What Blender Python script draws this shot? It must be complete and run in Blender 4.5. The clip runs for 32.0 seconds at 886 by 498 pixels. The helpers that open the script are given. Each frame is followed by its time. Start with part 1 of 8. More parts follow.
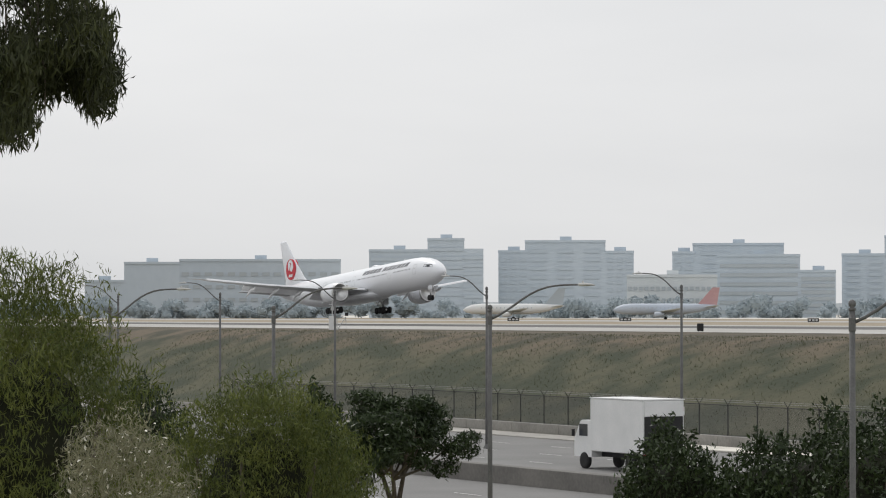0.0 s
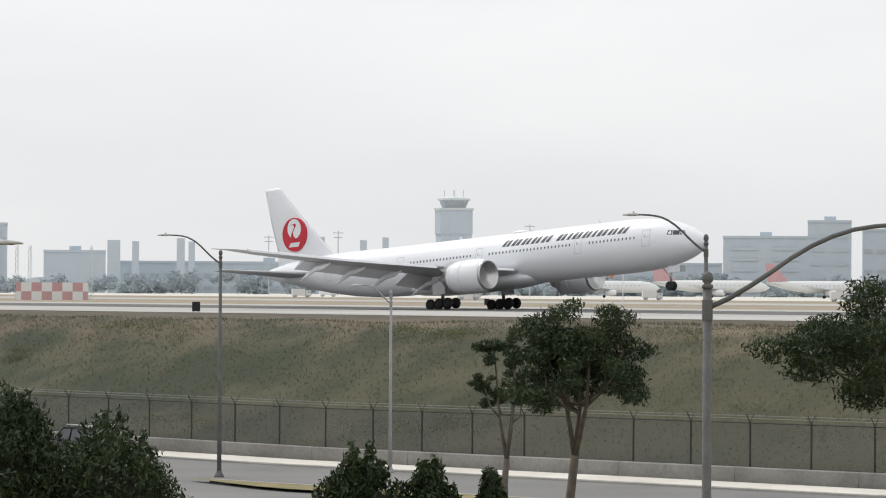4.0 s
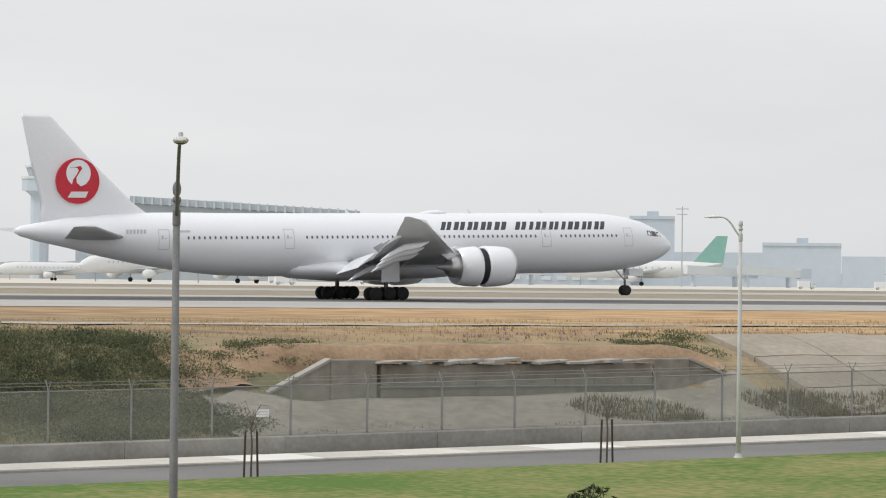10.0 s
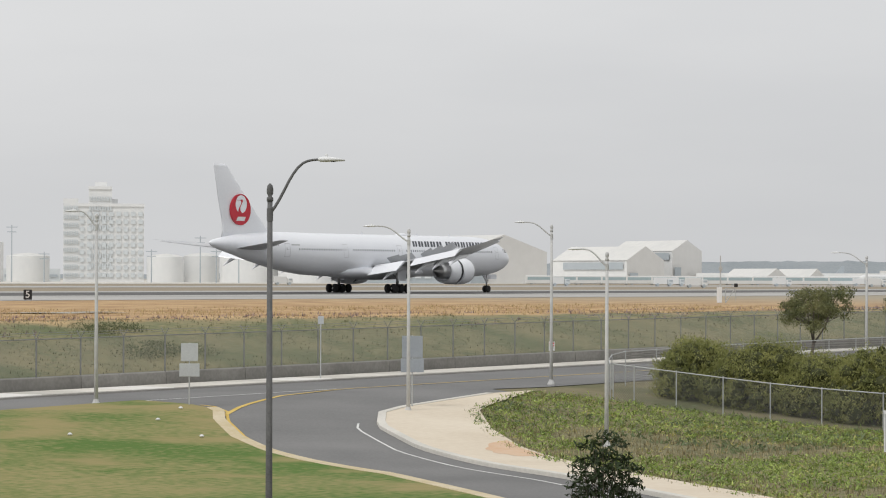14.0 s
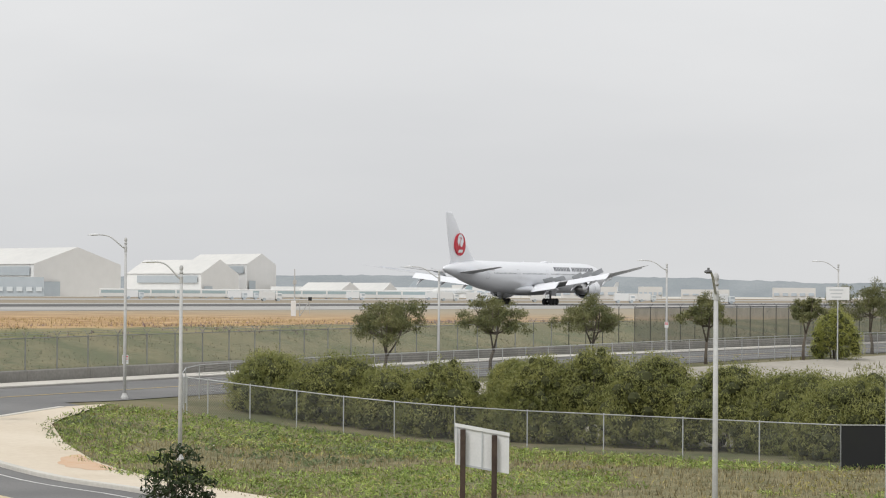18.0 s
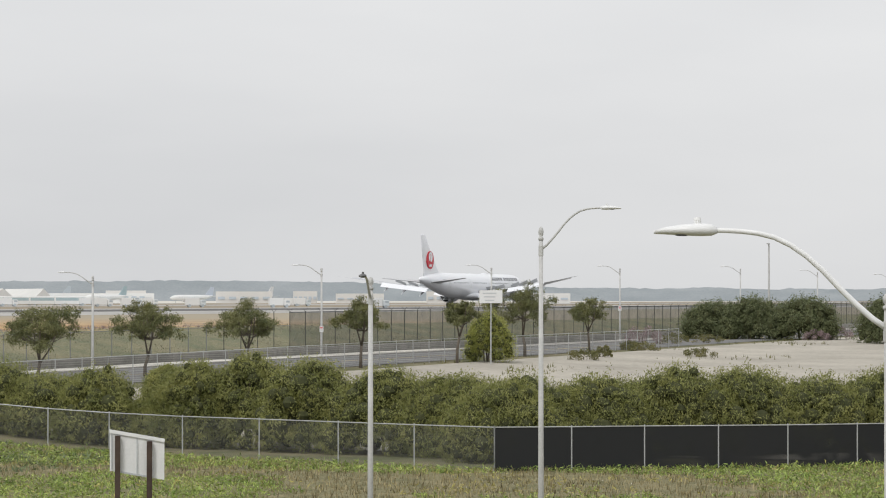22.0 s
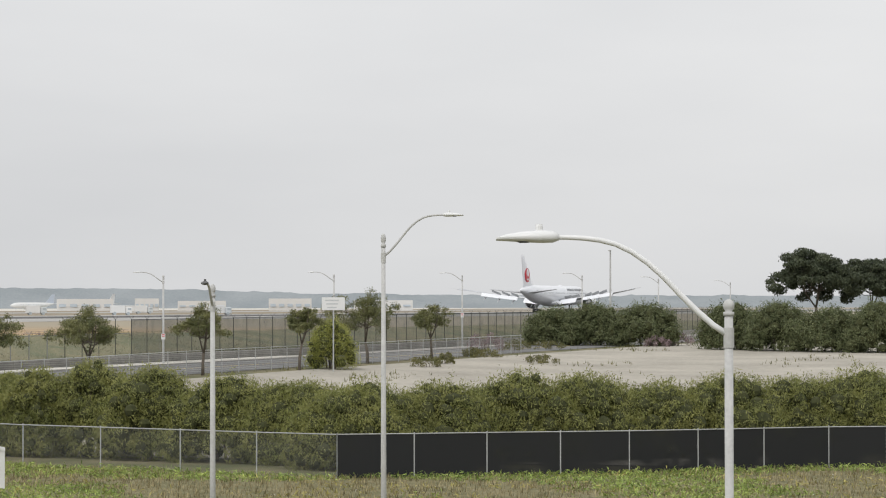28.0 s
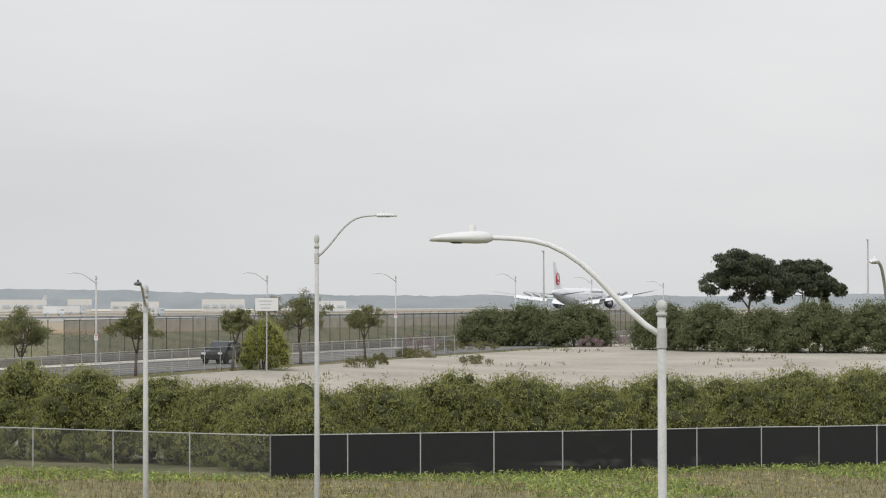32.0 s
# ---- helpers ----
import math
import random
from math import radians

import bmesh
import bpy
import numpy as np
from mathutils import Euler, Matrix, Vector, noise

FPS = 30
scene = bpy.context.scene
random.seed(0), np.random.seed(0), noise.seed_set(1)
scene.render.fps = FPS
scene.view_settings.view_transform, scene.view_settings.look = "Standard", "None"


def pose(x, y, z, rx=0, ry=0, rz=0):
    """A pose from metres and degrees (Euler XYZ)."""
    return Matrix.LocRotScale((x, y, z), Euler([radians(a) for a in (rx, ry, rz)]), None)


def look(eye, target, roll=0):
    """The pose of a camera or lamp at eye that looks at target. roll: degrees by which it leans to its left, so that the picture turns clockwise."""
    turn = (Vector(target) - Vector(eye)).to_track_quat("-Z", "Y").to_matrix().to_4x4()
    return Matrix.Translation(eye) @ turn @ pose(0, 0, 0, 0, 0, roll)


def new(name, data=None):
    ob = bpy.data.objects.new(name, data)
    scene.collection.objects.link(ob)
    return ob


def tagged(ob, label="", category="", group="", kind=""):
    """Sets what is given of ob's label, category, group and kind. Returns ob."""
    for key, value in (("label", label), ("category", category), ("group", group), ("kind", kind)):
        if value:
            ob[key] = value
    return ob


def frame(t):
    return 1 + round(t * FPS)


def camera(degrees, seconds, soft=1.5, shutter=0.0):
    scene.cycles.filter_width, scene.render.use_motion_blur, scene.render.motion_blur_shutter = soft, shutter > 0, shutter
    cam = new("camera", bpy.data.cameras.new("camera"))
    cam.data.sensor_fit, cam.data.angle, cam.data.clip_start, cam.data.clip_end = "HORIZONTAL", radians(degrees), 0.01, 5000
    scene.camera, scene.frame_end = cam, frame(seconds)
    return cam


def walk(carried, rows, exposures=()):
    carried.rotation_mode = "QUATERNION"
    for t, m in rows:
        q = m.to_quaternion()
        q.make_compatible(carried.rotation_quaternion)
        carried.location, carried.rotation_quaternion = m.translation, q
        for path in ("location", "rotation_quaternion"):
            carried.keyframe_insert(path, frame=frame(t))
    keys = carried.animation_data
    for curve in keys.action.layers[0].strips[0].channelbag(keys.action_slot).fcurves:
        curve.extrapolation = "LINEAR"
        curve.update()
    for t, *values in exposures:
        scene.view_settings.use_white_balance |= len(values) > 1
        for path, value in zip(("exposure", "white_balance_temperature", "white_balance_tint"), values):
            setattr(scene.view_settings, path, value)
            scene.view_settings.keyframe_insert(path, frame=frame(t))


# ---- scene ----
cam = camera(16.53, 32.0, soft=1.1)
EYE = (0.0, 0.0, 7.0)


def aim(yaw, pitch, roll):
    """The camera on its tripod: yaw to the right of the way across the runway, pitch and roll, in degrees."""
    return pose(*EYE, 90 + pitch, 0, -yaw) @ pose(0, 0, 0, 0, 0, roll)


walk(cam, [
    (0.0, aim(-61.92, 1.20, -0.04)),
    (0.5, aim(-60.89, 1.16, -0.04)),
    (1.0, aim(-60.24, 1.13, -0.04)),
    (1.5, aim(-59.06, 1.07, -0.01)),
    (2.0, aim(-56.99, 1.02, -0.01)),
    (3.0, aim(-51.56, 0.91, -0.02)),
    (3.5, aim(-47.58, 0.81, 0.20)),
    (4.0, aim(-43.33, 0.77, 0.34)),
    (4.5, aim(-38.42, 0.72, 0.32)),
    (6.6, aim(-13.09, 0.49, 0.57)),
    (7.0, aim(-7.05, 0.56, 0.46)),
    (7.5, aim(-1.92, 0.63, 0.35)),
    (8.2, aim(6.50, 0.58, 0.38)),
    (8.5, aim(10.58, 0.57, 0.50)),
    (9.0, aim(16.92, 0.55, 0.71)),
    (9.5, aim(23.38, 0.54, 0.70)),
    (10.0, aim(28.27, 0.53, 0.65)),
    (10.5, aim(33.70, 0.56, 0.67)),
    (11.0, aim(38.70, 0.59, 0.68)),
    (12.0, aim(45.80, 0.65, 0.42)),
    (12.5, aim(48.32, 0.66, 0.33)),
    (13.0, aim(50.68, 0.63, 0.27)),
    (13.5, aim(53.21, 0.53, 0.24)),
    (14.0, aim(54.45, 0.53, 0.19)),
    (14.5, aim(55.40, 0.65, 0.13)),
    (15.0, aim(56.61, 0.77, 0.09)),
    (15.5, aim(57.98, 0.80, 0.11)),
    (17.5, aim(61.59, 0.83, 0.42)),
    (18.0, aim(62.43, 0.82, 0.38)),
    (18.5, aim(63.06, 0.84, 0.31)),
    (19.0, aim(63.71, 0.87, 0.26)),
    (19.5, aim(64.42, 0.87, 0.23)),
    (20.0, aim(66.49, 0.91, 0.21)),
    (20.5, aim(67.17, 0.92, 0.16)),
    (21.0, aim(67.82, 0.91, 0.14)),
    (21.5, aim(68.54, 0.93, 0.09)),
    (22.0, aim(68.91, 0.93, 0.03)),
    (22.5, aim(69.24, 0.94, -0.00)),
    (23.0, aim(69.56, 0.94, -0.02)),
    (23.5, aim(69.96, 0.95, -0.02)),
    (24.0, aim(70.15, 0.98, -0.02)),
    (24.5, aim(70.43, 1.02, -0.05)),
    (25.0, aim(70.80, 1.05, -0.06)),
    (25.5, aim(70.96, 1.05, -0.07)),
    (27.5, aim(71.65, 1.06, -0.07)),
    (28.0, aim(71.87, 1.06, -0.08)),
    (28.5, aim(72.14, 1.06, -0.09)),
    (29.0, aim(72.40, 1.06, -0.09)),
    (29.5, aim(72.60, 1.06, -0.07)),
    (30.0, aim(72.73, 1.07, -0.07)),
    (30.5, aim(72.84, 1.07, -0.09)),
    (31.0, aim(72.95, 1.07, -0.09)),
    (31.5, aim(73.04, 1.07, -0.11)),
    (32.0, aim(73.12, 1.07, -0.10)),
], exposures=[(0.0, 0.0), (1.0, 0.05), (2.0, 0.12), (4.0, 0.2), (8.2, 0.11), (9.0, 0.1), (10.0, 0.08), (11.0, -0.02), (12.0, -0.05), (14.0, -0.1), (15.5, 0.03), (18.0, 0.03), (32.0, 0.0)])

# ---- light ----
world = bpy.data.worlds.new("hazy_sky")
scene.world = world
world.use_nodes = True
wn, wl = world.node_tree.nodes, world.node_tree.links
SUN_AZ, SUN_EL = radians(276), radians(48)
sky = wn.new("ShaderNodeTexSky")
sky.sky_type, sky.sun_disc = "NISHITA", False
sky.sun_elevation, sky.sun_rotation = SUN_EL, SUN_AZ
sky.air_density, sky.dust_density, sky.ozone_density = 1.0, 6.0, 1.0
calm = wn.new("ShaderNodeHueSaturation")
calm.inputs["Saturation"].default_value, calm.inputs["Value"].default_value = 0.1, 0.10
wl.new(sky.outputs[0], calm.inputs["Color"])
veil = wn.new("ShaderNodeMix")
veil.data_type = "RGBA"
veil.inputs["Factor"].default_value = 0.88
wl.new(calm.outputs[0], veil.inputs["A"])
# the cloud sheet: soft unevenness, a shade cooler towards the horizon
wtc = wn.new("ShaderNodeTexCoord")
wmap = wn.new("ShaderNodeMapping")
wmap.inputs["Scale"].default_value = (2.0, 2.0, 9.0)
wl.new(wtc.outputs["Generated"], wmap.inputs["Vector"])
wno = wn.new("ShaderNodeTexNoise")
wno.inputs["Scale"].default_value, wno.inputs["Detail"].default_value = 1.6, 5.0
wl.new(wmap.outputs[0], wno.inputs["Vector"])
wra = wn.new("ShaderNodeValToRGB")
wra.color_ramp.elements[0].position, wra.color_ramp.elements[1].position = 0.3, 0.75
wra.color_ramp.elements[0].color = (0.765, 0.775, 0.79, 1)
wra.color_ramp.elements[1].color = (0.893, 0.897, 0.902, 1)
wl.new(wno.outputs["Fac"], wra.inputs["Fac"])
# the haze is a shade darker low down
wsep = wn.new("ShaderNodeSeparateXYZ")
wl.new(wtc.outputs["Generated"], wsep.inputs[0])
whor = wn.new("ShaderNodeMapRange")
whor.inputs["From Min"].default_value, whor.inputs["From Max"].default_value = 0.0, 0.11
whor.inputs["To Min"].default_value, whor.inputs["To Max"].default_value = 0.92, 1.03
wl.new(wsep.outputs["Z"], whor.inputs["Value"])
wmul = wn.new("ShaderNodeVectorMath")
wmul.operation = "SCALE"
wl.new(wra.outputs[0], wmul.inputs[0])
wl.new(whor.outputs[0], wmul.inputs["Scale"])
wl.new(wmul.outputs[0], veil.inputs["B"])
bg = wn["Background"]
bg.inputs["Strength"].default_value = 1.0
wl.new(veil.outputs["Result"], bg.inputs["Color"])

sun = new("sun", bpy.data.lights.new("sun", "SUN"))
sun.data.energy, sun.data.angle, sun.data.color = 1.25, radians(12), (1.0, 0.97, 0.93)
SUN_WAY = Vector((math.sin(SUN_AZ) * math.cos(SUN_EL), math.cos(SUN_AZ) * math.cos(SUN_EL), math.sin(SUN_EL)))
sun.matrix_world = look((0, 0, 80), Vector((0, 0, 80)) - SUN_WAY)
scene.view_settings.exposure = 0.0

# ---- materials ----


def mat(name, a, b=None, rough=0.7, metal=0.0, scale=1.0, fine=14.0, bump=0.0, spec=0.3, coat=0.0, contrast=(0.35, 0.65), rand=0.0, island=0.0, grain=0.4):
    """Two tones of one surface, mixed by a coarse and a fine noise in metres, with fine relief."""
    m = bpy.data.materials.new(name)
    m.use_nodes = True
    n, l = m.node_tree.nodes, m.node_tree.links
    p = n["Principled BSDF"]
    p.inputs["Roughness"].default_value, p.inputs["Metallic"].default_value = rough, metal
    p.inputs["Specular IOR Level"].default_value = spec
    p.inputs["Coat Weight"].default_value = coat
    b = b or tuple(c * 0.8 for c in a)
    tc = n.new("ShaderNodeTexCoord")
    n1 = n.new("ShaderNodeTexNoise")
    n1.inputs["Scale"].default_value, n1.inputs["Detail"].default_value = scale, 6
    n2 = n.new("ShaderNodeTexNoise")
    n2.inputs["Scale"].default_value, n2.inputs["Detail"].default_value = scale * fine, 4
    l.new(tc.outputs["Object"], n1.inputs["Vector"])
    l.new(tc.outputs["Object"], n2.inputs["Vector"])
    add = n.new("ShaderNodeMix")
    add.inputs["Factor"].default_value = grain
    l.new(n1.outputs["Fac"], add.inputs["A"])
    l.new(n2.outputs["Fac"], add.inputs["B"])
    ramp = n.new("ShaderNodeValToRGB")
    ramp.color_ramp.elements[0].position, ramp.color_ramp.elements[1].position = contrast
    ramp.color_ramp.elements[0].color, ramp.color_ramp.elements[1].color = (*a, 1), (*b, 1)
    l.new(add.outputs["Result"], ramp.inputs["Fac"])
    col = ramp.outputs[0]
    if rand or island:
        hs = n.new("ShaderNodeHueSaturation")
        if rand:
            src = n.new("ShaderNodeObjectInfo").outputs["Random"]
        else:
            src = n.new("ShaderNodeNewGeometry").outputs["Random Per Island"]
        mr = n.new("ShaderNodeMapRange")
        k = rand or island
        mr.inputs["To Min"].default_value, mr.inputs["To Max"].default_value = 1 - k, 1 + k
        l.new(src, mr.inputs["Value"])
        l.new(mr.outputs[0], hs.inputs["Value"])
        l.new(col, hs.inputs["Color"])
        col = hs.outputs[0]
    l.new(col, p.inputs["Base Color"])
    if bump:
        bp = n.new("ShaderNodeBump")
        bp.inputs["Strength"].default_value, bp.inputs["Distance"].default_value = 0.6, bump
        l.new(n2.outputs["Fac"], bp.inputs["Height"])
        l.new(bp.outputs[0], p.inputs["Normal"])
    return m


def leafy(name, a, b, rough=0.5, through_light=0.3, island=0.35):
    """Leaves: tone by leaf, a little light through them."""
    m = mat(name, a, b, rough=rough, scale=0.8, fine=6, island=island, spec=0.3)
    n, l = m.node_tree.nodes, m.node_tree.links
    p, out = n["Principled BSDF"], n["Material Output"]
    tr = n.new("ShaderNodeBsdfTranslucent")
    l.new(p.inputs["Base Color"].links[0].from_socket, tr.inputs["Color"])
    mix = n.new("ShaderNodeMixShader")
    mix.inputs["Fac"].default_value = through_light
    l.new(p.outputs[0], mix.inputs[1])
    l.new(tr.outputs[0], mix.inputs[2])
    l.new(mix.outputs[0], out.inputs["Surface"])
    return m


def meshwire(name, colour, cover):
    """Chain-link or screen cloth: the wires cover a share of the sheet, the rest is open."""
    m = bpy.data.materials.new(name)
    m.use_nodes = True
    n, l = m.node_tree.nodes, m.node_tree.links
    p, out = n["Principled BSDF"], n["Material Output"]
    p.inputs["Base Color"].default_value, p.inputs["Roughness"].default_value = (*colour, 1), 0.9
    p.inputs["Specular IOR Level"].default_value = 0.05
    tr = n.new("ShaderNodeBsdfTransparent")
    mix = n.new("ShaderNodeMixShader")
    tc = n.new("ShaderNodeTexCoord")
    no = n.new("ShaderNodeTexNoise")
    no.inputs["Scale"].default_value = 0.7
    mr = n.new("ShaderNodeMapRange")
    mr.inputs["To Min"].default_value, mr.inputs["To Max"].default_value = cover * 0.75, cover * 1.25
    l.new(tc.outputs["Object"], no.inputs["Vector"])
    l.new(no.outputs["Fac"], mr.inputs["Value"])
    l.new(mr.outputs[0], mix.inputs["Fac"])
    l.new(tr.outputs[0], mix.inputs[1])
    l.new(p.outputs[0], mix.inputs[2])
    l.new(mix.outputs[0], out.inputs["Surface"])
    return m


def chain_link(name, colour, thin, thick, pitch):
    """Chain-link: crossed wires in diamonds over an open sheet."""
    m = meshwire(name, colour, thin)
    n, l = m.node_tree.nodes, m.node_tree.links
    mix = n["Material Output"].inputs["Surface"].links[0].from_node
    tc = n.new("ShaderNodeTexCoord")
    sep = n.new("ShaderNodeSeparateXYZ")
    l.new(tc.outputs["Object"], sep.inputs[0])

    def calc(op, a, b):
        q = n.new("ShaderNodeMath")
        q.operation = op
        for i, v in enumerate((a, b)):
            if isinstance(v, float):
                q.inputs[i].default_value = v
            else:
                l.new(v, q.inputs[i])
        return q.outputs[0]

    run = calc("MULTIPLY", sep.outputs["Y"], 1.1)
    wires = []
    for op in ("ADD", "SUBTRACT"):
        saw = calc("PINGPONG", calc(op, run, sep.outputs["Z"]), pitch / 2)
        wires.append(calc("LESS_THAN", saw, pitch * 0.11))
    hit = calc("MAXIMUM", wires[0], wires[1])
    l.new(calc("ADD", calc("MULTIPLY", hit, thick), thin), mix.inputs["Fac"])
    return m


ASPHALT = mat("asphalt", (0.155, 0.154, 0.152), (0.225, 0.222, 0.217), rough=0.9, scale=0.15, fine=60, bump=0.01)
CONCRETE = mat("concrete", (0.30, 0.29, 0.27), (0.42, 0.40, 0.37), rough=0.9, scale=0.3, fine=20, bump=0.01)
STAINED = mat("stained_concrete", (0.22, 0.20, 0.175), (0.44, 0.41, 0.36), rough=0.95, scale=0.22, fine=8, bump=0.02, contrast=(0.3, 0.7))
LINING = mat("weathered_lining", (0.25, 0.22, 0.18), (0.42, 0.375, 0.31), rough=0.95, scale=0.35, fine=9, bump=0.02, contrast=(0.3, 0.7), rand=0.08)
REDDISH = mat("eroded_soil", (0.25, 0.165, 0.105), (0.42, 0.30, 0.195), rough=0.95, scale=0.6, fine=10, bump=0.05)
DAMP = mat("damp_concrete", (0.175, 0.16, 0.135), (0.35, 0.325, 0.28), rough=0.95, scale=0.3, fine=8, bump=0.02, contrast=(0.3, 0.7))
PALE_CONCRETE = mat("pale_concrete", (0.56, 0.54, 0.49), (0.70, 0.67, 0.61), rough=0.9, scale=0.25, fine=20, bump=0.006)
KERB_TAN = mat("worn_yellow_kerb", (0.52, 0.42, 0.24), (0.66, 0.58, 0.43), rough=0.9, scale=0.6, fine=12, bump=0.006)
PEACH = mat("warm_concrete", (0.62, 0.53, 0.41), (0.72, 0.64, 0.52), rough=0.9, scale=0.2, fine=20, bump=0.006)
RUNWAY = mat("runway_concrete", (0.36, 0.35, 0.33), (0.48, 0.47, 0.45), rough=0.9, scale=0.03, fine=20)
RUBBER_TRACK = mat("tyre_marked_asphalt", (0.09, 0.09, 0.09), (0.15, 0.145, 0.14), rough=0.9, scale=0.05, fine=20)
LAWN = mat("lawn", (0.085, 0.16, 0.024), (0.29, 0.255, 0.105), rough=0.95, scale=0.1, fine=28, bump=0.06, contrast=(0.42, 0.62), grain=0.45)
# barrier: dirt plus the shade on its near face, both in the base colour
BARRIER = mat("dirty_shaded_concrete", (0.13, 0.125, 0.118), (0.21, 0.20, 0.185), rough=0.95, scale=0.5, fine=12, bump=0.01)
WALL_CONC = mat("wall_concrete", (0.22, 0.213, 0.198), (0.33, 0.318, 0.295), rough=0.95, scale=0.6, fine=10, bump=0.01, rand=0.08)
SLAB = mat("pavement_slab", (0.54, 0.52, 0.47), (0.68, 0.65, 0.59), rough=0.92, scale=0.5, fine=16, bump=0.006, rand=0.1)
def dry_towards_street(m):
    """Lawn: the green gives way to dry patches along the street."""
    n, l = m.node_tree.nodes, m.node_tree.links
    p = n["Principled BSDF"]
    green = p.inputs["Base Color"].links[0].from_socket
    geo, sep = n.new("ShaderNodeNewGeometry"), n.new("ShaderNodeSeparateXYZ")
    l.new(geo.outputs["Position"], sep.inputs[0])
    no = n.new("ShaderNodeTexNoise")
    no.inputs["Scale"].default_value, no.inputs["Detail"].default_value = 0.22, 7
    l.new(geo.outputs["Position"], no.inputs["Vector"])
    far = n.new("ShaderNodeMapRange")
    far.inputs["From Min"].default_value, far.inputs["From Max"].default_value = 48, 92
    far.inputs["To Min"].default_value, far.inputs["To Max"].default_value = -0.3, 0.07
    l.new(sep.outputs["X"], far.inputs["Value"])
    add = n.new("ShaderNodeMath")
    add.operation = "ADD"
    l.new(no.outputs["Fac"], add.inputs[0])
    l.new(far.outputs[0], add.inputs[1])
    cut = n.new("ShaderNodeMapRange")
    cut.interpolation_type = "SMOOTHSTEP"
    cut.inputs["From Min"].default_value, cut.inputs["From Max"].default_value = 0.42, 0.66
    l.new(add.outputs[0], cut.inputs["Value"])
    mix = n.new("ShaderNodeMix")
    mix.data_type = "RGBA"
    l.new(cut.outputs[0], mix.inputs["Factor"])
    l.new(green, mix.inputs["A"])
    mix.inputs["B"].default_value = (0.30, 0.25, 0.105, 1)
    l.new(mix.outputs["Result"], p.inputs["Base Color"])
    return m


dry_towards_street(LAWN)
RAMP = mat("pale_ramp_slab", (0.72, 0.70, 0.66), (0.80, 0.78, 0.74), rough=0.9, scale=0.5, fine=16, bump=0.006)
VERGE = mat("dry_verge", (0.13, 0.135, 0.055), (0.28, 0.23, 0.12), rough=0.95, scale=0.5, fine=12, bump=0.03)
SAND = mat("sandy_ground", (0.33, 0.305, 0.26), (0.50, 0.465, 0.40), rough=0.95, scale=0.12, fine=16, bump=0.03)
IVY = mat("ground_cover_soil", (0.115, 0.12, 0.055), (0.29, 0.25, 0.14), rough=0.95, scale=0.7, fine=14, bump=0.12, contrast=(0.4, 0.6), grain=0.6)
WHITE_PAINT = mat("white_road_paint", (0.6, 0.6, 0.58), (0.75, 0.75, 0.73), rough=0.8, scale=0.8)
YELLOW_PAINT = mat("yellow_road_paint", (0.6, 0.42, 0.08), (0.7, 0.5, 0.15), rough=0.8, scale=0.8)
GALV = mat("galvanised_steel", (0.42, 0.43, 0.43), (0.55, 0.56, 0.56), rough=0.5, metal=0.3, scale=3)
POLE_GREY = mat("weathered_pole", (0.46, 0.46, 0.455), (0.6, 0.6, 0.585), rough=0.75, scale=2, fine=10, bump=0.003)
POLE_MID = mat("mid_grey_pole", (0.27, 0.275, 0.28), (0.38, 0.38, 0.38), rough=0.75, scale=2, fine=10, bump=0.003)
POLE_DIM = mat("dim_grey_pole", (0.16, 0.163, 0.165), (0.235, 0.235, 0.235), rough=0.75, scale=2, fine=10, bump=0.003)
POST_MID = mat("dull_steel_post", (0.20, 0.20, 0.195), (0.28, 0.28, 0.27), rough=0.7, scale=2)
# liveries and panels far off, washed out by haze in the colour itself
FAR_BLUE = mat("hazed_blue_paint", (0.46, 0.51, 0.59), (0.5, 0.55, 0.62), rough=0.5, scale=0.3)
FAR_RED = mat("hazed_red_paint", (0.52, 0.31, 0.32), (0.57, 0.36, 0.36), rough=0.5, scale=0.3)
FAR_NAVY = mat("hazed_navy_paint", (0.20, 0.25, 0.36), (0.25, 0.30, 0.41), rough=0.5, scale=0.3)
FAR_JADE = mat("hazed_green_paint", (0.22, 0.42, 0.36), (0.26, 0.46, 0.4), rough=0.5, scale=0.3)
ORANGE = mat("windsock_orange", (0.7, 0.18, 0.08), (0.75, 0.25, 0.12), rough=0.8, scale=1)
POLE_DARK = mat("dark_pole", (0.10, 0.10, 0.10), (0.17, 0.17, 0.17), rough=0.7, scale=2)
LAMP_WHITE = mat("lamp_housing", (0.74, 0.75, 0.75), (0.82, 0.82, 0.82), rough=0.4, scale=3)
BARK = mat("bark", (0.095, 0.08, 0.066), (0.18, 0.155, 0.125), rough=0.95, scale=4, bump=0.02)
PLANE_WHITE = mat("aircraft_white", (0.80, 0.82, 0.86), (0.86, 0.875, 0.905), rough=0.28, scale=0.12, fine=30, spec=0.5, coat=0.3)
PLANE_GREY = mat("aircraft_grey", (0.48, 0.49, 0.51), (0.57, 0.58, 0.59), rough=0.4, scale=0.3)
METAL = mat("bare_metal", (0.5, 0.5, 0.5), (0.62, 0.62, 0.62), rough=0.35, metal=0.9, scale=1)
DARK = mat("dark_opening", (0.02, 0.02, 0.022), (0.035, 0.035, 0.04), rough=0.6, scale=1)
TYRE = mat("tyre_rubber", (0.022, 0.022, 0.023), (0.04, 0.04, 0.04), rough=0.85, scale=2)
GLASSY = mat("cabin_window", (0.045, 0.05, 0.06), (0.07, 0.075, 0.085), rough=0.12, scale=1, spec=0.6)
# airliner panes lifted to mid-grey: distance haze put into the glass colour
CABIN_GLASS = mat("hazed_cabin_glass", (0.13, 0.14, 0.16), (0.17, 0.18, 0.20), rough=0.2, scale=1, spec=0.5)
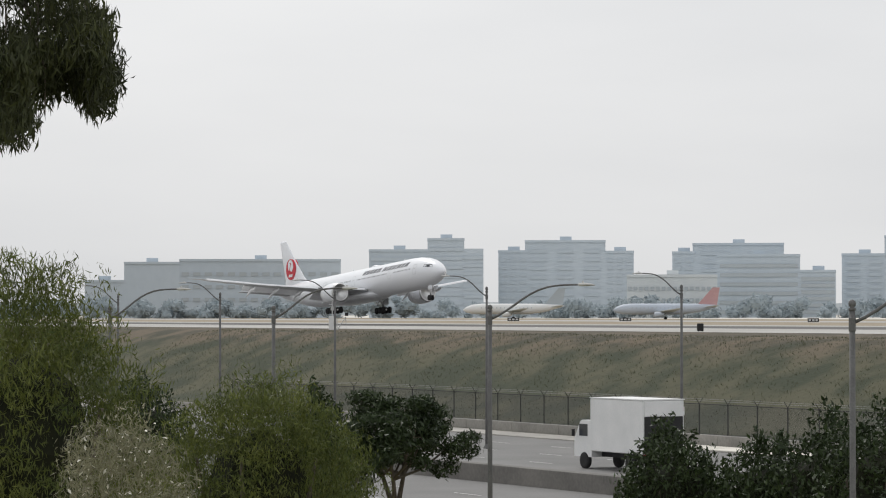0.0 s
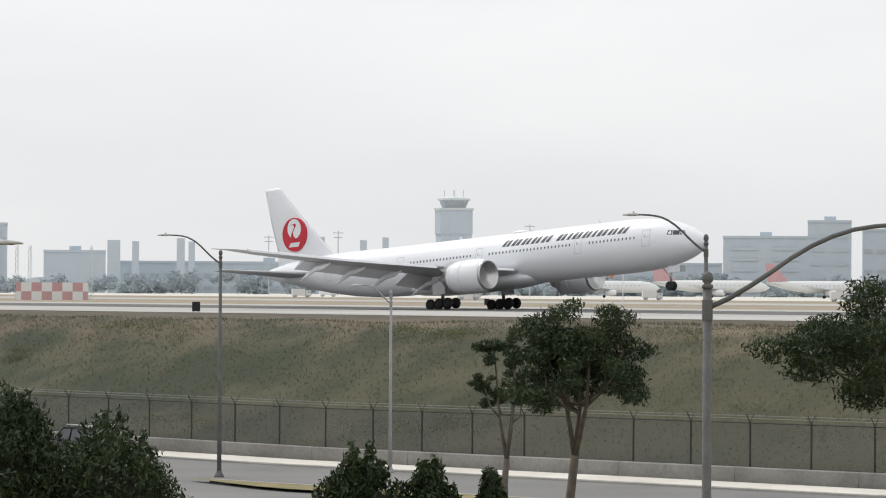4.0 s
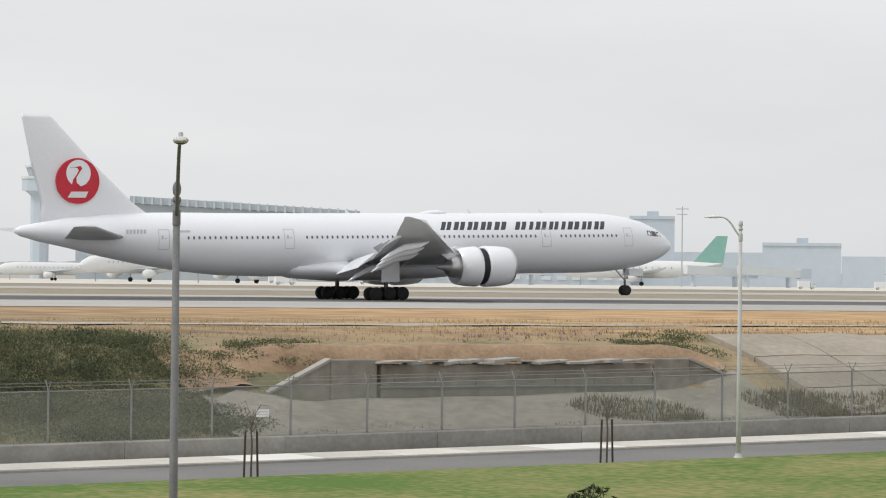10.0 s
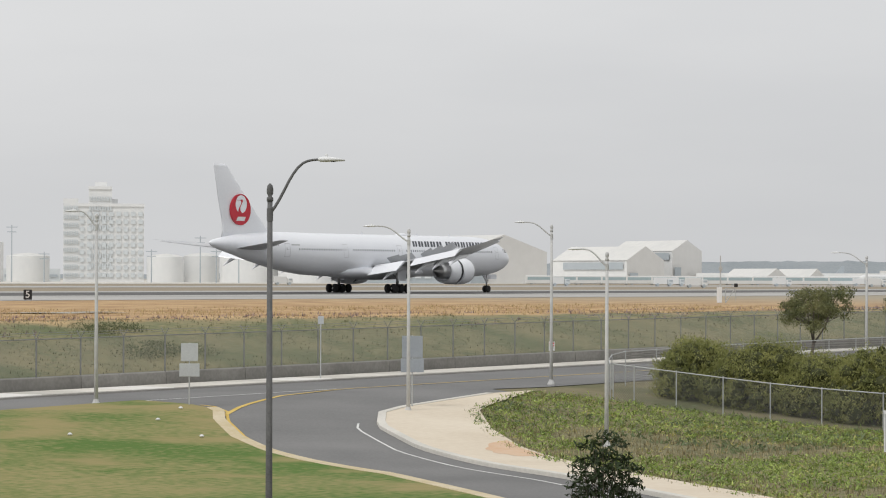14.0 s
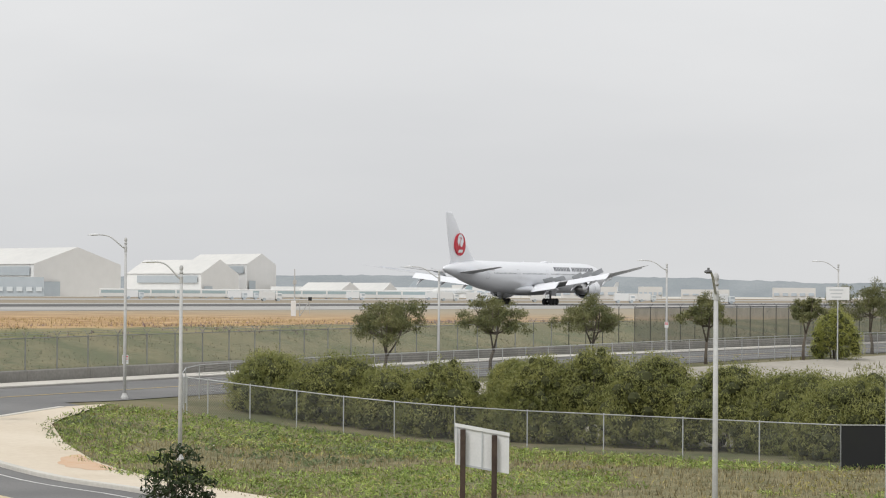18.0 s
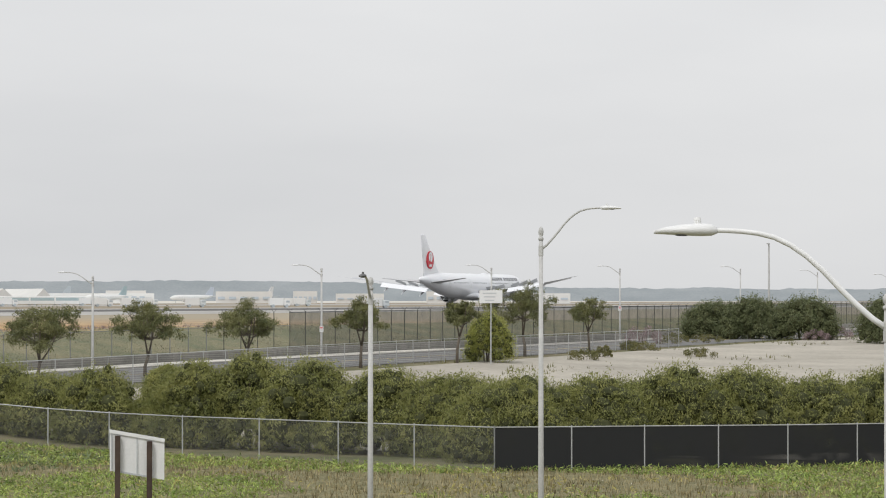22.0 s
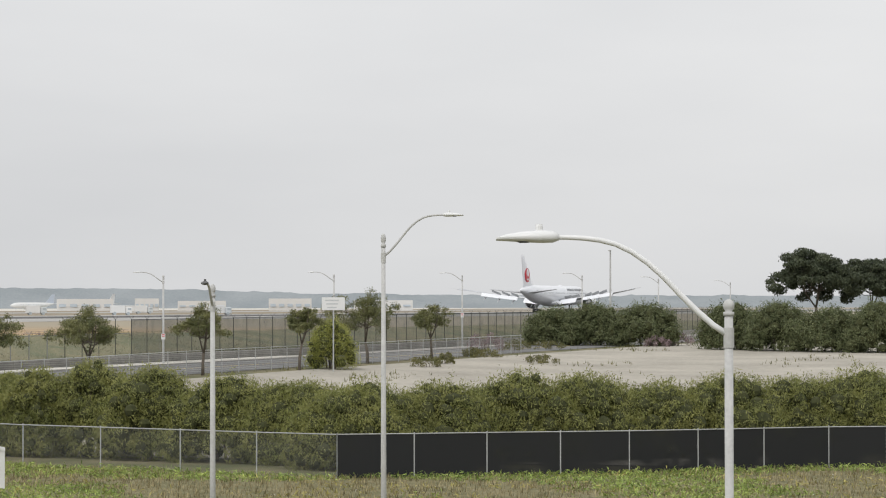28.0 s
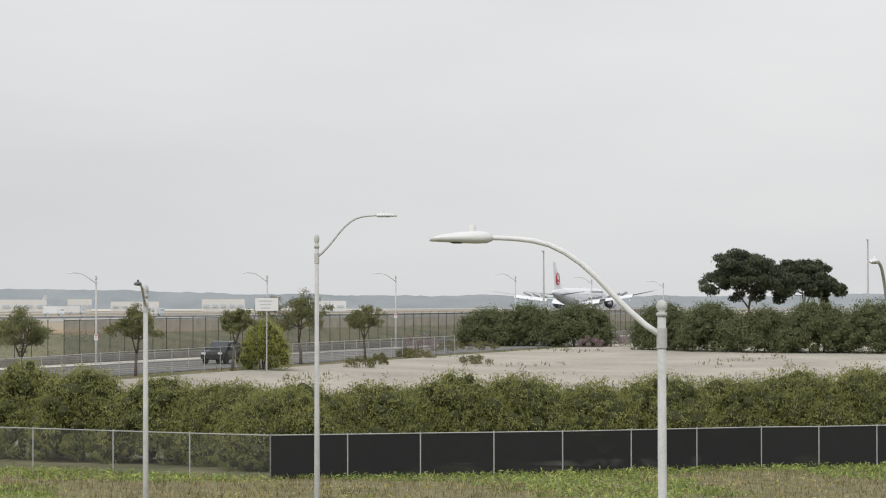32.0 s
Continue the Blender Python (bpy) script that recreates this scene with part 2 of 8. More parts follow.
RED = mat("signal_red", (0.52, 0.025, 0.045), (0.6, 0.04, 0.06), rough=0.4, scale=0.6)
LETTER_GREY = mat("titling_grey", (0.055, 0.06, 0.075), (0.08, 0.085, 0.1), rough=0.4, scale=0.6)
SIGN_WHITE = mat("sign_white", (0.7, 0.71, 0.71), (0.8, 0.8, 0.8), rough=0.5, scale=1)
SIGN_DIM = mat("sign_back_dim", (0.30, 0.33, 0.37), (0.38, 0.41, 0.45), rough=0.5, metal=0.2, scale=1)
SIGN_BACK = mat("sign_back", (0.48, 0.50, 0.52), (0.6, 0.62, 0.63), rough=0.5, metal=0.2, scale=1)
POST_BROWN = mat("brown_post", (0.05, 0.035, 0.03), (0.09, 0.065, 0.05), rough=0.9, scale=3)
POST_BLACK = mat("black_steel_post", (0.03, 0.03, 0.03), (0.05, 0.05, 0.05), rough=0.7, scale=2)
BLACK = mat("black_panel", (0.018, 0.018, 0.02), (0.035, 0.035, 0.037), rough=0.6, scale=1)
CLOTH_GREEN = meshwire("fence_screen_cloth", (0.30, 0.31, 0.275), 0.36)
CLOTH_DULL = meshwire("dull_screen_cloth", (0.13, 0.13, 0.125), 0.45)
CLOTH_GREY = meshwire("grey_screen_cloth", (0.17, 0.175, 0.165), 0.6)
CLOTH_DARK = meshwire("dark_screen_cloth", (0.034, 0.035, 0.036), 1.0)
WIRE_OPEN = chain_link("chain_link", (0.24, 0.245, 0.24), 0.02, 0.34, 0.13)
# far walls, roofs and glass: haze mixed into the base colours, paler and cooler
FAR_A = mat("hazed_facade_grey", (0.475, 0.54, 0.60), (0.535, 0.595, 0.65), rough=0.8, scale=0.02)
FAR_B = mat("hazed_facade_pale", (0.58, 0.62, 0.64), (0.65, 0.68, 0.69), rough=0.8, scale=0.02)
FAR_B2 = mat("hazed_facade_cream", (0.66, 0.65, 0.63), (0.72, 0.71, 0.69), rough=0.8, scale=0.02)
FAR_C = mat("hazed_facade_white", (0.70, 0.71, 0.71), (0.78, 0.78, 0.77), rough=0.8, scale=0.02)
FAR_D = mat("hazed_band_dark", (0.40, 0.445, 0.475), (0.46, 0.50, 0.53), rough=0.5, scale=0.02)
# hills greyed by haze in the base colour
FAR_GREEN = mat("hazed_hills", (0.25, 0.28, 0.295), (0.33, 0.355, 0.37), rough=0.95, scale=0.02, fine=20)
FAR_ROOF = mat("hazed_roof", (0.62, 0.62, 0.60), (0.72, 0.71, 0.68), rough=0.8, scale=0.02)
FAR_TEAL = mat("hazed_teal_glass", (0.33, 0.43, 0.46), (0.44, 0.53, 0.55), rough=0.3, scale=0.05)
LEAF_DARK = leafy("leaf_dark", (0.016, 0.029, 0.011), (0.046, 0.068, 0.024), rough=0.5, through_light=0.15)
LEAF_OLIVE = leafy("leaf_olive", (0.10, 0.11, 0.042), (0.235, 0.215, 0.09))
LEAF_FEATHER = leafy("leaf_feathery", (0.034, 0.056, 0.014), (0.165, 0.185, 0.045), through_light=0.3, island=0.3)
LEAF_BUSH = leafy("leaf_bush", (0.155, 0.18, 0.056), (0.385, 0.38, 0.13), through_light=0.32, island=0.2)
LEAF_STREET = leafy("leaf_street_tree", (0.075, 0.095, 0.04), (0.265, 0.26, 0.11), through_light=0.25, island=0.25)
LEAF_GREYGREEN = leafy("leaf_grey_green", (0.15, 0.155, 0.095), (0.28, 0.265, 0.175))
LEAF_MAT = leafy("creeper_green", (0.11, 0.19, 0.035), (0.40, 0.46, 0.13), through_light=0.18, island=0.5)
LEAF_BLUISH = leafy("creeper_blue_green", (0.12, 0.165, 0.075), (0.22, 0.255, 0.13), through_light=0.3)
LEAF_YELLOW = leafy("creeper_yellowing", (0.26, 0.25, 0.06), (0.5, 0.43, 0.17), through_light=0.15, island=0.45)
LEAF_PURPLE = leafy("purple_weed", (0.22, 0.15, 0.17), (0.34, 0.27, 0.26), through_light=0.1)
BLOSSOM = mat("white_blossom", (0.68, 0.66, 0.58), (0.8, 0.78, 0.7), rough=0.8)
# twig tones darkened to stand in for shade deep between the leaves
TWIGS = mat("shaded_inner_twigs", (0.04, 0.046, 0.02), (0.075, 0.08, 0.034), rough=0.95, scale=3, fine=5)
SHADE_TWIGS = mat("deep_shaded_inner_twigs", (0.010, 0.012, 0.006), (0.022, 0.024, 0.012), rough=0.95, scale=3, fine=5)
LEAF_IVY = leafy("leaf_dark_ivy", (0.05, 0.068, 0.036), (0.12, 0.13, 0.07), rough=0.7, through_light=0.25)
LEAF_HANG = leafy("leaf_hanging", (0.016, 0.023, 0.010), (0.065, 0.075, 0.026), through_light=0.2)
LAWN_DRY = leafy("dry_lawn_blades", (0.165, 0.18, 0.055), (0.33, 0.275, 0.125), rough=0.9)
LEAF_ROUND = leafy("leaf_bright_shrub", (0.24, 0.27, 0.06), (0.46, 0.46, 0.13), through_light=0.4, island=0.2)
# leaves beyond the lot: greens lightened, haze included in the colour
LEAF_FAR = leafy("leaf_far_shrub_hazed", (0.105, 0.13, 0.06), (0.20, 0.22, 0.105), through_light=0.3, island=0.2)
LEAF_FARDARK = leafy("leaf_far_tree_hazed", (0.052, 0.068, 0.042), (0.115, 0.13, 0.075), through_light=0.25)
LEAF_BANK = leafy("leaf_bank_shrub", (0.092, 0.115, 0.06), (0.195, 0.205, 0.108), rough=0.8, through_light=0.3)
# leaves of the far tree line, blue-grey haze mixed into their colour
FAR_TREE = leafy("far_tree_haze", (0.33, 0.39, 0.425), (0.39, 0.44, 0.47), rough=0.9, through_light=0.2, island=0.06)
# floor bands of the far blocks, with the same haze in the colour
FAR_BAND = mat("hazed_floor_band", (0.458, 0.522, 0.58), (0.512, 0.572, 0.625), rough=0.6, scale=0.02)
RUST = mat("rust_stain", (0.62, 0.40, 0.25), (0.66, 0.50, 0.36), rough=0.9, scale=0.6, fine=9)
LAWN_BLADE = leafy("lawn_blades", (0.09, 0.17, 0.027), (0.26, 0.24, 0.09), rough=0.9)
LEAF_RED = leafy("leaf_red", (0.10, 0.065, 0.045), (0.21, 0.125, 0.085))
TUFT_GREEN = leafy("bank_grass", (0.10, 0.111, 0.066), (0.162, 0.152, 0.099), rough=0.9, through_light=0.5, island=0.25)
# darker grass tone for the -x end of the bank
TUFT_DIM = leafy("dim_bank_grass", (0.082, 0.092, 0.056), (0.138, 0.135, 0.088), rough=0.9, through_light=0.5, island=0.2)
TUFT_MID = leafy("bank_weeds", (0.105, 0.116, 0.074), (0.195, 0.185, 0.128), rough=0.9, through_light=0.2, island=0.3)
TUFT_PALE = leafy("pale_weeds", (0.155, 0.165, 0.09), (0.285, 0.26, 0.16), rough=0.9, through_light=0.1)
TUFT_STRAW = leafy("bank_straw", (0.125, 0.11, 0.068), (0.2, 0.17, 0.11), rough=0.9, through_light=0.1, island=0.2)
TUFT_BED = leafy("bed_stalks", (0.15, 0.125, 0.065), (0.40, 0.345, 0.195), rough=0.9, through_light=0.1, island=0.5)
TUFT_DRY = leafy("dry_grass", (0.40, 0.29, 0.14), (0.52, 0.41, 0.23), rough=0.9)

# ---- mesh building ----


class Mesh:
    """Collects vertices and faces of one part."""

    def __init__(self):
        self.v, self.f = [], []

    def add(self, v, f):
        k = len(self.v)
        self.v += [tuple(p) for p in v]
        self.f += [tuple(i + k for i in q) for q in f]
        return self

    def box(self, c, s, rz=0.0, ry=0.0, chamfer=0.0):
        hx, hy, hz = s[0] / 2, s[1] / 2, s[2] / 2
        m = Matrix.Translation(c) @ Euler((0, ry, rz)).to_matrix().to_4x4()
        if not chamfer:
            v = [m @ Vector((x * hx, y * hy, z * hz)) for z in (-1, 1) for x, y in ((-1, -1), (1, -1), (1, 1), (-1, 1))]
            return self.add(v, [(3, 2, 1, 0), (4, 5, 6, 7), (0, 1, 5, 4), (1, 2, 6, 5), (2, 3, 7, 6), (3, 0, 4, 7)])
        rings = []
        for z, k in ((-hz, chamfer), (-hz + chamfer, 0), (hz - chamfer, 0), (hz, chamfer)):
            a, b = hx - k, hy - k
            q = chamfer
            rings.append([m @ Vector(p) for p in ((-a + q, -b, z), (a - q, -b, z), (a, -b + q, z), (a, b - q, z), (a - q, b, z), (-a + q, b, z), (-a, b - q, z), (-a, -b + q, z))])
        return self.loft(rings)

    def loft(self, rings, close=True, caps=True):
        n, k = len(rings[0]), len(self.v)
        for r in rings:
            self.v += [tuple(p) for p in r]
        for i in range(len(rings) - 1):
            for j in range(n if close else n - 1):
                a, b = k + i * n + j, k + i * n + (j + 1) % n
                self.f.append((a, b, b + n, a + n))
        if caps and close:
            self.f.append(tuple(k + j for j in reversed(range(n))))
            self.f.append(tuple(k + (len(rings) - 1) * n + j for j in range(n)))
        return self

    def tube(self, pts, radii, n=10, caps=True):
        pts = [Vector(p) for p in pts]
        rings, side = [], None
        for i, p in enumerate(pts):
            d = (pts[min(i + 1, len(pts) - 1)] - pts[max(i - 1, 0)]).normalized()
            ref = Vector((0, 0, 1)) if abs(d.z) < 0.9 else Vector((1, 0, 0))
            if side is None:
                side = d.cross(ref).normalized()
            else:
                side = (side - d * side.dot(d)).normalized()
            up = d.cross(side)
            r = radii[i] if isinstance(radii, (list, tuple)) else radii
            rings.append([p + (side * math.cos(2 * math.pi * j / n) + up * math.sin(2 * math.pi * j / n)) * r for j in range(n)])
        return self.loft(rings, caps=caps)

    def lathe(self, profile, n=16, base=(0, 0, 0), axis="z"):
        rings = []
        for r, h in profile:
            ring = []
            for j in range(n):
                c, s = r * math.cos(2 * math.pi * j / n), r * math.sin(2 * math.pi * j / n)
                p = {"z": (c, s, h), "x": (h, c, s), "y": (s, h, c)}[axis]
                ring.append((p[0] + base[0], p[1] + base[1], p[2] + base[2]))
            rings.append(ring)
        return self.loft(rings)


def data_of(name, m, material, smooth=False):
    me = bpy.data.meshes.new(name)
    me.from_pydata(m.v, [], m.f)
    me.materials.append(material)
    if smooth:
        me.polygons.foreach_set("use_smooth", [True] * len(me.polygons))
    me.update()
    return me


def part(name, m, material, parent=None, label="", smooth=False, at=None):
    """One mesh object, under a thing or on its own."""
    ob = new(name, data_of(name, m, material, smooth) if isinstance(m, Mesh) else m)
    if parent is not None:
        ob.parent = parent
    if at is not None:
        ob.matrix_basis = at if isinstance(at, Matrix) else Matrix.Translation(at)
    if label:
        tagged(ob, label)
    return ob


def thing(name, at, label, category, group="", kind=""):
    ob = new(name)
    ob.empty_display_size = 0.3
    ob.matrix_basis = at if isinstance(at, Matrix) else Matrix.Translation(at)
    return tagged(ob, label, category, group, kind)


def lerp(x, xs, ys):
    return float(np.interp(x, xs, ys))


def polar(az, r, z=0.0):
    return Vector((r * math.sin(radians(az)), r * math.cos(radians(az)), z))


# ---- the lie of the land ----
AIRFIELD = 4.6
FENCE_Y = 98.0


def road_z(x):
    return lerp(x, (-400, -190, -100, -30, 13, 60, 100, 150, 200, 300, 600, 1500), (-1.3, -0.8, -0.95, -0.47, 0.07, 0.8, 1.5, 1.95, 2.3, 2.6, 3.4, 4.2))


def crest_z(x):
    return lerp(x, (-300, -200, -100, -40, 0, 60, 110, 200, 400), (5.5, 5.4, 5.3, 4.95, 4.75, 4.6, 4.6, 4.6, 4.6))


def south_z(x):
    return lerp(x, (-300, -100, 0, 60, 100, 130, 200, 260, 300, 400, 800), (-1.5, -1.0, -0.4, 0.2, 0.2, 0.0, 1.15, 2.0, 2.4, 3.0, 3.4))


def smooth01(t):
    t = min(max(t, 0.0), 1.0)
    return t * t * (3 - 2 * t)


def ground_z(x, y):
    r = math.hypot(x, y)
    rz = road_z(x)
    if y <= FENCE_Y + 0.4:
        y0, y1 = lerp(x, (-50, 60), (46, 60)), lerp(x, (-50, 60), (66, 86))
        k = smooth01((y - y0) / (y1 - y0))
        z = south_z(x) * (1 - k) + rz * k
        hill = 1 - smooth01((r - 9) / 36)
        return z * (1 - hill) + 5.4 * hill
    foot, cz = rz + 0.55, crest_z(x)
    top = FENCE_Y + lerp(x, (-200, -60, 0, 60, 100, 200), (17, 15, 13, 13, 13, 12))
    z = foot + (cz - foot) * smooth01((y - FENCE_Y - 0.6) / (top - FENCE_Y)) ** 0.85
    c = smooth01((x - 47) / 4) * (1 - smooth01((x - 67.5) / 3))
    if c > 0:
        z2 = foot + 0.9 * smooth01((y - FENCE_Y - 2) / 4) + (cz - foot - 1.3) * smooth01((y - FENCE_Y - 7.4) / 1.4) + 0.4 * smooth01((y - FENCE_Y - 9) / 8)
        z = z * (1 - c) + z2 * c
    far = smooth01((y - top) / 60)
    z = z * (1 - far) + AIRFIELD * far
    return z + 0.12 * noise.noise((x * 0.3, y * 0.3, 0)) * smooth01((y - FENCE_Y - 1) / 4) * (1 - far)


def axis_points(spans):
    out = []
    for a, b, step in spans:
        n = max(1, round((b - a) / step))
        out += [a + (b - a) * i / n for i in range(n)]
    return out + [spans[-1][1]]


def sheet(name, xs, ys, material, lift=0.0, zf=ground_z, label="", category="", kind="structure"):
    m = Mesh()
    for y in ys:
        for x in xs:
            m.v.append((x, y, zf(x, y) + lift))
    n = len(xs)
    for j in range(len(ys) - 1):
        for i in range(n - 1):
            a = j * n + i
            m.f.append((a, a + 1, a + n + 1, a + n))
    ob = part(name, m, material, smooth=True)
    return tagged(ob, label, category, kind=kind)


GROUND_X = axis_points([(-4500, -900, 400), (-900, -260, 40), (-260, 300, 3), (300, 600, 15), (600, 1400, 80), (1400, 4500, 400)])
GROUND_Y = axis_points([(-900, -60, 120), (-60, 60, 4), (60, 97, 2.5), (97, 99, 0.5), (99, 118, 1.2), (118, 180, 6), (180, 400, 40), (400, 4600, 420)])


def ground_material():
    """Weedy bank, dry airfield grass turning golden westwards, dusty soil elsewhere."""
    m = mat("open_ground", (0.052, 0.06, 0.034), (0.105, 0.095, 0.06), rough=0.95, scale=0.22, fine=12, bump=0.06)
    n, l = m.node_tree.nodes, m.node_tree.links
    p = n["Principled BSDF"]
    bank = p.inputs["Base Color"].links[0].from_socket
    tone = p.inputs["Base Color"].links[0].from_node.inputs["Fac"].links[0].from_socket
    geo = n.new("ShaderNodeNewGeometry")
    sep = n.new("ShaderNodeSeparateXYZ")
    l.new(geo.outputs["Position"], sep.inputs[0])

    def ranged(sock, a, b):
        r = n.new("ShaderNodeMapRange")
        r.interpolation_type = "SMOOTHSTEP"
        r.inputs["From Min"].default_value, r.inputs["From Max"].default_value = a, b
        l.new(sock, r.inputs["Value"])
        return r.outputs[0]

    def mixed(f, a, b):
        x = n.new("ShaderNodeMix")
        x.data_type = "RGBA"
        l.new(f, x.inputs["Factor"])
        for s, c in ((x.inputs["A"], a), (x.inputs["B"], b)):
            if isinstance(c, tuple):
                s.default_value = (*c, 1)
            else:
                l.new(c, s)
        return x.outputs["Result"]

    no = n.new("ShaderNodeTexNoise")
    no.inputs["Scale"].default_value, no.inputs["Detail"].default_value = 0.25, 8
    l.new(geo.outputs["Position"], no.inputs["Vector"])
    wob = n.new("ShaderNodeMath")
    wob.operation = "MULTIPLY_ADD"
    wob.inputs[1].default_value = 9.0
    l.new(no.outputs["Fac"], wob.inputs[0])
    l.new(sep.outputs["Y"], wob.inputs[2])
    dry = mixed(ranged(no.outputs["Fac"], 0.35, 0.65), (0.105, 0.088, 0.06), (0.175, 0.143, 0.095))
    # dry grass and bank tones set by x: darkest towards -x
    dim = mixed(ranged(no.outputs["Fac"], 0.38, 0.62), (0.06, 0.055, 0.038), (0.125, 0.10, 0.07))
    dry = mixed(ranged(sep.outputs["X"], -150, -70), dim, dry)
    gold = mixed(ranged(no.outputs["Fac"], 0.35, 0.65), (0.36, 0.22, 0.11), (0.55, 0.38, 0.20))
    top = mixed(ranged(sep.outputs["X"], 10, 110), dry, gold)
    top = mixed(ranged(sep.outputs["X"], 200, 360), top, (0.36, 0.315, 0.235))
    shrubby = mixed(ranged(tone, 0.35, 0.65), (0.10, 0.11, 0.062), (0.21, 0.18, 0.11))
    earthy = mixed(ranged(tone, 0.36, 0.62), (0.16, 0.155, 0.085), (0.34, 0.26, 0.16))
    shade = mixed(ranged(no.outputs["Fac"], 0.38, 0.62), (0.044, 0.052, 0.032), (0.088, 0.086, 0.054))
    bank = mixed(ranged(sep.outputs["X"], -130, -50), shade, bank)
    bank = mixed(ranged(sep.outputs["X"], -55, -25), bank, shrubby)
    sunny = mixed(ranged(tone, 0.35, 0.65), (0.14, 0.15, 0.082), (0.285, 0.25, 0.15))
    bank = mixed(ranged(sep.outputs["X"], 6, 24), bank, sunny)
    bank = mixed(ranged(sep.outputs["X"], 38, 52), bank, earthy)
    grassy = mixed(ranged(tone, 0.36, 0.62), (0.14, 0.16, 0.078), (0.28, 0.245, 0.135))
    bank = mixed(ranged(sep.outputs["X"], 88, 100), bank, grassy)
    col = mixed(ranged(wob.outputs[0], 113, 118), bank, top)
    pale = mixed(ranged(no.outputs["Fac"], 0.3, 0.7), (0.36, 0.34, 0.30), (0.46, 0.43, 0.38))
    tan = mixed(ranged(no.outputs["Fac"], 0.3, 0.7), (0.255, 0.215, 0.155), (0.35, 0.30, 0.225))
    col = mixed(ranged(sep.outputs["Y"], 322, 328), col, tan)
    col = mixed(ranged(sep.outputs["Y"], 630, 640), col, pale)
    soil = mixed(ranged(no.outputs["Fac"], 0.3, 0.7), (0.10, 0.11, 0.05), (0.22, 0.19, 0.11))
    south = n.new("ShaderNodeMath")
    south.operation = "LESS_THAN"
    south.inputs[1].default_value = FENCE_Y
    l.new(sep.outputs["Y"], south.inputs[0])
    col = mixed(south.outputs[0], col, soil)
    l.new(col, p.inputs["Base Color"])
    return m


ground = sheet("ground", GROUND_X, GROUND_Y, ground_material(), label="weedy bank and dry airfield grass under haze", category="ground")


def flat(z):
    return lambda x, y: z


# the runway with its dark wheel track, the service road, the taxiway and the apron
LONG_X = axis_points([(-2500, 2500, 100)])
sheet("runway", LONG_X, [203, 225, 250, 300, 325], RUNWAY, 0.03, flat(AIRFIELD), "pale concrete runway with rubber-darkened middle", "runway")
sheet("runway_wheel_track", LONG_X, [252, 262, 288, 298], RUBBER_TRACK, 0.036, flat(AIRFIELD), "rubber-darkened runway strip", "runway")
sheet("runway_edge_line", LONG_X, [243.6, 244.5], WHITE_PAINT, 0.04, flat(AIRFIELD), "white painted runway edge line", "line")
sheet("taxiway", LONG_X, [430, 470, 500], RUNWAY, 0.03, flat(AIRFIELD), "pale concrete taxiway", "taxiway")
sheet("apron", LONG_X, [640, 900, 1150], PALE_CONCRETE, 0.05, flat(AIRFIELD), "pale concrete aircraft apron", "apron")
SVC_X = axis_points([(-60, 150, 3)])
sheet("service_road", SVC_X, [132, 134, 136], SAND, 0.05, label="narrow sandy service road on the airfield", category="road")

# the highway below the bank, the side street and what lies beside them
ROAD_X = axis_points([(-900, -420, 40), (-420, 420, 4), (420, 1400, 40)])


def strip(name, ts, lo, hi, material, lift=0.03, n=6, label="", category="", along="x"):
    """A strip of ground cover between two edges that are functions of x (or of y)."""
    m = Mesh()
    for t in ts:
        a, b = lo(t), hi(t)
        for k in range(n + 1):
            u = a + (b - a) * k / n
            x, y = (t, u) if along == "x" else (u, t)
            m.v.append((x, y, ground_z(x, y) + lift))
    for j in range(len(ts) - 1):
        for i in range(n):
            p = j * (n + 1) + i
            q = (p, p + n + 1, p + n + 2, p + 1)
            m.f.append(q if along == "x" else q[::-1])
    return tagged(part(name, m, material, smooth=True), label, category, kind="structure")


def way(xs, ys):
    return lambda t: lerp(t, xs, ys)


SOUTH_EDGE = way((-900, -120, -60, -20, 0, 20, 98, 124, 400, 900), (52, 52, 66, 80, 86.5, 88, 86.5, 82.5, 83, 83))
strip("highway", ROAD_X, SOUTH_EDGE, way((0, 1), (94.4, 94.4)), ASPHALT, 0.03, 10, "grey asphalt highway with worn lane lines", "road")
# left and right edge of the side street as x by y, and the inner edge of its pavement
KERB_L = way((30, 47, 56.5, 61.5, 66.8, 69.7, 73.7, 78.3, 81, 83, 88), (58, 72, 79.4, 83.2, 85.4, 86.9, 89.9, 94.4, 97.6, 99.2, 100.5))
KERB_R = way((30, 46, 56.6, 62.8, 67.7, 73.7, 77.4, 78.4, 81.2, 88), (65, 78, 86.1, 90, 93.3, 98.7, 103.8, 107.4, 119.2, 123))
WALK_IN = way((30, 47, 58.2, 65.4, 70.7, 76.1, 80.5, 83), (68, 81.5, 90.0, 96.2, 101.8, 108.6, 119.5, 124))
FENCE2_X = way((15, 25, 31, 36.6, 41.3, 45.3, 55, 63, 68, 76), (134.5, 128.5, 121.5, 117.2, 113.2, 114.5, 118.5, 121.5, 121, 120.5))
strip("side_street", axis_points([(44, 86.4, 1.2)]), KERB_L, KERB_R, ASPHALT, 0.04, 8, "dark asphalt side street bending to the highway", "road", "y")
strip("side_pavement", axis_points([(44, 80.5, 1.2)]), lambda y: KERB_R(y) + 0.1, lambda y: WALK_IN(y) + 0.6, PEACH, 0.17, 3, "warm pale concrete pavement of the side street", "pavement", "y")
strip("lawn", axis_points([(46, 87.6, 1.3)]), way((40, 50, 60, 88), (10, 2, -30, -40)), lambda y: KERB_L(y) - 0.5, LAWN, 0.14, 24, "mown green lawn with dry patches", "lawn", "y")
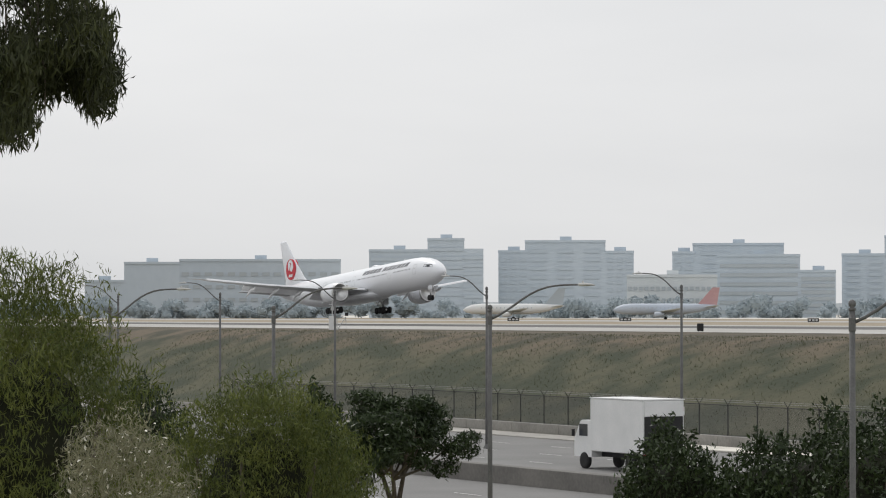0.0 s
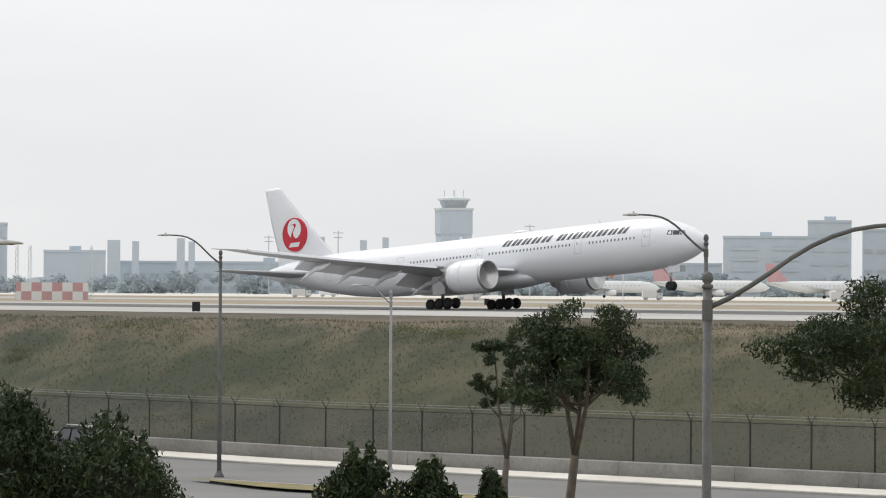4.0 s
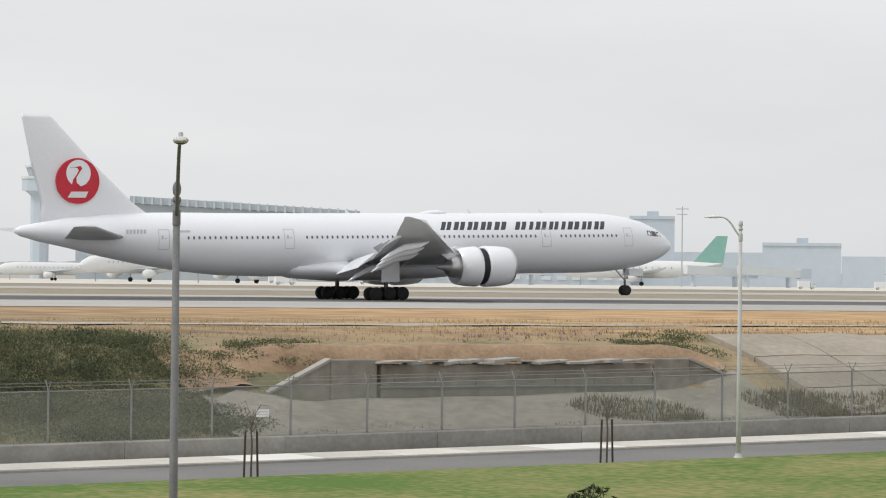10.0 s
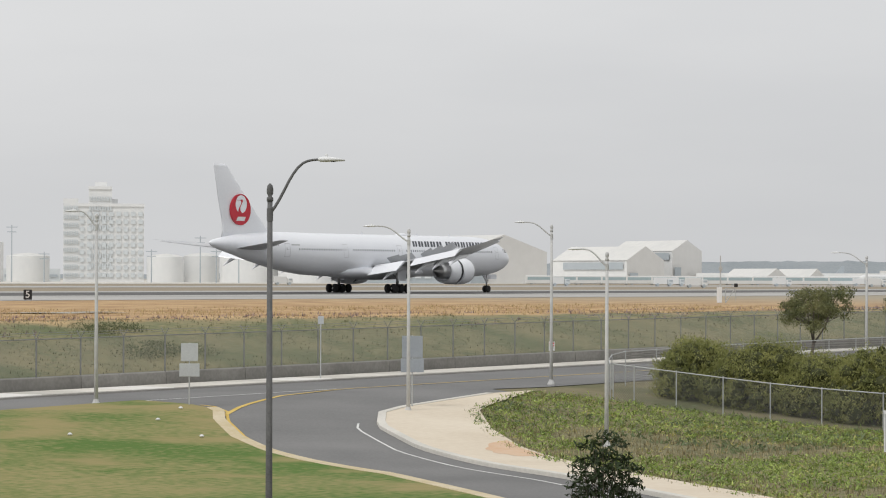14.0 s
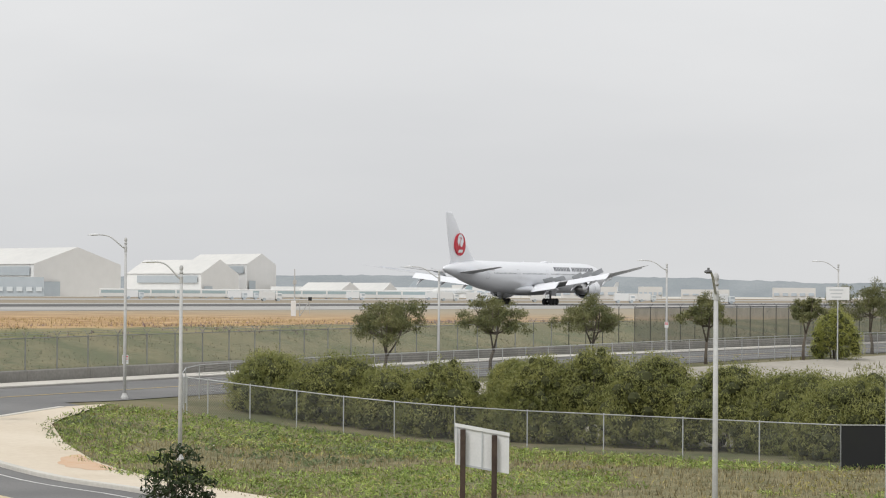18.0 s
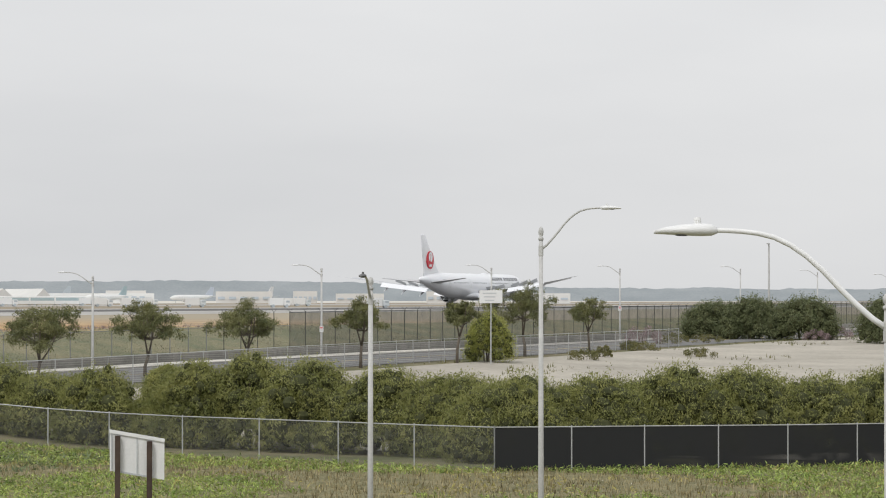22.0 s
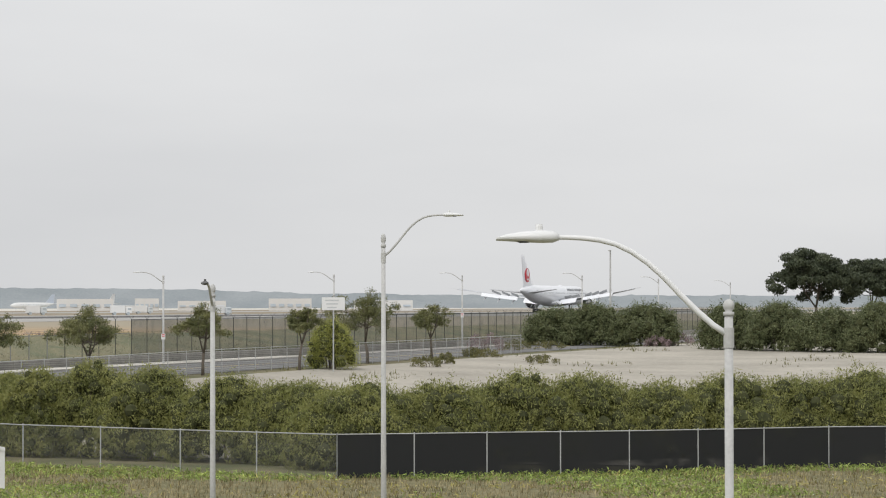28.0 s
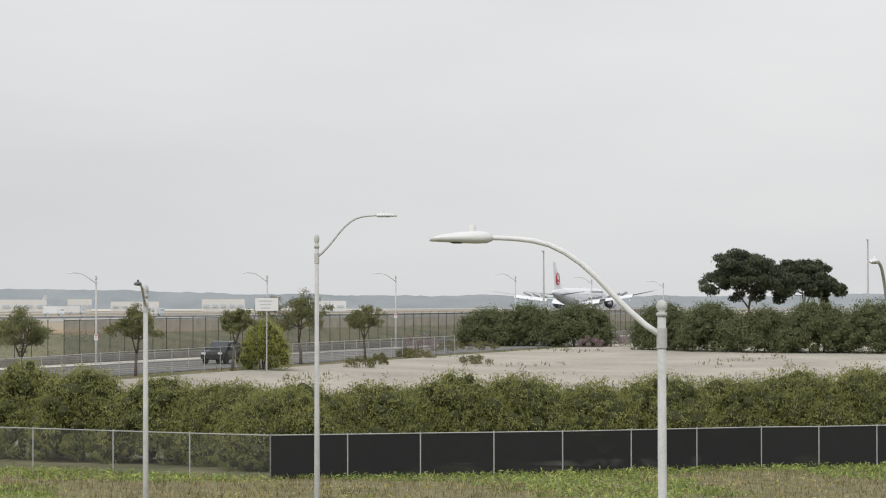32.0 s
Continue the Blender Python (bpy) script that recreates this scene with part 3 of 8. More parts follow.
strip("ground_cover_bed", axis_points([(4, 81, 1.0)]), lambda y: WALK_IN(max(y, 44)) - 0.3 * max(0, 44 - y), lambda y: FENCE2_X(y) - 0.3, IVY, 0.08, 16, "low ground cover with dry patches", "plants", "y")
strip("grass_island", axis_points([(-93, -34, 2)]), way((-93, -86, -34), (83.6, 81.4, 82.5)), way((-93, -86, -34), (83.8, 83.6, 84.2)), VERGE, 0.16, 2, "narrow dry grass island between carriageways", "lawn")
strip("sandy_lot", axis_points([(28, 80, 2.0)]), way((28, 80), (128, 130)), way((28, 80), (340, 345)), SAND, 0.05, 40, "bare pale sandy lot", "lot", "y")


def kerb(name, pts, width, height, material, zf=ground_z, lift=0.0):
    m = Mesh()
    rings = []
    for i, (x, y) in enumerate(pts):
        a, b = Vector(pts[max(i - 1, 0)]), Vector(pts[min(i + 1, len(pts) - 1)])
        d = (b - a).normalized()
        nrm = Vector((-d.y, d.x)) * width / 2
        z = zf(x, y) + lift
        c = min(0.03, height * 0.3)
        prof = ((-1, -0.2), (-1, height - c), (-0.96, height), (0.96, height), (1, height - c), (1, -0.2))
        rings.append([(x + nrm.x * s, y + nrm.y * s, z + h) for s, h in prof])
    m.loft(rings)
    ob = part(name, m, material)
    return tagged(ob, kind="structure")


tagged(kerb("kerb_island", [(x, 83.9) for x in axis_points([(-92, -34, 2)])], 0.25, 0.16, CONCRETE), "grey concrete kerb of the island", "kerb")
tagged(kerb("kerb_lawn", [(KERB_L(y) - 0.2, y) for y in axis_points([(44, 82, 1.2)])], 0.5, 0.16, KERB_TAN), "pale concrete kerb with worn yellow edge", "kerb")
tagged(kerb("kerb_street", [(KERB_R(y) + 0.15, y) for y in axis_points([(44, 80.5, 1.2)])], 0.35, 0.19, PALE_CONCRETE), "pale concrete kerb of the side street", "kerb")
strip("yellow_kerb_line", axis_points([(44, 84, 1.0)]), lambda y: KERB_L(y) + 0.25, lambda y: KERB_L(y) + 0.45, YELLOW_PAINT, 0.05, 1, "worn yellow kerb line", "line", "y")
strip("white_edge_line", axis_points([(44, 75, 1.0)]), lambda y: KERB_R(y) - 1.5, lambda y: KERB_R(y) - 1.35, WHITE_PAINT, 0.05, 1, "thin white edge line", "line", "y")
strip("yellow_centre_line", axis_points([(96, 420, 2)]), way((96, 101, 108, 115, 420), (79.5, 82.5, 86.0, 87.95, 88.1)), way((96, 101, 108, 115, 420), (79.75, 82.75, 86.25, 88.1, 88.25)), YELLOW_PAINT, 0.055, 1, "pale yellow centre line", "line")
strip("white_turn_line", axis_points([(66, 115, 3)]), way((66, 115), (87.6, 88.3)), way((66, 115), (87.75, 88.45)), WHITE_PAINT, 0.052, 1, "worn white lane line", "line")
strip("rust_stain", axis_points([(62.6, 67.4, 0.4)]), lambda y: WALK_IN(y) - 0.2 - 1.6 * max(0.0, math.sin((y - 62.6) / 4.8 * math.pi)) ** 0.6 - 0.15 * math.sin(y * 5), lambda y: WALK_IN(y) + 0.4, RUST, 0.177, 4, "orange rust stain on the pavement", "stain", "y")
pavement_north = tagged(kerb("pavement_north", [(x, 95.8) for x in ROAD_X], 2.8, 0.13, CONCRETE), "pale concrete pavement along the fence wall", "pavement")
fence_wall = tagged(kerb("fence_wall", [(x, 97.7) for x in ROAD_X], 0.25, 0.7, CONCRETE), "low grey concrete wall under the perimeter fence", "wall")
tagged(kerb("median_barrier", [(x, 69.0) for x in axis_points([(-400, -92, 4)])], 0.6, 0.85, BARRIER), "grey concrete median barrier on the highway", "barrier")
for yy in (89.6, 84.6, 79.8, 73.0, 63.5, 59.0):
    m = Mesh()
    for k in range(42):
        x = -410 + k * 7.3
        if x < -104:
            z0, z1 = ground_z(x, yy) + 0.045, ground_z(x + 2.4, yy) + 0.045
            m.add([(x, yy - 0.06, z0), (x + 2.4, yy - 0.06, z1), (x + 2.4, yy + 0.06, z1), (x, yy + 0.06, z0)], [(0, 1, 2, 3)])
    tagged(part("lane_dashes", m, WHITE_PAINT), "worn white dashed lane line", "line", kind="structure")


# ---- street lamps ----
def arm_points(length, rise, n=11):
    """A bow that rises straight from the pole and levels out at the head."""
    us, hs = (0, 0.03, 0.13, 0.23, 0.31, 0.386, 0.465, 0.545, 0.62, 0.70, 0.85, 1), (0, 0.02, 0.17, 0.335, 0.49, 0.632, 0.752, 0.848, 0.918, 0.962, 0.995, 1)
    return [(length * k / n, 0, rise * lerp(k / n, us, hs)) for k in range(n + 1)]


def street_lamp(base, height, arm, rise, turn, pole_mat, head_mat, r0=0.11, r1=0.07, label="", ball=True, size=0.62, drop=0.25, fs=1.0):
    """Round tapered pole, bowed arm, flat head with a light cell on it. turn: the arm's direction in degrees, 0 along +x."""
    ob = thing("street_lamp", pose(*base, 0, 0, turn), label or "grey steel street lamp with a bowed arm", "street lamp", "street lamps along the roads")
    part("pole", Mesh().tube([(0, 0, -0.6), (0, 0, height * 0.4), (0, 0, height)], [r0, (r0 + r1) / 2, r1], 14), pole_mat, ob, smooth=True)
    part("base_plate", Mesh().lathe([(r0 * 2.0, 0), (r0 * 2.0, 0.1), (r0 * 1.3, 0.22), (r0 * 1.05, 0.3)], 14), pole_mat, ob)
    if ball:
        part("finial", Mesh().lathe([(q * r1, height + fs * h) for q, h in ((1.25, -0.02), (1.25, 0.05), (0.7, 0.07), (1.2, 0.13), (1.3, 0.2), (1.0, 0.28), (0.3, 0.32))], 12), pole_mat, ob, smooth=True)
    pts = [(p[0], 0, height - drop + p[2]) for p in arm_points(arm, rise + 0.28)]
    part("arm", Mesh().tube(pts, [(r1 * 0.62 - (r1 * 0.16) * i / 11) * (1.2 if size > 0.8 else 1) for i in range(12)], 10), head_mat if size > 0.8 else pole_mat, ob, smooth=True)
    part("bracket", Mesh().lathe([(r1 * 1.2, height - drop - 0.15), (r1 * 1.2, height - drop + 0.1)], 12), pole_mat, ob)
    hx, hz = arm, pts[-1][2]
    s = size
    rings = []
    for dx, w, up, dn in ((-0.1, 0.05, 0.045, 0.045), (-0.02, 0.1, 0.085, 0.075), (0.12, 0.15, 0.095, 0.08), (0.36, 0.16, 0.08, 0.07), (0.58, 0.12, 0.045, 0.055), (0.7, 0.06, 0.005, 0.05), (0.73, 0.02, -0.02, 0.045)):
        rings.append([(hx + dx * s, w * s * math.cos(a), hz + (up if math.sin(a) > 0 else dn) * s * math.sin(a)) for a in [2 * math.pi * k / 10 for k in range(10)]])
    head = part("lamp_head", Mesh().loft(rings), head_mat, ob, smooth=True)
    part("light_cell", Mesh().lathe([(0.05 * s, 0.06 * s), (0.05 * s, 0.14 * s), (0.04 * s, 0.17 * s)], 10, (hx + 0.16 * s, 0, hz)), head_mat, head)
    part("lens", Mesh().lathe([(0.1 * s, -0.062 * s), (0.06 * s, -0.074 * s)], 10, (hx + 0.36 * s, 0, hz)), DARK, head)
    return ob


def on_ground(x, y):
    return (x, y, ground_z(x, y))


# ---- perimeter fence ----
SP = 3.05
fence = thing("perimeter_fence", (0, FENCE_Y, 0), "grey chain-link perimeter fence with barbed wire on a concrete wall", "fence")
post_mesh = Mesh().tube([(0, 0, 0.4), (0, 0, 2.55)], 0.042, 6)
post_mesh.tube([(0, 0, 2.5), (0, -0.25, 2.86)], 0.02, 5).tube([(0, 0, 2.5), (0, 0.25, 2.86)], 0.02, 5)
post_data = data_of("fence_post", post_mesh, POST_BLACK)
post_light = data_of("fence_post_pale", post_mesh, POST_MID)
tall_mesh = Mesh().tube([(0, 0, 0.4), (0, 0, 3.6)], 0.032, 6)
tall_mesh.tube([(0, 0, 3.55), (0, -0.22, 3.85)], 0.012, 5).tube([(0, 0, 3.55), (0, 0.22, 3.85)], 0.012, 5)
post_tall = data_of("fence_post_tall", tall_mesh, POST_BLACK)
TALL_X = 206.0
x0f, nf = -218.72, 213
for i in range(nf):
    x = x0f + i * SP
    part("fence_post", post_data if x < -20 else post_light if x < TALL_X else post_tall, None, fence, at=(x, 0, road_z(x)))
for a in range(0, nf - 1, 12):
    b = min(a + 12, nf - 1)
    xs = [x0f + i * SP for i in range(a, b + 1)]
    up = 0.0 if xs[0] < TALL_X - 12 else 1.05
    cloth = Mesh()
    for i in range(len(xs) - 1):
        p, q = xs[i], xs[i + 1]
        zp, zq = road_z(p), road_z(q)
        cloth.add([(p, 0, zp + 0.6), (q, 0, zq + 0.6), (q, 0, zq + 2.5 + up), (p, 0, zp + 2.5 + up)], [(0, 1, 2, 3)])
    part("mesh_panel", cloth, CLOTH_DULL if xs[0] < -40 else CLOTH_GREEN if not up else CLOTH_GREY, fence)
    rail = Mesh().tube([(x, 0, road_z(x) + 2.5 + up) for x in xs], 0.025, 5)
    low = Mesh().tube([(x, 0, road_z(x) + 0.72) for x in xs], 0.028, 5)
    part("bottom_rail", low, POST_BLACK if xs[0] < -20 else POST_MID, fence)
    part("top_rail", rail, POST_BLACK if xs[0] < -20 or up else POST_MID, fence)
    for k, (dy, dz) in enumerate(((-0.12, 2.68), (-0.2, 2.79), (0.12, 2.68), (0.2, 2.79))):
        part("barbed_wire", Mesh().tube([(x, dy, road_z(x) + dz + up) for x in xs], 0.006, 3), POST_MID, fence)

# ---- concrete works in the bank: a flume and a culvert head ----
flume = thing("drain_flume", (-9.8, 99.2, 0), "pale concrete drain flume down the bank", "drain")
bed, wl_, wr_ = Mesh(), Mesh(), Mesh()
ys = [99.0 + 0.8 * k for k in range(11)]
bed.loft([[(-0.62, y - 99.2, ground_z(-9.8, y) + 0.06), (0.62, y - 99.2, ground_z(-9.8, y) + 0.06), (0.62, y - 99.2, ground_z(-9.8, y) - 0.3), (-0.62, y - 99.2, ground_z(-9.8, y) - 0.3)] for y in ys])
for m, sx in ((wl_, -0.7), (wr_, 0.7)):
    m.loft([[(sx - 0.1, y - 99.2, ground_z(-9.8, y) - 0.2), (sx + 0.1, y - 99.2, ground_z(-9.8, y) - 0.2), (sx + 0.1, y - 99.2, ground_z(-9.8, y) + 0.42), (sx - 0.1, y - 99.2, ground_z(-9.8, y) + 0.42)] for y in ys])
part("bed", bed, CONCRETE, flume)
part("side_wall", wl_, CONCRETE, flume)
part("side_wall", wr_, CONCRETE, flume)
strip("washed_sand", axis_points([(106.4, 112.5, 0.6)]), lambda y: -10.1 - 0.02 * (y - 106) + 0.04 * math.sin(y * 3), lambda y: -9.5 + 0.07 * (y - 106) + 0.05 * math.sin(y * 2.3), STAINED, 0.09, 3, "washed sand above the drain flume", "sand", "y")
culvert = thing("culvert_headwall", (60, 105.2, 0), "grey concrete culvert headwall with sloping wings", "wall")
zt = 3.6
part("headwall", Mesh().box((0, 0, (zt + 0.4) / 2), (12.4, 0.4, zt - 0.4), chamfer=0.03), DAMP, culvert)
for sx, x0, x1, x2 in ((-1, -8.4, -6.4, -11.2), (1, 6.2, 7.9, 9.8)):
    part("end_block", Mesh().box(((x0 + x1) / 2, -0.03, 2.1), (x1 - x0, 0.5, 3.4), chamfer=0.04), DAMP, culvert)
    xo = x0 if sx < 0 else x1
    w = [[(xo, y, 0.6), (x2, y - 0.4, 0.8), (x2, y - 0.4, 2.5 if sx < 0 else 3.0), (xo, y, 3.76)] for y in (-0.22, 0.2)]
    part("wing_wall", Mesh().loft(w), DAMP, culvert)
    w = [[(xo, y, 3.74), (x2, y - 0.4, 2.48 if sx < 0 else 2.98), (x2, y - 0.4, 2.58 if sx < 0 else 3.08), (xo, y, 3.84)] for y in (-0.3, 0.26)]
    part("wing_coping", Mesh().loft(w), CONCRETE, culvert)
rk = random.Random(31)
for k in range(16):
    x = -6.2 + k * 0.79
    q = rk.uniform(0.3, 0.62)
    part("broken_slab", Mesh().box((x, rk.uniform(-0.3, 0.15), zt + rk.uniform(0.02, 0.16)), (q * 2.0, rk.uniform(0.7, 1.2), rk.uniform(0.06, 0.13)), rk.uniform(-0.2, 0.2), rk.uniform(-0.12, 0.12), 0.012), CONCRETE if k % 3 else STAINED, culvert)
for k in range(7):
    x = -5.6 + k * 1.8
    part("drain_bar", Mesh().tube([(x, -0.26, 2.75), (x, -0.26, 3.05)], 0.025, 5), POST_MID, culvert)
part("waste_pipe", Mesh().tube([(-6.3, -0.28, 2.72), (6.2, -0.28, 2.72)], 0.05, 6), POST_MID, culvert)
strip("concrete_apron", axis_points([(45, 70, 1.0)]), lambda x: 98.6 + 0.25 * noise.noise((x * 0.8, 1, 0)), lambda x: min(104.9, 99.6 + (x - 45) * 0.8) + 0.2 * noise.noise((x * 0.9, 4, 0)), DAMP, 0.16, 10, "stained sloping concrete apron of the culvert", "concrete")
def rough_edge(t, k, w):
    return w * noise.noise((t * 0.9, k, 0)) + 0.4 * w * noise.noise((t * 2.7, k, 5))


strip("eroded_soil", axis_points([(45.2, 70, 0.5)]), lambda x: 105.3 + rough_edge(x, 3, 0.3) - 1.6 * (1 - smooth01((x - 45) / 5)), lambda x: 107.4 + rough_edge(x, 7, 1.0) + 1.2 * (1 - smooth01((x - 45) / 6)), REDDISH, 0.1, 6, "reddish eroded soil above the culvert", "soil")
strip("sand_fan", axis_points([(45.6, 51.5, 0.4)]), lambda x: 99.2 + rough_edge(x, 1, 0.5), lambda x: 103.6 + rough_edge(x, 9, 0.8), STAINED, 0.12, 6, "washed grey sand beside the culvert", "sand")
# the big sloping slab beside it, cast in bays with open joints and a broken lower corner
lining = thing("slope_lining", (79.5, 104.5, ground_z(79.5, 104.5)), "weathered concrete slope lining cast in large bays", "concrete")
lo = lining.matrix_basis.inverted()
rl = random.Random(17)
for k in range(4):
    for j in range(3):
        xa, xb = 72.0 + 3.9 * k + 0.05, 72.0 + 3.9 * (k + 1) - 0.05
        ya, yb = 99.0 + 3.65 * j + 0.04, 99.0 + 3.65 * (j + 1) - 0.04
        if k == 3 and j == 2:
            yb -= 1.2
        lift = 0.2 + rl.uniform(-0.03, 0.03)
        m = Mesh()
        cols = [xa + (xb - xa) * q / 3 for q in range(4)]
        rows = [ya + (yb - ya) * q / 4 for q in range(5)]
        top = [[lo @ Vector((x, y, ground_z(x, y) + lift)) for x in cols] for y in rows]
        for q in range(4):
            for p in range(3):
                m.add([top[q][p], top[q][p + 1], top[q + 1][p + 1], top[q + 1][p]], [(0, 1, 2, 3)])
        rim = [top[0][p] for p in range(4)] + [top[q][3] for q in range(1, 5)] + [top[4][p] for p in (2, 1, 0)] + [top[q][0] for q in (3, 2, 1)]
        for q in range(len(rim)):
            a, b = rim[q], rim[(q + 1) % len(rim)]
            m.add([a, a - Vector((0, 0, 0.3)), b - Vector((0, 0, 0.3)), b], [(0, 1, 2, 3)])
        part("slab", m, LINING, lining)
# lumps of broken concrete at the lining's foot
for k in range(17):
    x, y = rl.uniform(87.5, 96), rl.uniform(99.2, 102.2)
    q = rl.uniform(0.3, 0.8)
    ob = thing("broken_concrete", pose(x, y, ground_z(x, y) + 0.06, rl.uniform(-14, 14), rl.uniform(-18, 18), rl.uniform(0, 180)), "broken slab of old concrete lying in weeds", "rubble", "broken concrete")
    e = [(q * (1 + 0.3 * math.sin(a * 2.3 + k)) * math.cos(a), q * 0.6 * (1 + 0.25 * math.cos(a * 1.7 + k)) * math.sin(a)) for a in [2 * math.pi * i / 9 for i in range(9)]]
    part("slab", Mesh().loft([[(p * 1.04, u * 1.04, -0.15) for p, u in e], [(p, u, 0.12) for p, u in e], [(p * 0.93, u * 0.93, 0.17) for p, u in e]]), LINING if k % 2 else STAINED, ob)

# ---- the airliner ----


def aircraft():
    """A long twin-jet: origin on the ground between the main wheels, x forward, y to its left."""
    ob = thing("airliner", (0, 0, 0), "long white twin-engine airliner with red round tail emblem, landing", "airplane")
    R, CZ = 3.1, 5.55
    # fuselage: station, radius, centre height
    st = [(37.0, 0.05, 5.15), (36.6, 0.55, 5.18), (35.8, 1.15, 5.25), (34.6, 1.75, 5.34), (33.0, 2.3, 5.43), (31.0, 2.72, 5.5), (28.5, 3.0, 5.54), (26, R, CZ), (15, R, CZ), (0, R, CZ), (-11, R, CZ),
          (-16, 3.02, 5.66), (-20, 2.84, 5.9), (-24, 2.5, 6.22), (-28, 2.02, 6.55), (-31.5, 1.45, 6.85), (-34.5, 0.9, 6.95), (-36.3, 0.5, 7.05), (-36.9, 0.2, 7.08)]
    rings = []
    for x, r, cz in st:
        ring = []
        for k in range(40):
            a = 2 * math.pi * k / 40
            ring.append((x, r * math.cos(a), cz + r * math.sin(a) * (1.03 if math.sin(a) > 0 else 1.0)))
        rings.append(ring)
    fus = part("fuselage", Mesh().loft(rings), PLANE_WHITE, ob, smooth=True)

    def skin(x, z, lift=0.012):
        """The point of the right-hand skin at a station and height."""
        xs, rs, zs = [s[0] for s in reversed(st)], [s[1] for s in reversed(st)], [s[2] for s in reversed(st)]
        r, cz = lerp(x, xs, rs) + lift, lerp(x, xs, zs)
        q = (z - cz) / (1.03 if z > cz else 1.0)
        return (x, -math.sqrt(max(r * r - q * q, 0.0)), z)

    def decal(name, corners, material, parent, label="", n=1):
        """A thin plate on the skin with the outline (x, z)."""
        m = Mesh()
        m.add([skin(x, z, 0.02) for x, z in corners], [tuple(range(len(corners)))])
        return part(name, m, material, parent, label)

    # belly fairing
    rings = []
    for x, w, h in ((12.5, 0.5, 0.2), (11, 2.2, 0.8), (8, 3.2, 1.1), (2, 3.5, 1.25), (-4, 3.4, 1.2), (-8, 2.4, 0.9), (-10.5, 0.6, 0.2)):
        rings.append([(x, w * math.cos(a), 3.15 + h * math.sin(a)) for a in [2 * math.pi * k / 20 for k in range(20)]])
    part("belly_fairing", Mesh().loft(rings), PLANE_WHITE, ob, smooth=True)
    # cabin windows, right side
    wm = Mesh()
    rows = ((31.0, 31.0), (28.4, 21.3), (18.6, 5.3), (2.6, -8.0), (-10.6, -20.6))
    win = Mesh().add([(0.115 * math.cos(a) if abs(math.cos(a)) > .2 else 0.08 * math.cos(a), 0, 0.18 * math.sin(a)) for a in [2 * math.pi * (k + .5) / 8 for k in range(8)]], [tuple(range(8))])
    wdata = data_of("cabin_window", win, CABIN_GLASS)
    for a, b in rows[1:]:
        x = a
        while x > b:
            p = skin(x, 6.32, 0.015)
            p2 = skin(x, 6.42, 0.015)
            tilt = math.atan2(p2[1] - p[1], 0.1)
            part("cabin_window", wdata, None, fus, at=Matrix.Translation(p) @ Matrix.Rotation(-tilt, 4, "X"))
            x -= 0.56
    # doors as raised seams
    for dx in (30.0, 19.9, 4.0, -9.4, -22.6):
        m = Mesh()
        w, z0, z1, e = 0.55, 5.2, 7.15, 0.05
        for q in (((dx - w, z0), (dx - w + e, z0), (dx - w + e, z1), (dx - w, z1)), ((dx + w - e, z0), (dx + w, z0), (dx + w, z1), (dx + w - e, z1)),
                  ((dx - w, z1 - e), (dx + w, z1 - e), (dx + w, z1), (dx - w, z1)), ((dx - w, z0), (dx + w, z0), (dx + w, z0 + e), (dx - w, z0 + e)),
                  ((dx - 0.25, 6.2), (dx - 0.08, 6.2), (dx - 0.08, 6.55), (dx - 0.25, 6.55)), ((dx + 0.05, 6.25), (dx + 0.3, 6.25), (dx + 0.3, 6.32), (dx + 0.05, 6.32))):
            steps = 6
            for k in range(steps):
                za, zb = q[0][1] + (q[2][1] - q[0][1]) * k / steps, q[0][1] + (q[2][1] - q[0][1]) * (k + 1) / steps
                m.add([skin(q[0][0], za, 0.014), skin(q[1][0], za, 0.014), skin(q[1][0], zb, 0.014), skin(q[0][0], zb, 0.014)], [(0, 1, 2, 3)])
        part("door", m, PLANE_GREY, fus, "cabin door outline")
    # titling along the side: slanted blocks, one per character
    x = 7.6
    for k, w in enumerate((1.15, 1.25, 1.2, 1.25, 1.35, 0.75, 1.25, 0.55, 1.25, 1.1, 0.55, 1.35, 1.15, 1.25)):
        if k == 5:
            x += 0.75
            continue
        z0, z1 = 6.98, 7.82
        for xa, xb in ((0.0, 0.42), (0.58, 0.98)) if w > 0.8 else ((0.1, 0.9),):
            m = Mesh()
            for j in range(4):
                za, zb = z0 + (z1 - z0) * j / 4, z0 + (z1 - z0) * (j + 1) / 4
                sa, sb = 0.5 * j / 4, 0.5 * (j + 1) / 4
                m.add([skin(x + sa + w * xa, za), skin(x + sa + w * xb, za), skin(x + sb + w * xb, zb), skin(x + sb + w * xa, zb)], [(0, 1, 2, 3)])
            part("titling_bar", m, LETTER_GREY, fus, "dark grey slanted titling bar")
        x += w * 1.1 + 0.22
    for k in range(6):
        decal("registration_bar", [(-26.4 + k * 0.35, 6.75), (-26.16 + k * 0.35, 6.75), (-26.1 + k * 0.35, 7.15), (-26.34 + k * 0.35, 7.15)], PLANE_GREY, fus)
    decal("small_titling_bar", [(-21.7, 6.85), (-19.9, 6.85), (-19.9, 7.05), (-21.7, 7.05)], PLANE_GREY, fus)
    # flight deck windows, both sides
    for s in (1, -1):
        for q in (((34.9, 6.2), (34.25, 6.22), (34.15, 6.72), (34.6, 6.68)), ((34.2, 6.22), (33.45, 6.26), (33.35, 6.8), (34.08, 6.74)), ((33.38, 6.27), (32.7, 6.35), (32.75, 6.85), (33.28, 6.82))):
            m = Mesh()
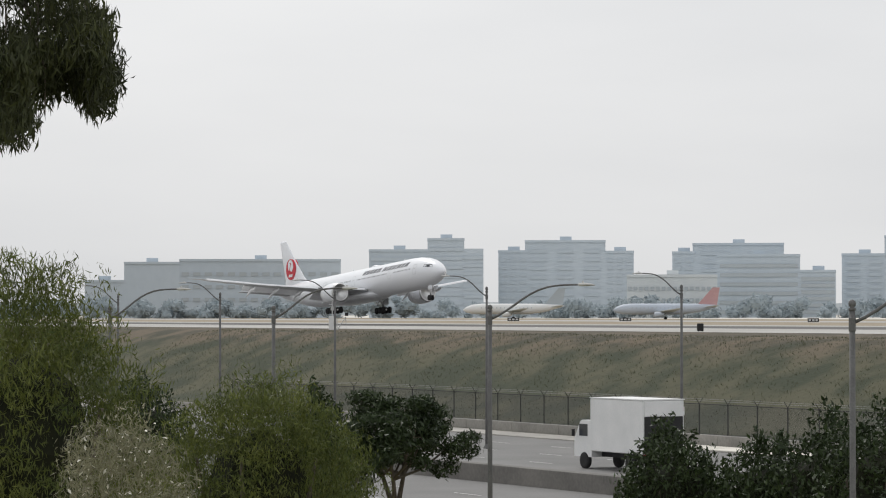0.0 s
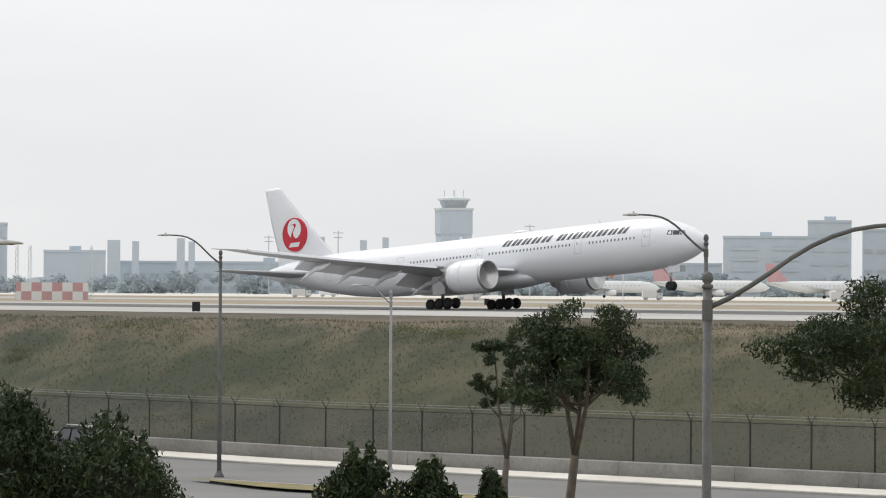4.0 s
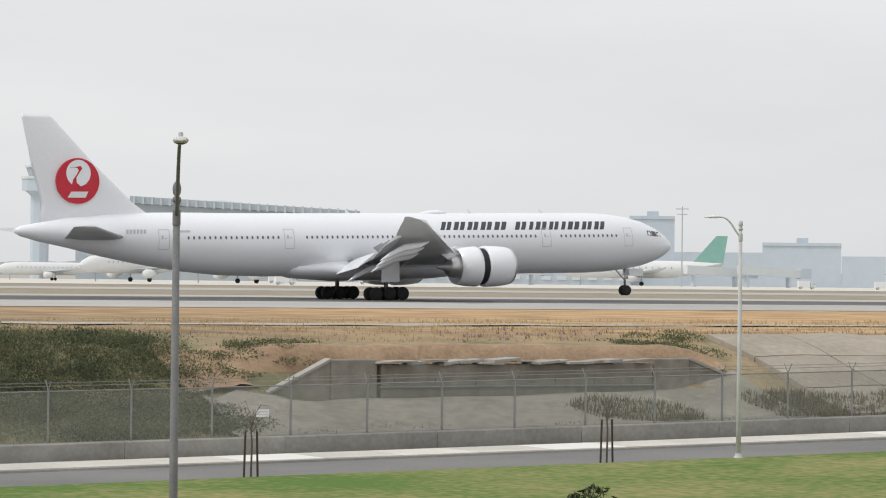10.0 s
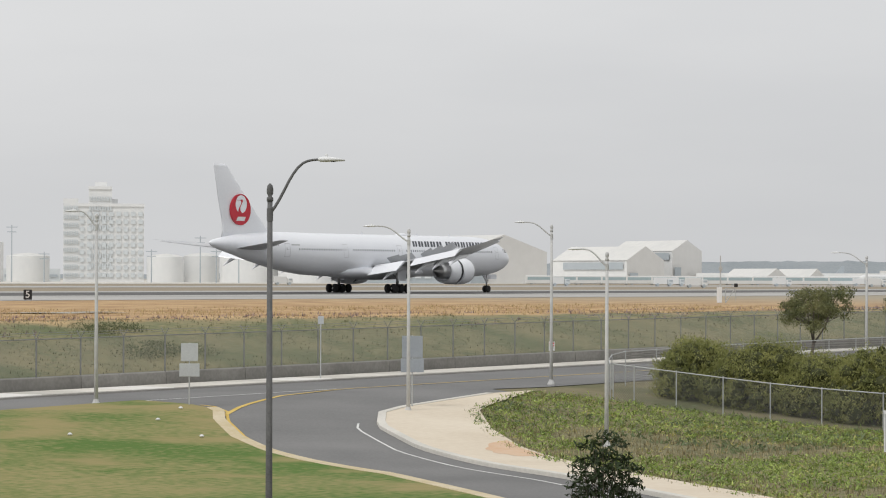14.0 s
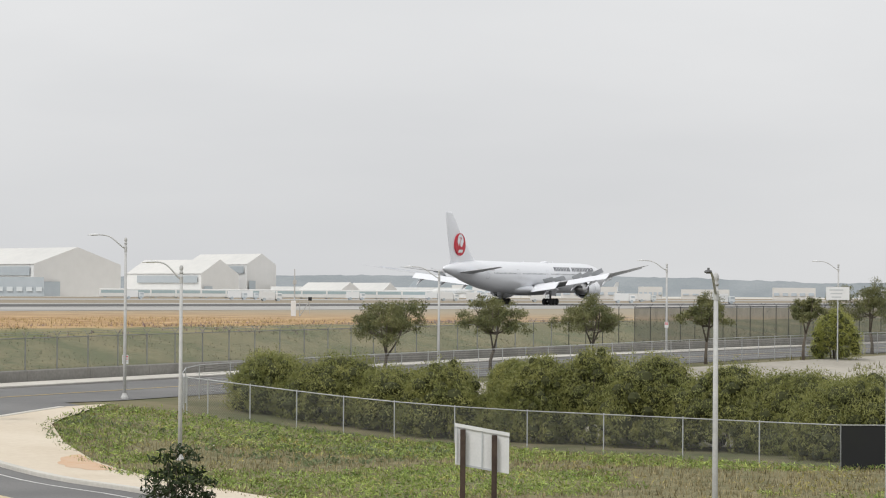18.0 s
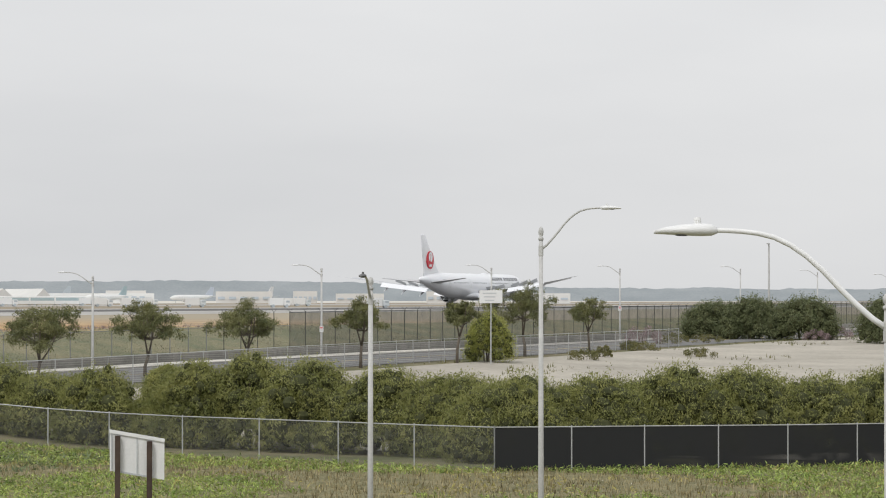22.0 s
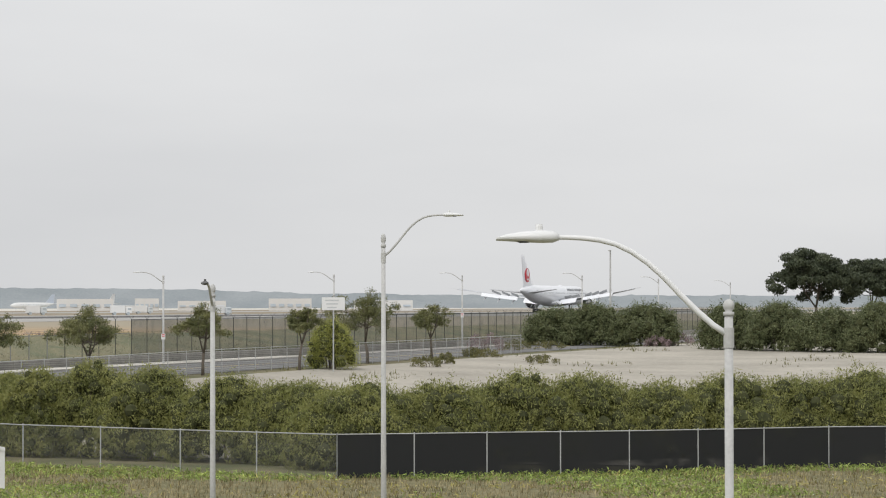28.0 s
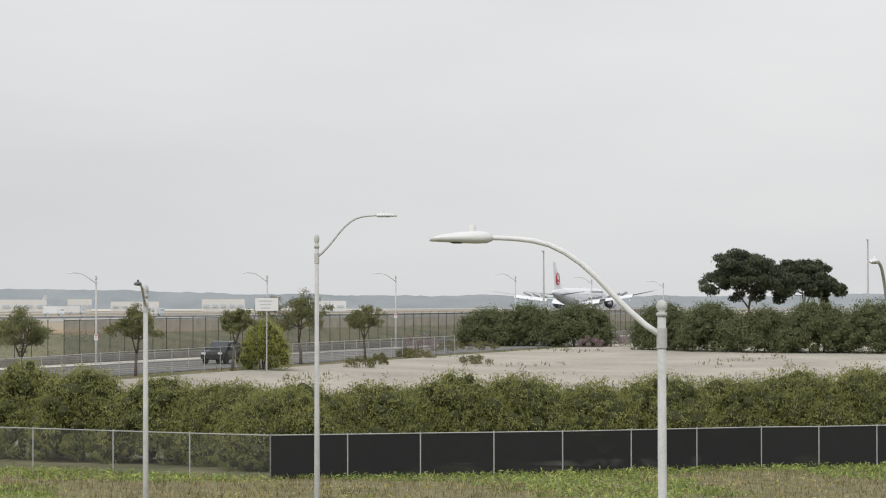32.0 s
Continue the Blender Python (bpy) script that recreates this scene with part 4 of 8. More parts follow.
            m.add([(p[0], s * p[1], p[2]) for p in [skin(x, z, 0.02) for x, z in q]], [(0, 1, 2, 3)])
            part("flight_deck_window", m, GLASSY, fus)
    part("roof_antenna_dome", Mesh().loft([[(x, w * math.cos(a), 8.72 + h * max(math.sin(a), -0.3)) for a in [2 * math.pi * k / 12 for k in range(12)]] for x, w, h in ((9.9, .05, .02), (9.5, .5, .2), (8.6, .7, .34), (7.6, .6, .26), (6.6, .1, .03))]), PLANE_WHITE, fus, smooth=True)
    for ax in (12.5, -1.5, 21.0):
        part("blade_antenna", Mesh().loft([[(ax + 0.25, 0.02, 8.7), (ax - 0.25, 0.02, 8.7), (ax - 0.25, -0.02, 8.7), (ax + 0.25, -0.02, 8.7)], [(ax - 0.1, 0.01, 9.1), (ax - 0.3, 0.01, 9.1), (ax - 0.3, -0.01, 9.1), (ax - 0.1, -0.01, 9.1)]]), PLANE_WHITE, fus)

    # aerofoil lofts
    def foil(le, chord, thick, n=12):
        pts = []
        for k in range(n):
            a = 2 * math.pi * k / n
            c = 0.5 * (1 + math.cos(a))
            t = thick * (math.sin(a)) * (0.35 + 0.65 * (1 - c) ** 0.0) * math.sqrt(max(c, 0.0) * 1.0 + 0.02) * (1 - 0.0 * c)
            pts.append((le[0] - chord * (1 - c), le[1], le[2] + t * chord * (1.0 if math.sin(a) > 0 else 0.7)))
        return pts

    for s, side in ((-1, "right"), (1, "left")):
        secs = []
        for y, xle, ch, z, th in ((2.6, 10.0, 12.8, 3.9, 0.075), (9.8, 5.0, 7.9, 4.7, 0.06), (20, -1.9, 4.6, 6.05, 0.05), (27.5, -6.9, 2.9, 7.2, 0.045), (30.5, -9.3, 1.7, 7.75, 0.04), (32.4, -11.4, 0.5, 8.0, 0.04)):
            secs.append(foil((xle, s * y, z), ch, th))
        wing = part("wing", Mesh().loft(secs if s < 0 else [list(reversed(q)) for q in secs]), PLANE_GREY, ob, smooth=True)
        # slat along the leading edge
        m = Mesh()
        rr = []
        for y, xle, z, c in ((11.2, 4.5, 4.6, 0.9), (20, -1.5, 5.8, 0.75), (29.5, -8.2, 7.4, 0.5)):
            rr.append([(xle + c * 0.25, s * y, z), (xle + 0.05, s * y, z + 0.28), (xle - c, s * y, z + 0.42), (xle - c * 0.8, s * y, z + 0.2)])
        part("slat", m.loft(rr), PLANE_WHITE, wing)
        rr = []
        for y, xle, z, c in ((3.4, 9.8, 3.95, 1.0), (8.6, 6.3, 4.4, 0.9)):
            rr.append([(xle + c * 0.25, s * y, z), (xle + 0.05, s * y, z + 0.28), (xle - c, s * y, z + 0.42), (xle - c * 0.8, s * y, z + 0.2)])
        part("slat", Mesh().loft(rr), PLANE_WHITE, wing)
        # flaps hung below the trailing edge
        for ya, yb, xa, xb, za, zb, c in ((3.2, 8.8, -2.5, -2.8, 3.8, 4.5, 2.4), (11.0, 22.0, -3.2, -7.3, 4.75, 6.2, 1.6)):
            rr = []
            for y, x, z in ((ya, xa, za), (yb, xb, zb)):
                rr.append([(x + 0.5, s * y, z + 0.05), (x, s * y, z + 0.28), (x - c * 0.8, s * y, z - c * 0.46), (x - c * 0.82, s * y, z - c * 0.5), (x - 0.1, s * y, z - 0.15)])
            part("flap", Mesh().loft(rr), PLANE_WHITE, wing)
        for y, x, z in ((6.2, -2.0, 3.45), (12.5, -2.6, 4.4), (16.8, -4.3, 4.95), (21.0, -6.0, 5.5)):
            rr = [[(x + dx, s * y + w * math.cos(a), z + dz + w * 1.3 * math.sin(a)) for a in [2 * math.pi * k / 8 for k in range(8)]] for dx, dz, w in ((2.6, 0.25, 0.05), (1.6, -0.05, 0.22), (0, -0.25, 0.26), (-1.6, -0.95, 0.18), (-2.6, -1.5, 0.04))]
            part("flap_fairing", Mesh().loft(rr), PLANE_WHITE, wing, smooth=True)
        # spoilers, each hinged on its front edge
        for y0, y1, x0, x1, z0, z1 in ((4.0, 6.4, 0.5, 0.0, 4.5, 4.72), (6.6, 9.2, 0.0, -0.6, 4.75, 5.0), (11.2, 13.6, -0.8, -1.9, 5.2, 5.5), (13.8, 16.4, -2.0, -3.2, 5.55, 5.9), (16.6, 19.4, -3.3, -4.6, 5.92, 6.3)):
            my, mx, mz = (y0 + y1) / 2, (x0 + x1) / 2, (z0 + z1) / 2
            m = Mesh()
            dx, dz, hy = (x0 - x1) / 2, (z1 - z0) / 2, (y1 - y0) / 2
            a, b = (dx, -s * hy * -1 if False else -hy * s, -dz), (-dx, hy * s, dz)
            c = 1.35
            m.add([a, b, (b[0] - c, b[1], b[2] - 0.02), (a[0] - c, a[1], a[2] - 0.02), (a[0], a[1], a[2] + 0.05), (b[0], b[1], b[2] + 0.05), (b[0] - c, b[1], b[2]), (a[0] - c, a[1], a[2])],
                  [(0, 1, 2, 3), (7, 6, 5, 4), (0, 4, 5, 1), (2, 6, 7, 3), (1, 5, 6, 2), (3, 7, 4, 0)])
            SPOILERS.append((part("spoiler", m, PLANE_GREY, wing, "hinged grey spoiler panel", at=(mx, s * my, mz + 0.04)), (mx, s * my, mz + 0.04)))
        # engine
        ey, ez, ex = s * 9.75, 3.3, 11.6
        nac = Mesh()
        prof = [(1.62, 0.0), (1.78, -0.12), (1.92, -0.6), (2.02, -1.6), (2.04, -2.9), (2.0, -3.05), (1.86, -3.05)]
        nac.lathe([(1.45, -1.2), (1.5, -0.4)] + prof, 32, (ex, ey, ez), "x")
        eng = part("engine_nacelle", nac, PLANE_WHITE, ob, smooth=True)
        part("inlet_lip", Mesh().lathe([(1.52, -0.3), (1.56, 0.02), (1.64, 0.06), (1.75, 0.0), (1.84, -0.2)], 32, (ex, ey, ez), "x"), METAL, eng, smooth=True)
        part("fan_disc", Mesh().lathe([(1.46, -1.1), (0.5, -1.0), (0.05, -0.3)], 24, (ex, ey, ez), "x"), DARK, eng, smooth=True)
        bl = Mesh()
        for k in range(22):
            a = 2 * math.pi * k / 22
            c, q = math.cos(a), math.sin(a)
            c2, q2 = math.cos(a + 0.16), math.sin(a + 0.16)
            bl.add([(ex - 0.95, ey + 0.45 * c, ez + 0.45 * q), (ex - 0.75, ey + 1.44 * c, ez + 1.44 * q), (ex - 0.98, ey + 1.44 * c2, ez + 1.44 * q2), (ex - 1.05, ey + 0.45 * c2, ez + 0.45 * q2)], [(0, 1, 2, 3)])
        part("fan_blades", bl, POLE_DARK, eng)
        part("cascade", Mesh().lathe([(1.8, 0.1), (1.82, -1.4)], 28, (ex - 3.1, ey, ez), "x"), DARK, eng, "dark thrust reverser cascade")
        slv = part("reverser_sleeve", Mesh().lathe([(1.86, 0.0), (2.0, 0.0), (2.0, -0.3), (1.93, -1.3), (1.75, -2.3), (1.7, -2.3), (1.72, -1.2)], 32, (0, 0, 0), "x"), PLANE_WHITE, eng, "sliding white reverser sleeve", smooth=True, at=(ex - 3.07, ey, ez))
        SLEEVES.append((slv, (ex - 3.07, ey, ez)))
        part("core_cowl", Mesh().lathe([(1.3, -3.2), (1.25, -5.6), (0.95, -6.8), (0.8, -7.0), (0.5, -7.0), (0.12, -8.2)], 24, (ex, ey, ez), "x"), METAL, eng, smooth=True)
        pyl = [[(ex - 1.8, ey + w, ez + 1.75), (ex - 6.8, ey + w, ez + 0.6), (ex - 8.0, ey + w, ez + 1.4), (ex - 6.0, ey + w, ez + 2.0)] for w in (-0.2, 0.2)]
        part("pylon", Mesh().loft(pyl), PLANE_WHITE, eng)
        # main gear
        gy = s * 5.49
        gear = part("main_gear_leg", Mesh().tube([(0, gy, 0.75), (0, gy, 4.2)], [0.2, 0.26], 12), METAL, ob, smooth=True)
        part("side_brace", Mesh().tube([(0, gy, 2.0), (0, gy - s * 2.4, 3.9)], 0.1, 8).tube([(0, gy, 1.9), (2.2, gy, 3.9)], 0.09, 8), METAL, gear)
        part("bogie_beam", Mesh().tube([(-1.5, gy, 0.68), (1.5, gy, 0.72)], 0.16, 10), METAL, gear)
        part("gear_door", Mesh().box((0.1, gy + s * 0.75, 2.9), (2.0, 0.07, 2.2)), PLANE_WHITE, gear)
        for ax in (-1.46, 0.0, 1.46):
            for dy in (-0.7, 0.7):
                wheel = part("wheel", Mesh().lathe([(0.36, -0.24), (0.58, -0.24), (0.66, -0.15), (0.67, 0.0), (0.66, 0.15), (0.58, 0.24), (0.36, 0.24)], 22, (0, 0, 0), "y"), TYRE, gear, "black tyre", smooth=True, at=(ax, gy + dy, 0.67))
                part("hub", Mesh().lathe([(0.34, -0.2), (0.3, -0.12), (0.1, -0.1), (0.1, 0.1), (0.3, 0.12), (0.34, 0.2)], 14, (0, 0, 0), "y"), METAL, wheel)
        # tailplane
        secs = []
        for y, xle, ch, z, th in ((0.8, -25.6, 6.6, 6.3, 0.09), (6, -29.4, 4.3, 6.85, 0.08), (10.75, -32.8, 2.3, 7.35, 0.07)):
            secs.append(foil((xle, s * y, z), ch, th))
        part("tailplane", Mesh().loft(secs if s < 0 else [list(reversed(q)) for q in secs]), PLANE_GREY, ob, smooth=True)
    # nose gear
    ng = part("nose_gear_leg", Mesh().tube([(31.2, 0, 0.5), (31.2, 0, 3.2)], [0.12, 0.16], 10), METAL, ob, smooth=True)
    part("drag_brace", Mesh().tube([(31.2, 0, 1.6), (29.6, 0, 3.2)], 0.07, 8), METAL, ng)
    part("nose_gear_door", Mesh().box((32.2, -0.62, 2.45), (1.7, 0.05, 0.75)), PLANE_WHITE, ng)
    part("nose_gear_door", Mesh().box((32.2, 0.62, 2.45), (1.7, 0.05, 0.75)), PLANE_WHITE, ng)
    part("taxi_light", Mesh().lathe([(0.14, -0.08), (0.16, 0.08)], 10, (31.45, 0, 1.9), "x"), METAL, ng)
    for dy in (-0.32, 0.32):
        wheel = part("wheel", Mesh().lathe([(0.3, -0.18), (0.48, -0.18), (0.54, -0.1), (0.54, 0.1), (0.48, 0.18), (0.3, 0.18)], 20, (0, 0, 0), "y"), TYRE, ng, "black tyre", smooth=True, at=(31.2, dy, 0.54))
        part("hub", Mesh().lathe([(0.28, -0.15), (0.2, -0.1), (0.2, 0.1), (0.28, 0.15)], 12, (0, 0, 0), "y"), METAL, wheel)
    # fin with dorsal fillet
    rr = []
    for z, xle, ch, th in ((7.7, -21.2, 13.3, 0.35), (8.8, -23.4, 10.9, 0.42), (9.7, -24.7, 9.5, 0.42), (13.5, -28.8, 6.4, 0.3), (17.9, -33.0, 3.1, 0.16), (18.25, -33.6, 2.5, 0.05)):
        ring = []
        for k in range(14):
            a = 2 * math.pi * k / 14
            c = 0.5 * (1 + math.cos(a))
            ring.append((xle - ch * (1 - c), th * math.sin(a) * math.sqrt(c + 0.02), z))
        rr.append(ring)
    fin = part("tail_fin", Mesh().loft(rr), PLANE_WHITE, ob, smooth=True)
    # round emblem on both sides: red disc, white inner field, red curved neck and a white bar
    for s in (-1, 1):
        cx, cz, r = -30.6, 11.85, 2.2
        yo = 0.47

        def disc(x, z, rx, rz, y, n=40, a0=0.0, a1=2 * math.pi):
            return [(x + rx * math.cos(a0 + (a1 - a0) * k / n), s * y, z + rz * math.sin(a0 + (a1 - a0) * k / n)) for k in range(n)]

        emb = part("tail_emblem", Mesh().loft([disc(cx, cz, r, r, yo - 0.3), disc(cx, cz, r, r, yo)]), RED, fin, "round red tail emblem")
        part("emblem_field", Mesh().loft([disc(cx + 0.05, cz + 0.75, 1.25, 1.28, yo - 0.1), disc(cx + 0.05, cz + 0.75, 1.25, 1.28, yo + 0.012)]), PLANE_WHITE, emb, "white field in the emblem")
        m = Mesh()
        neck = [(-0.95, 1.25), (-0.25, 1.32), (0.15, 1.35), (0.3, 1.1), (0.05, 0.7), (-0.3, 0.2), (-0.35, -0.3), (0.0, -0.75)]
        wid = [0.03, 0.06, 0.24, 0.26, 0.2, 0.24, 0.36, 0.5]
        ra, rb = [], []
        for (u, v), w in zip(neck, wid):
            ra.append((cx - 0.05 + u - w * 0.7, s * (yo + 0.024), cz + v - w * 0.4))
            rb.append((cx - 0.05 + u + w * 0.7, s * (yo + 0.024), cz + v + w * 0.4))
        m.loft([ra, rb], close=False)
        part("emblem_neck", m, RED, emb, "red curved stroke")
        part("emblem_bar", Mesh().add([(cx - 1.1, s * (yo + 0.024), cz - 1.6), (cx + 0.75, s * (yo + 0.024), cz - 1.6), (cx + 1.05, s * (yo + 0.024), cz - 1.02), (cx - 0.7, s * (yo + 0.024), cz - 1.02)], [(0, 1, 2, 3)]), SIGN_WHITE, emb, "white slanted bar")
    return ob


SLEEVES, SPOILERS = [], []
airliner = aircraft()

# ---- lamps, each by its bearing from the hill and its distance ----
ROAD_LAMPS = "grey steel street lamp with a short bowed arm"
HILL_LAMPS = "slender street lamp with a long bowed arm"


def lamp_at(az, r, pole_top, arm, rise, side, pole_mat=POLE_DARK, head_mat=POLE_GREY, r0=0.1, r1=0.065, size=0.62, label=ROAD_LAMPS, swing=0.0, drop=0.25, fs=1.0):
    """side: +1 for an arm to the right as seen from the hill, -1 to the left; swing turns it towards (+) or away (-)."""
    p = polar(az, r)
    z = ground_z(p.x, p.y)
    turn = -az if side > 0 else 180 - az
    return street_lamp((p.x, p.y, z), pole_top - z, arm, rise, turn + (-swing if side > 0 else swing), pole_mat, head_mat, r0, r1, label, True, size, drop, fs)


# the row near the hill, heads to the right
for az, r, arm in ((-68.15, 106, 2.1), (-65.1, 102, 2.1), (-61.04, 90, 2.4), (-54.28, 57, 2.4), (-38.37, 37, 2.5)):
    lamp_at(az, r, 7.05, arm + 0.25, 0.75, 1, POLE_DARK, POLE_GREY, 0.085 if r > 60 else 0.068, 0.06 if r > 60 else 0.055, label=HILL_LAMPS, fs=0.6)
# the row along the far side of the highway, heads to the left
for az, r, top in ((-68.0, 205, 7.9), (-66.1, 195, 8.0), (-63.95, 188, 8.1), (-61.1, 176, 8.2), (-57.45, 165, 8.2), (-51.7, 148, 8.2), (-47.5, 128, 8.3), (-38.4, 97, 8.5)):
    lamp_at(az, r, top, 2.2, 0.9, -1, POLE_DARK, POLE_GREY)
for az, r, top, side in ((-44.3, 131, 6.65, -1), (-31.5, 113, 6.9, 1), (-12.1, 97, 7.2, 1)):
    lamp_at(az, r, top, 1.3, 0.5, side, POLE_MID, POLE_GREY, 0.085, 0.055)
lamp_at(-6.0, 54.7, 8.5, 0.68, 0.75, -1, POLE_DARK, POLE_GREY, 0.07, 0.05, label="dark street lamp with a bowed arm")
lamp_at(13.0, 34, 6.73, 0.3, 1.25, 1, POLE_DIM, LAMP_WHITE, 0.115, 0.085, 0.84, "thick weathered concrete lamp post with ball finial and bowed arm", 25)
lamp_at(23.27, 50, 8.2, 2.2, 0.85, 1, POLE_DIM, POLE_GREY, 0.09, 0.055, 0.8, label="dark tapered street lamp", swing=88.8)
lamp_at(51.2, 58, 8.45, 0.97, 0.75, 1, POLE_DARK, LAMP_WHITE, 0.08, 0.05, label=HILL_LAMPS)
lamp_at(70.75, 75, 8.45, 1.52, 0.75, 1, POLE_GREY, LAMP_WHITE, 0.085, 0.05, label=HILL_LAMPS)
lamp_at(67.55, 80, 7.25, 1.3, 0.3, -1, POLE_GREY, POLE_DARK, 0.085, 0.06, swing=82)
lamp_at(77.22, 38, 6.88, 2.2, 0.95, -1, POLE_GREY, LAMP_WHITE, 0.06, 0.055, 0.95, "near pale street lamp with ball finial and long bowed arm", 0.0, 0.26, 0.6)
lamp_at(81.45, 60, 7.0, 1.5, 0.8, -1, POLE_GREY, LAMP_WHITE, 0.08, 0.06, swing=80)
for x, y, top, arm, side in ((58.6, 87.4, 8.75, 0.8, -1), (97.3, 87.7, 9.35, 0.9, -1), (105.1, 76.9, 8.75, 1.5, -1), (125.5, 83.1, 9.3, 1.4, -1), (101.2, 64.4, 7.7, 1.1, -1)):
    lamp_at(math.degrees(math.atan2(x, y)), math.hypot(x, y), top, arm, 0.4, side, POLE_GREY, LAMP_WHITE, 0.095, 0.06)
for az, top in ((62.36, 8.2), (66.63, 9.1), (69.82, 9.5), (72.23, 9.8), (74.48, 10.2), (75.91, 10.1), (77.25, 9.9)):
    lamp_at(az, 95 / math.cos(radians(az)), top, 1.9, 0.5, -1, POLE_GREY, LAMP_WHITE, 0.1, 0.07)
for az, r, top in ((75.01, 330, 12.9), (81.05, 330, 14.0)):
    p = polar(az, r)
    ob = thing("light_mast", on_ground(p.x, p.y), "tall thin grey light mast", "mast", "tall masts")
    part("pole", Mesh().tube([(0, 0, -0.5), (0, 0, top - ground_z(p.x, p.y))], [0.14, 0.08], 8), POLE_GREY, ob)
    part("crossarm", Mesh().box((-0.3, 0, top - ground_z(p.x, p.y)), (0.9, 0.12, 0.12)), POLE_GREY, ob)

# ---- the chain-link fence round the hedge, its dark-screened stretch, and the fence along the road ----


def wire_fence(name, pts, height, cover, label, post_mat=GALV, rail=True):
    ob = thing(name, on_ground(*pts[0]), label, "fence")
    o = Vector(on_ground(*pts[0]))
    loc = [Vector(on_ground(*p)) - o for p in pts]
    pm = data_of("post", Mesh().tube([(0, 0, -0.3), (0, 0, height + 0.06)], 0.028, 8), post_mat)
    for p in loc:
        part("post", pm, None, ob, at=p)
    for i in range(len(loc) - 1):
        a, b = loc[i], loc[i + 1]
        up = Vector((0, 0, height))
        part("mesh_panel", Mesh().add([a - Vector((0, 0, 0.1)), b - Vector((0, 0, 0.1)), b + up, a + up], [(0, 1, 2, 3)]), cover, ob)
        if rail:
            part("top_rail", Mesh().tube([a + up, b + up], 0.025, 6), post_mat, ob)
    return ob


def hedge_post(az):
    """The point of the hedge fence at a bearing from the hill."""
    y = 78.0
    while math.degrees(math.atan2(FENCE2_X(y), y)) < az:
        y -= 0.02
    return (FENCE2_X(y), y)


POSTS = [hedge_post(az) for az in (57.65, 58.04, 58.83, 59.7, 60.58, 61.53, 62.67, 64.03, 65.46, 66.94, 68.37, 69.87, 71.32, 72.68, 74.06, 75.35, 76.64, 77.86, 79.06, 80.13, 81.2, 82.3, 83.4)]
wire_fence("chain_link_fence", POSTS[:12], 1.8, WIRE_OPEN, "galvanised chain-link fence before a hedge")
wire_fence("screened_fence", POSTS[11:], 1.8, CLOTH_DARK, "chain-link fence backed with dark screen cloth")
wire_fence("roadside_fence", [(121.0, 76.8), (123.7, 78.6), (126.5, 80.2)] + [(129.5 + k * 3.2, 81.3 + min(k, 4) * 0.15) for k in range(46)], 1.7, WIRE_OPEN, "low galvanised chain-link fence along the highway")


# ---- signs ----
def sign(name, at, panels, post_h, label, post_mat=GALV, turn=0.0, posts=(0.0,), pr=0.03):
    ob = thing(name, pose(*at, 0, 0, turn), label, "sign")
    for px in posts:
        part("post", Mesh().tube([(px, 0.05, -0.3), (px, 0.05, post_h)], pr, 8), post_mat, ob)
    for x, z, w, h, m in panels:
        p = part("panel", Mesh().box((x, 0, z), (w, 0.03, h), chamfer=0.008), m, ob)
    return ob


sign("road_sign", on_ground(98.6, 83.6), [(0, 2.35, 0.72, 0.75, SIGN_BACK), (0, 1.6, 0.85, 0.55, SIGN_BACK)], 2.75, "pale metal back of a double road sign", turn=-45)
sign("road_sign", on_ground(106.67, 77.84), [(0, 2.75, 0.9, 0.95, SIGN_DIM), (0, 1.95, 1.0, 0.6, SIGN_DIM)], 3.25, "blue-grey metal back of a road sign", turn=-52)
sign("route_sign_post", on_ground(122.3, 95.0), [(0, 3.1, 0.3, 0.4, SIGN_BACK)], 3.3, "thin steel post with a small sign", turn=-50)
bsg = polar(63.19, 95)
ob = thing("billboard_sign", pose(*on_ground(bsg.x, bsg.y), 0, 0, -63.19), "white board sign on two brown wooden posts, seen from behind", "sign")


def slanted(x0, x1, z0, z1, y0, y1):
    """A panel whose edges run down to the right with the slope."""
    s = -0.175
    return Mesh().loft([[(x0, y0, z0 + s * x0), (x1, y0, z0 + s * x1), (x1, y1, z0 + s * x1), (x0, y1, z0 + s * x0)], [(x0, y0, z1 + s * x0), (x1, y0, z1 + s * x1), (x1, y1, z1 + s * x1), (x0, y1, z1 + s * x0)]])


part("panel", slanted(-0.84, 0.84, 1.32, 2.58, 0.0, 0.03), SIGN_WHITE, ob)
part("top_rail", slanted(-0.85, 0.85, 2.49, 2.6, -0.05, 0.0), LAMP_WHITE, ob)
part("bottom_rail", slanted(-0.5, 0.5, 1.31, 1.37, -0.04, 0.0), SIGN_BACK, ob)
for k in (-0.8, -0.02):
    part("panel_rib", slanted(k, k + 0.04, 1.37, 2.49, -0.035, 0.0), SIGN_BACK, ob)
for x in (-0.6, 0.38):
    part("post", Mesh().box((x, -0.13, 1.0 - 0.0875 * x), (0.17, 0.15, 2.9 - 0.175 * x), chamfer=0.012), POST_BROWN, ob)
gsg = polar(69.81, 225)
ob = sign("guide_sign", on_ground(gsg.x, gsg.y), [(0, 5.05, 1.7, 0.95, SIGN_WHITE)], 5.7, "white rectangular guide sign with unreadable rows", GALV, -70, (0.0,), 0.05)
for k in range(3):
    part("text_bar", Mesh().box((-0.1, -0.022, 5.3 - k * 0.26), (1.0 - 0.15 * k, 0.01, 0.09)), SIGN_BACK, ob)
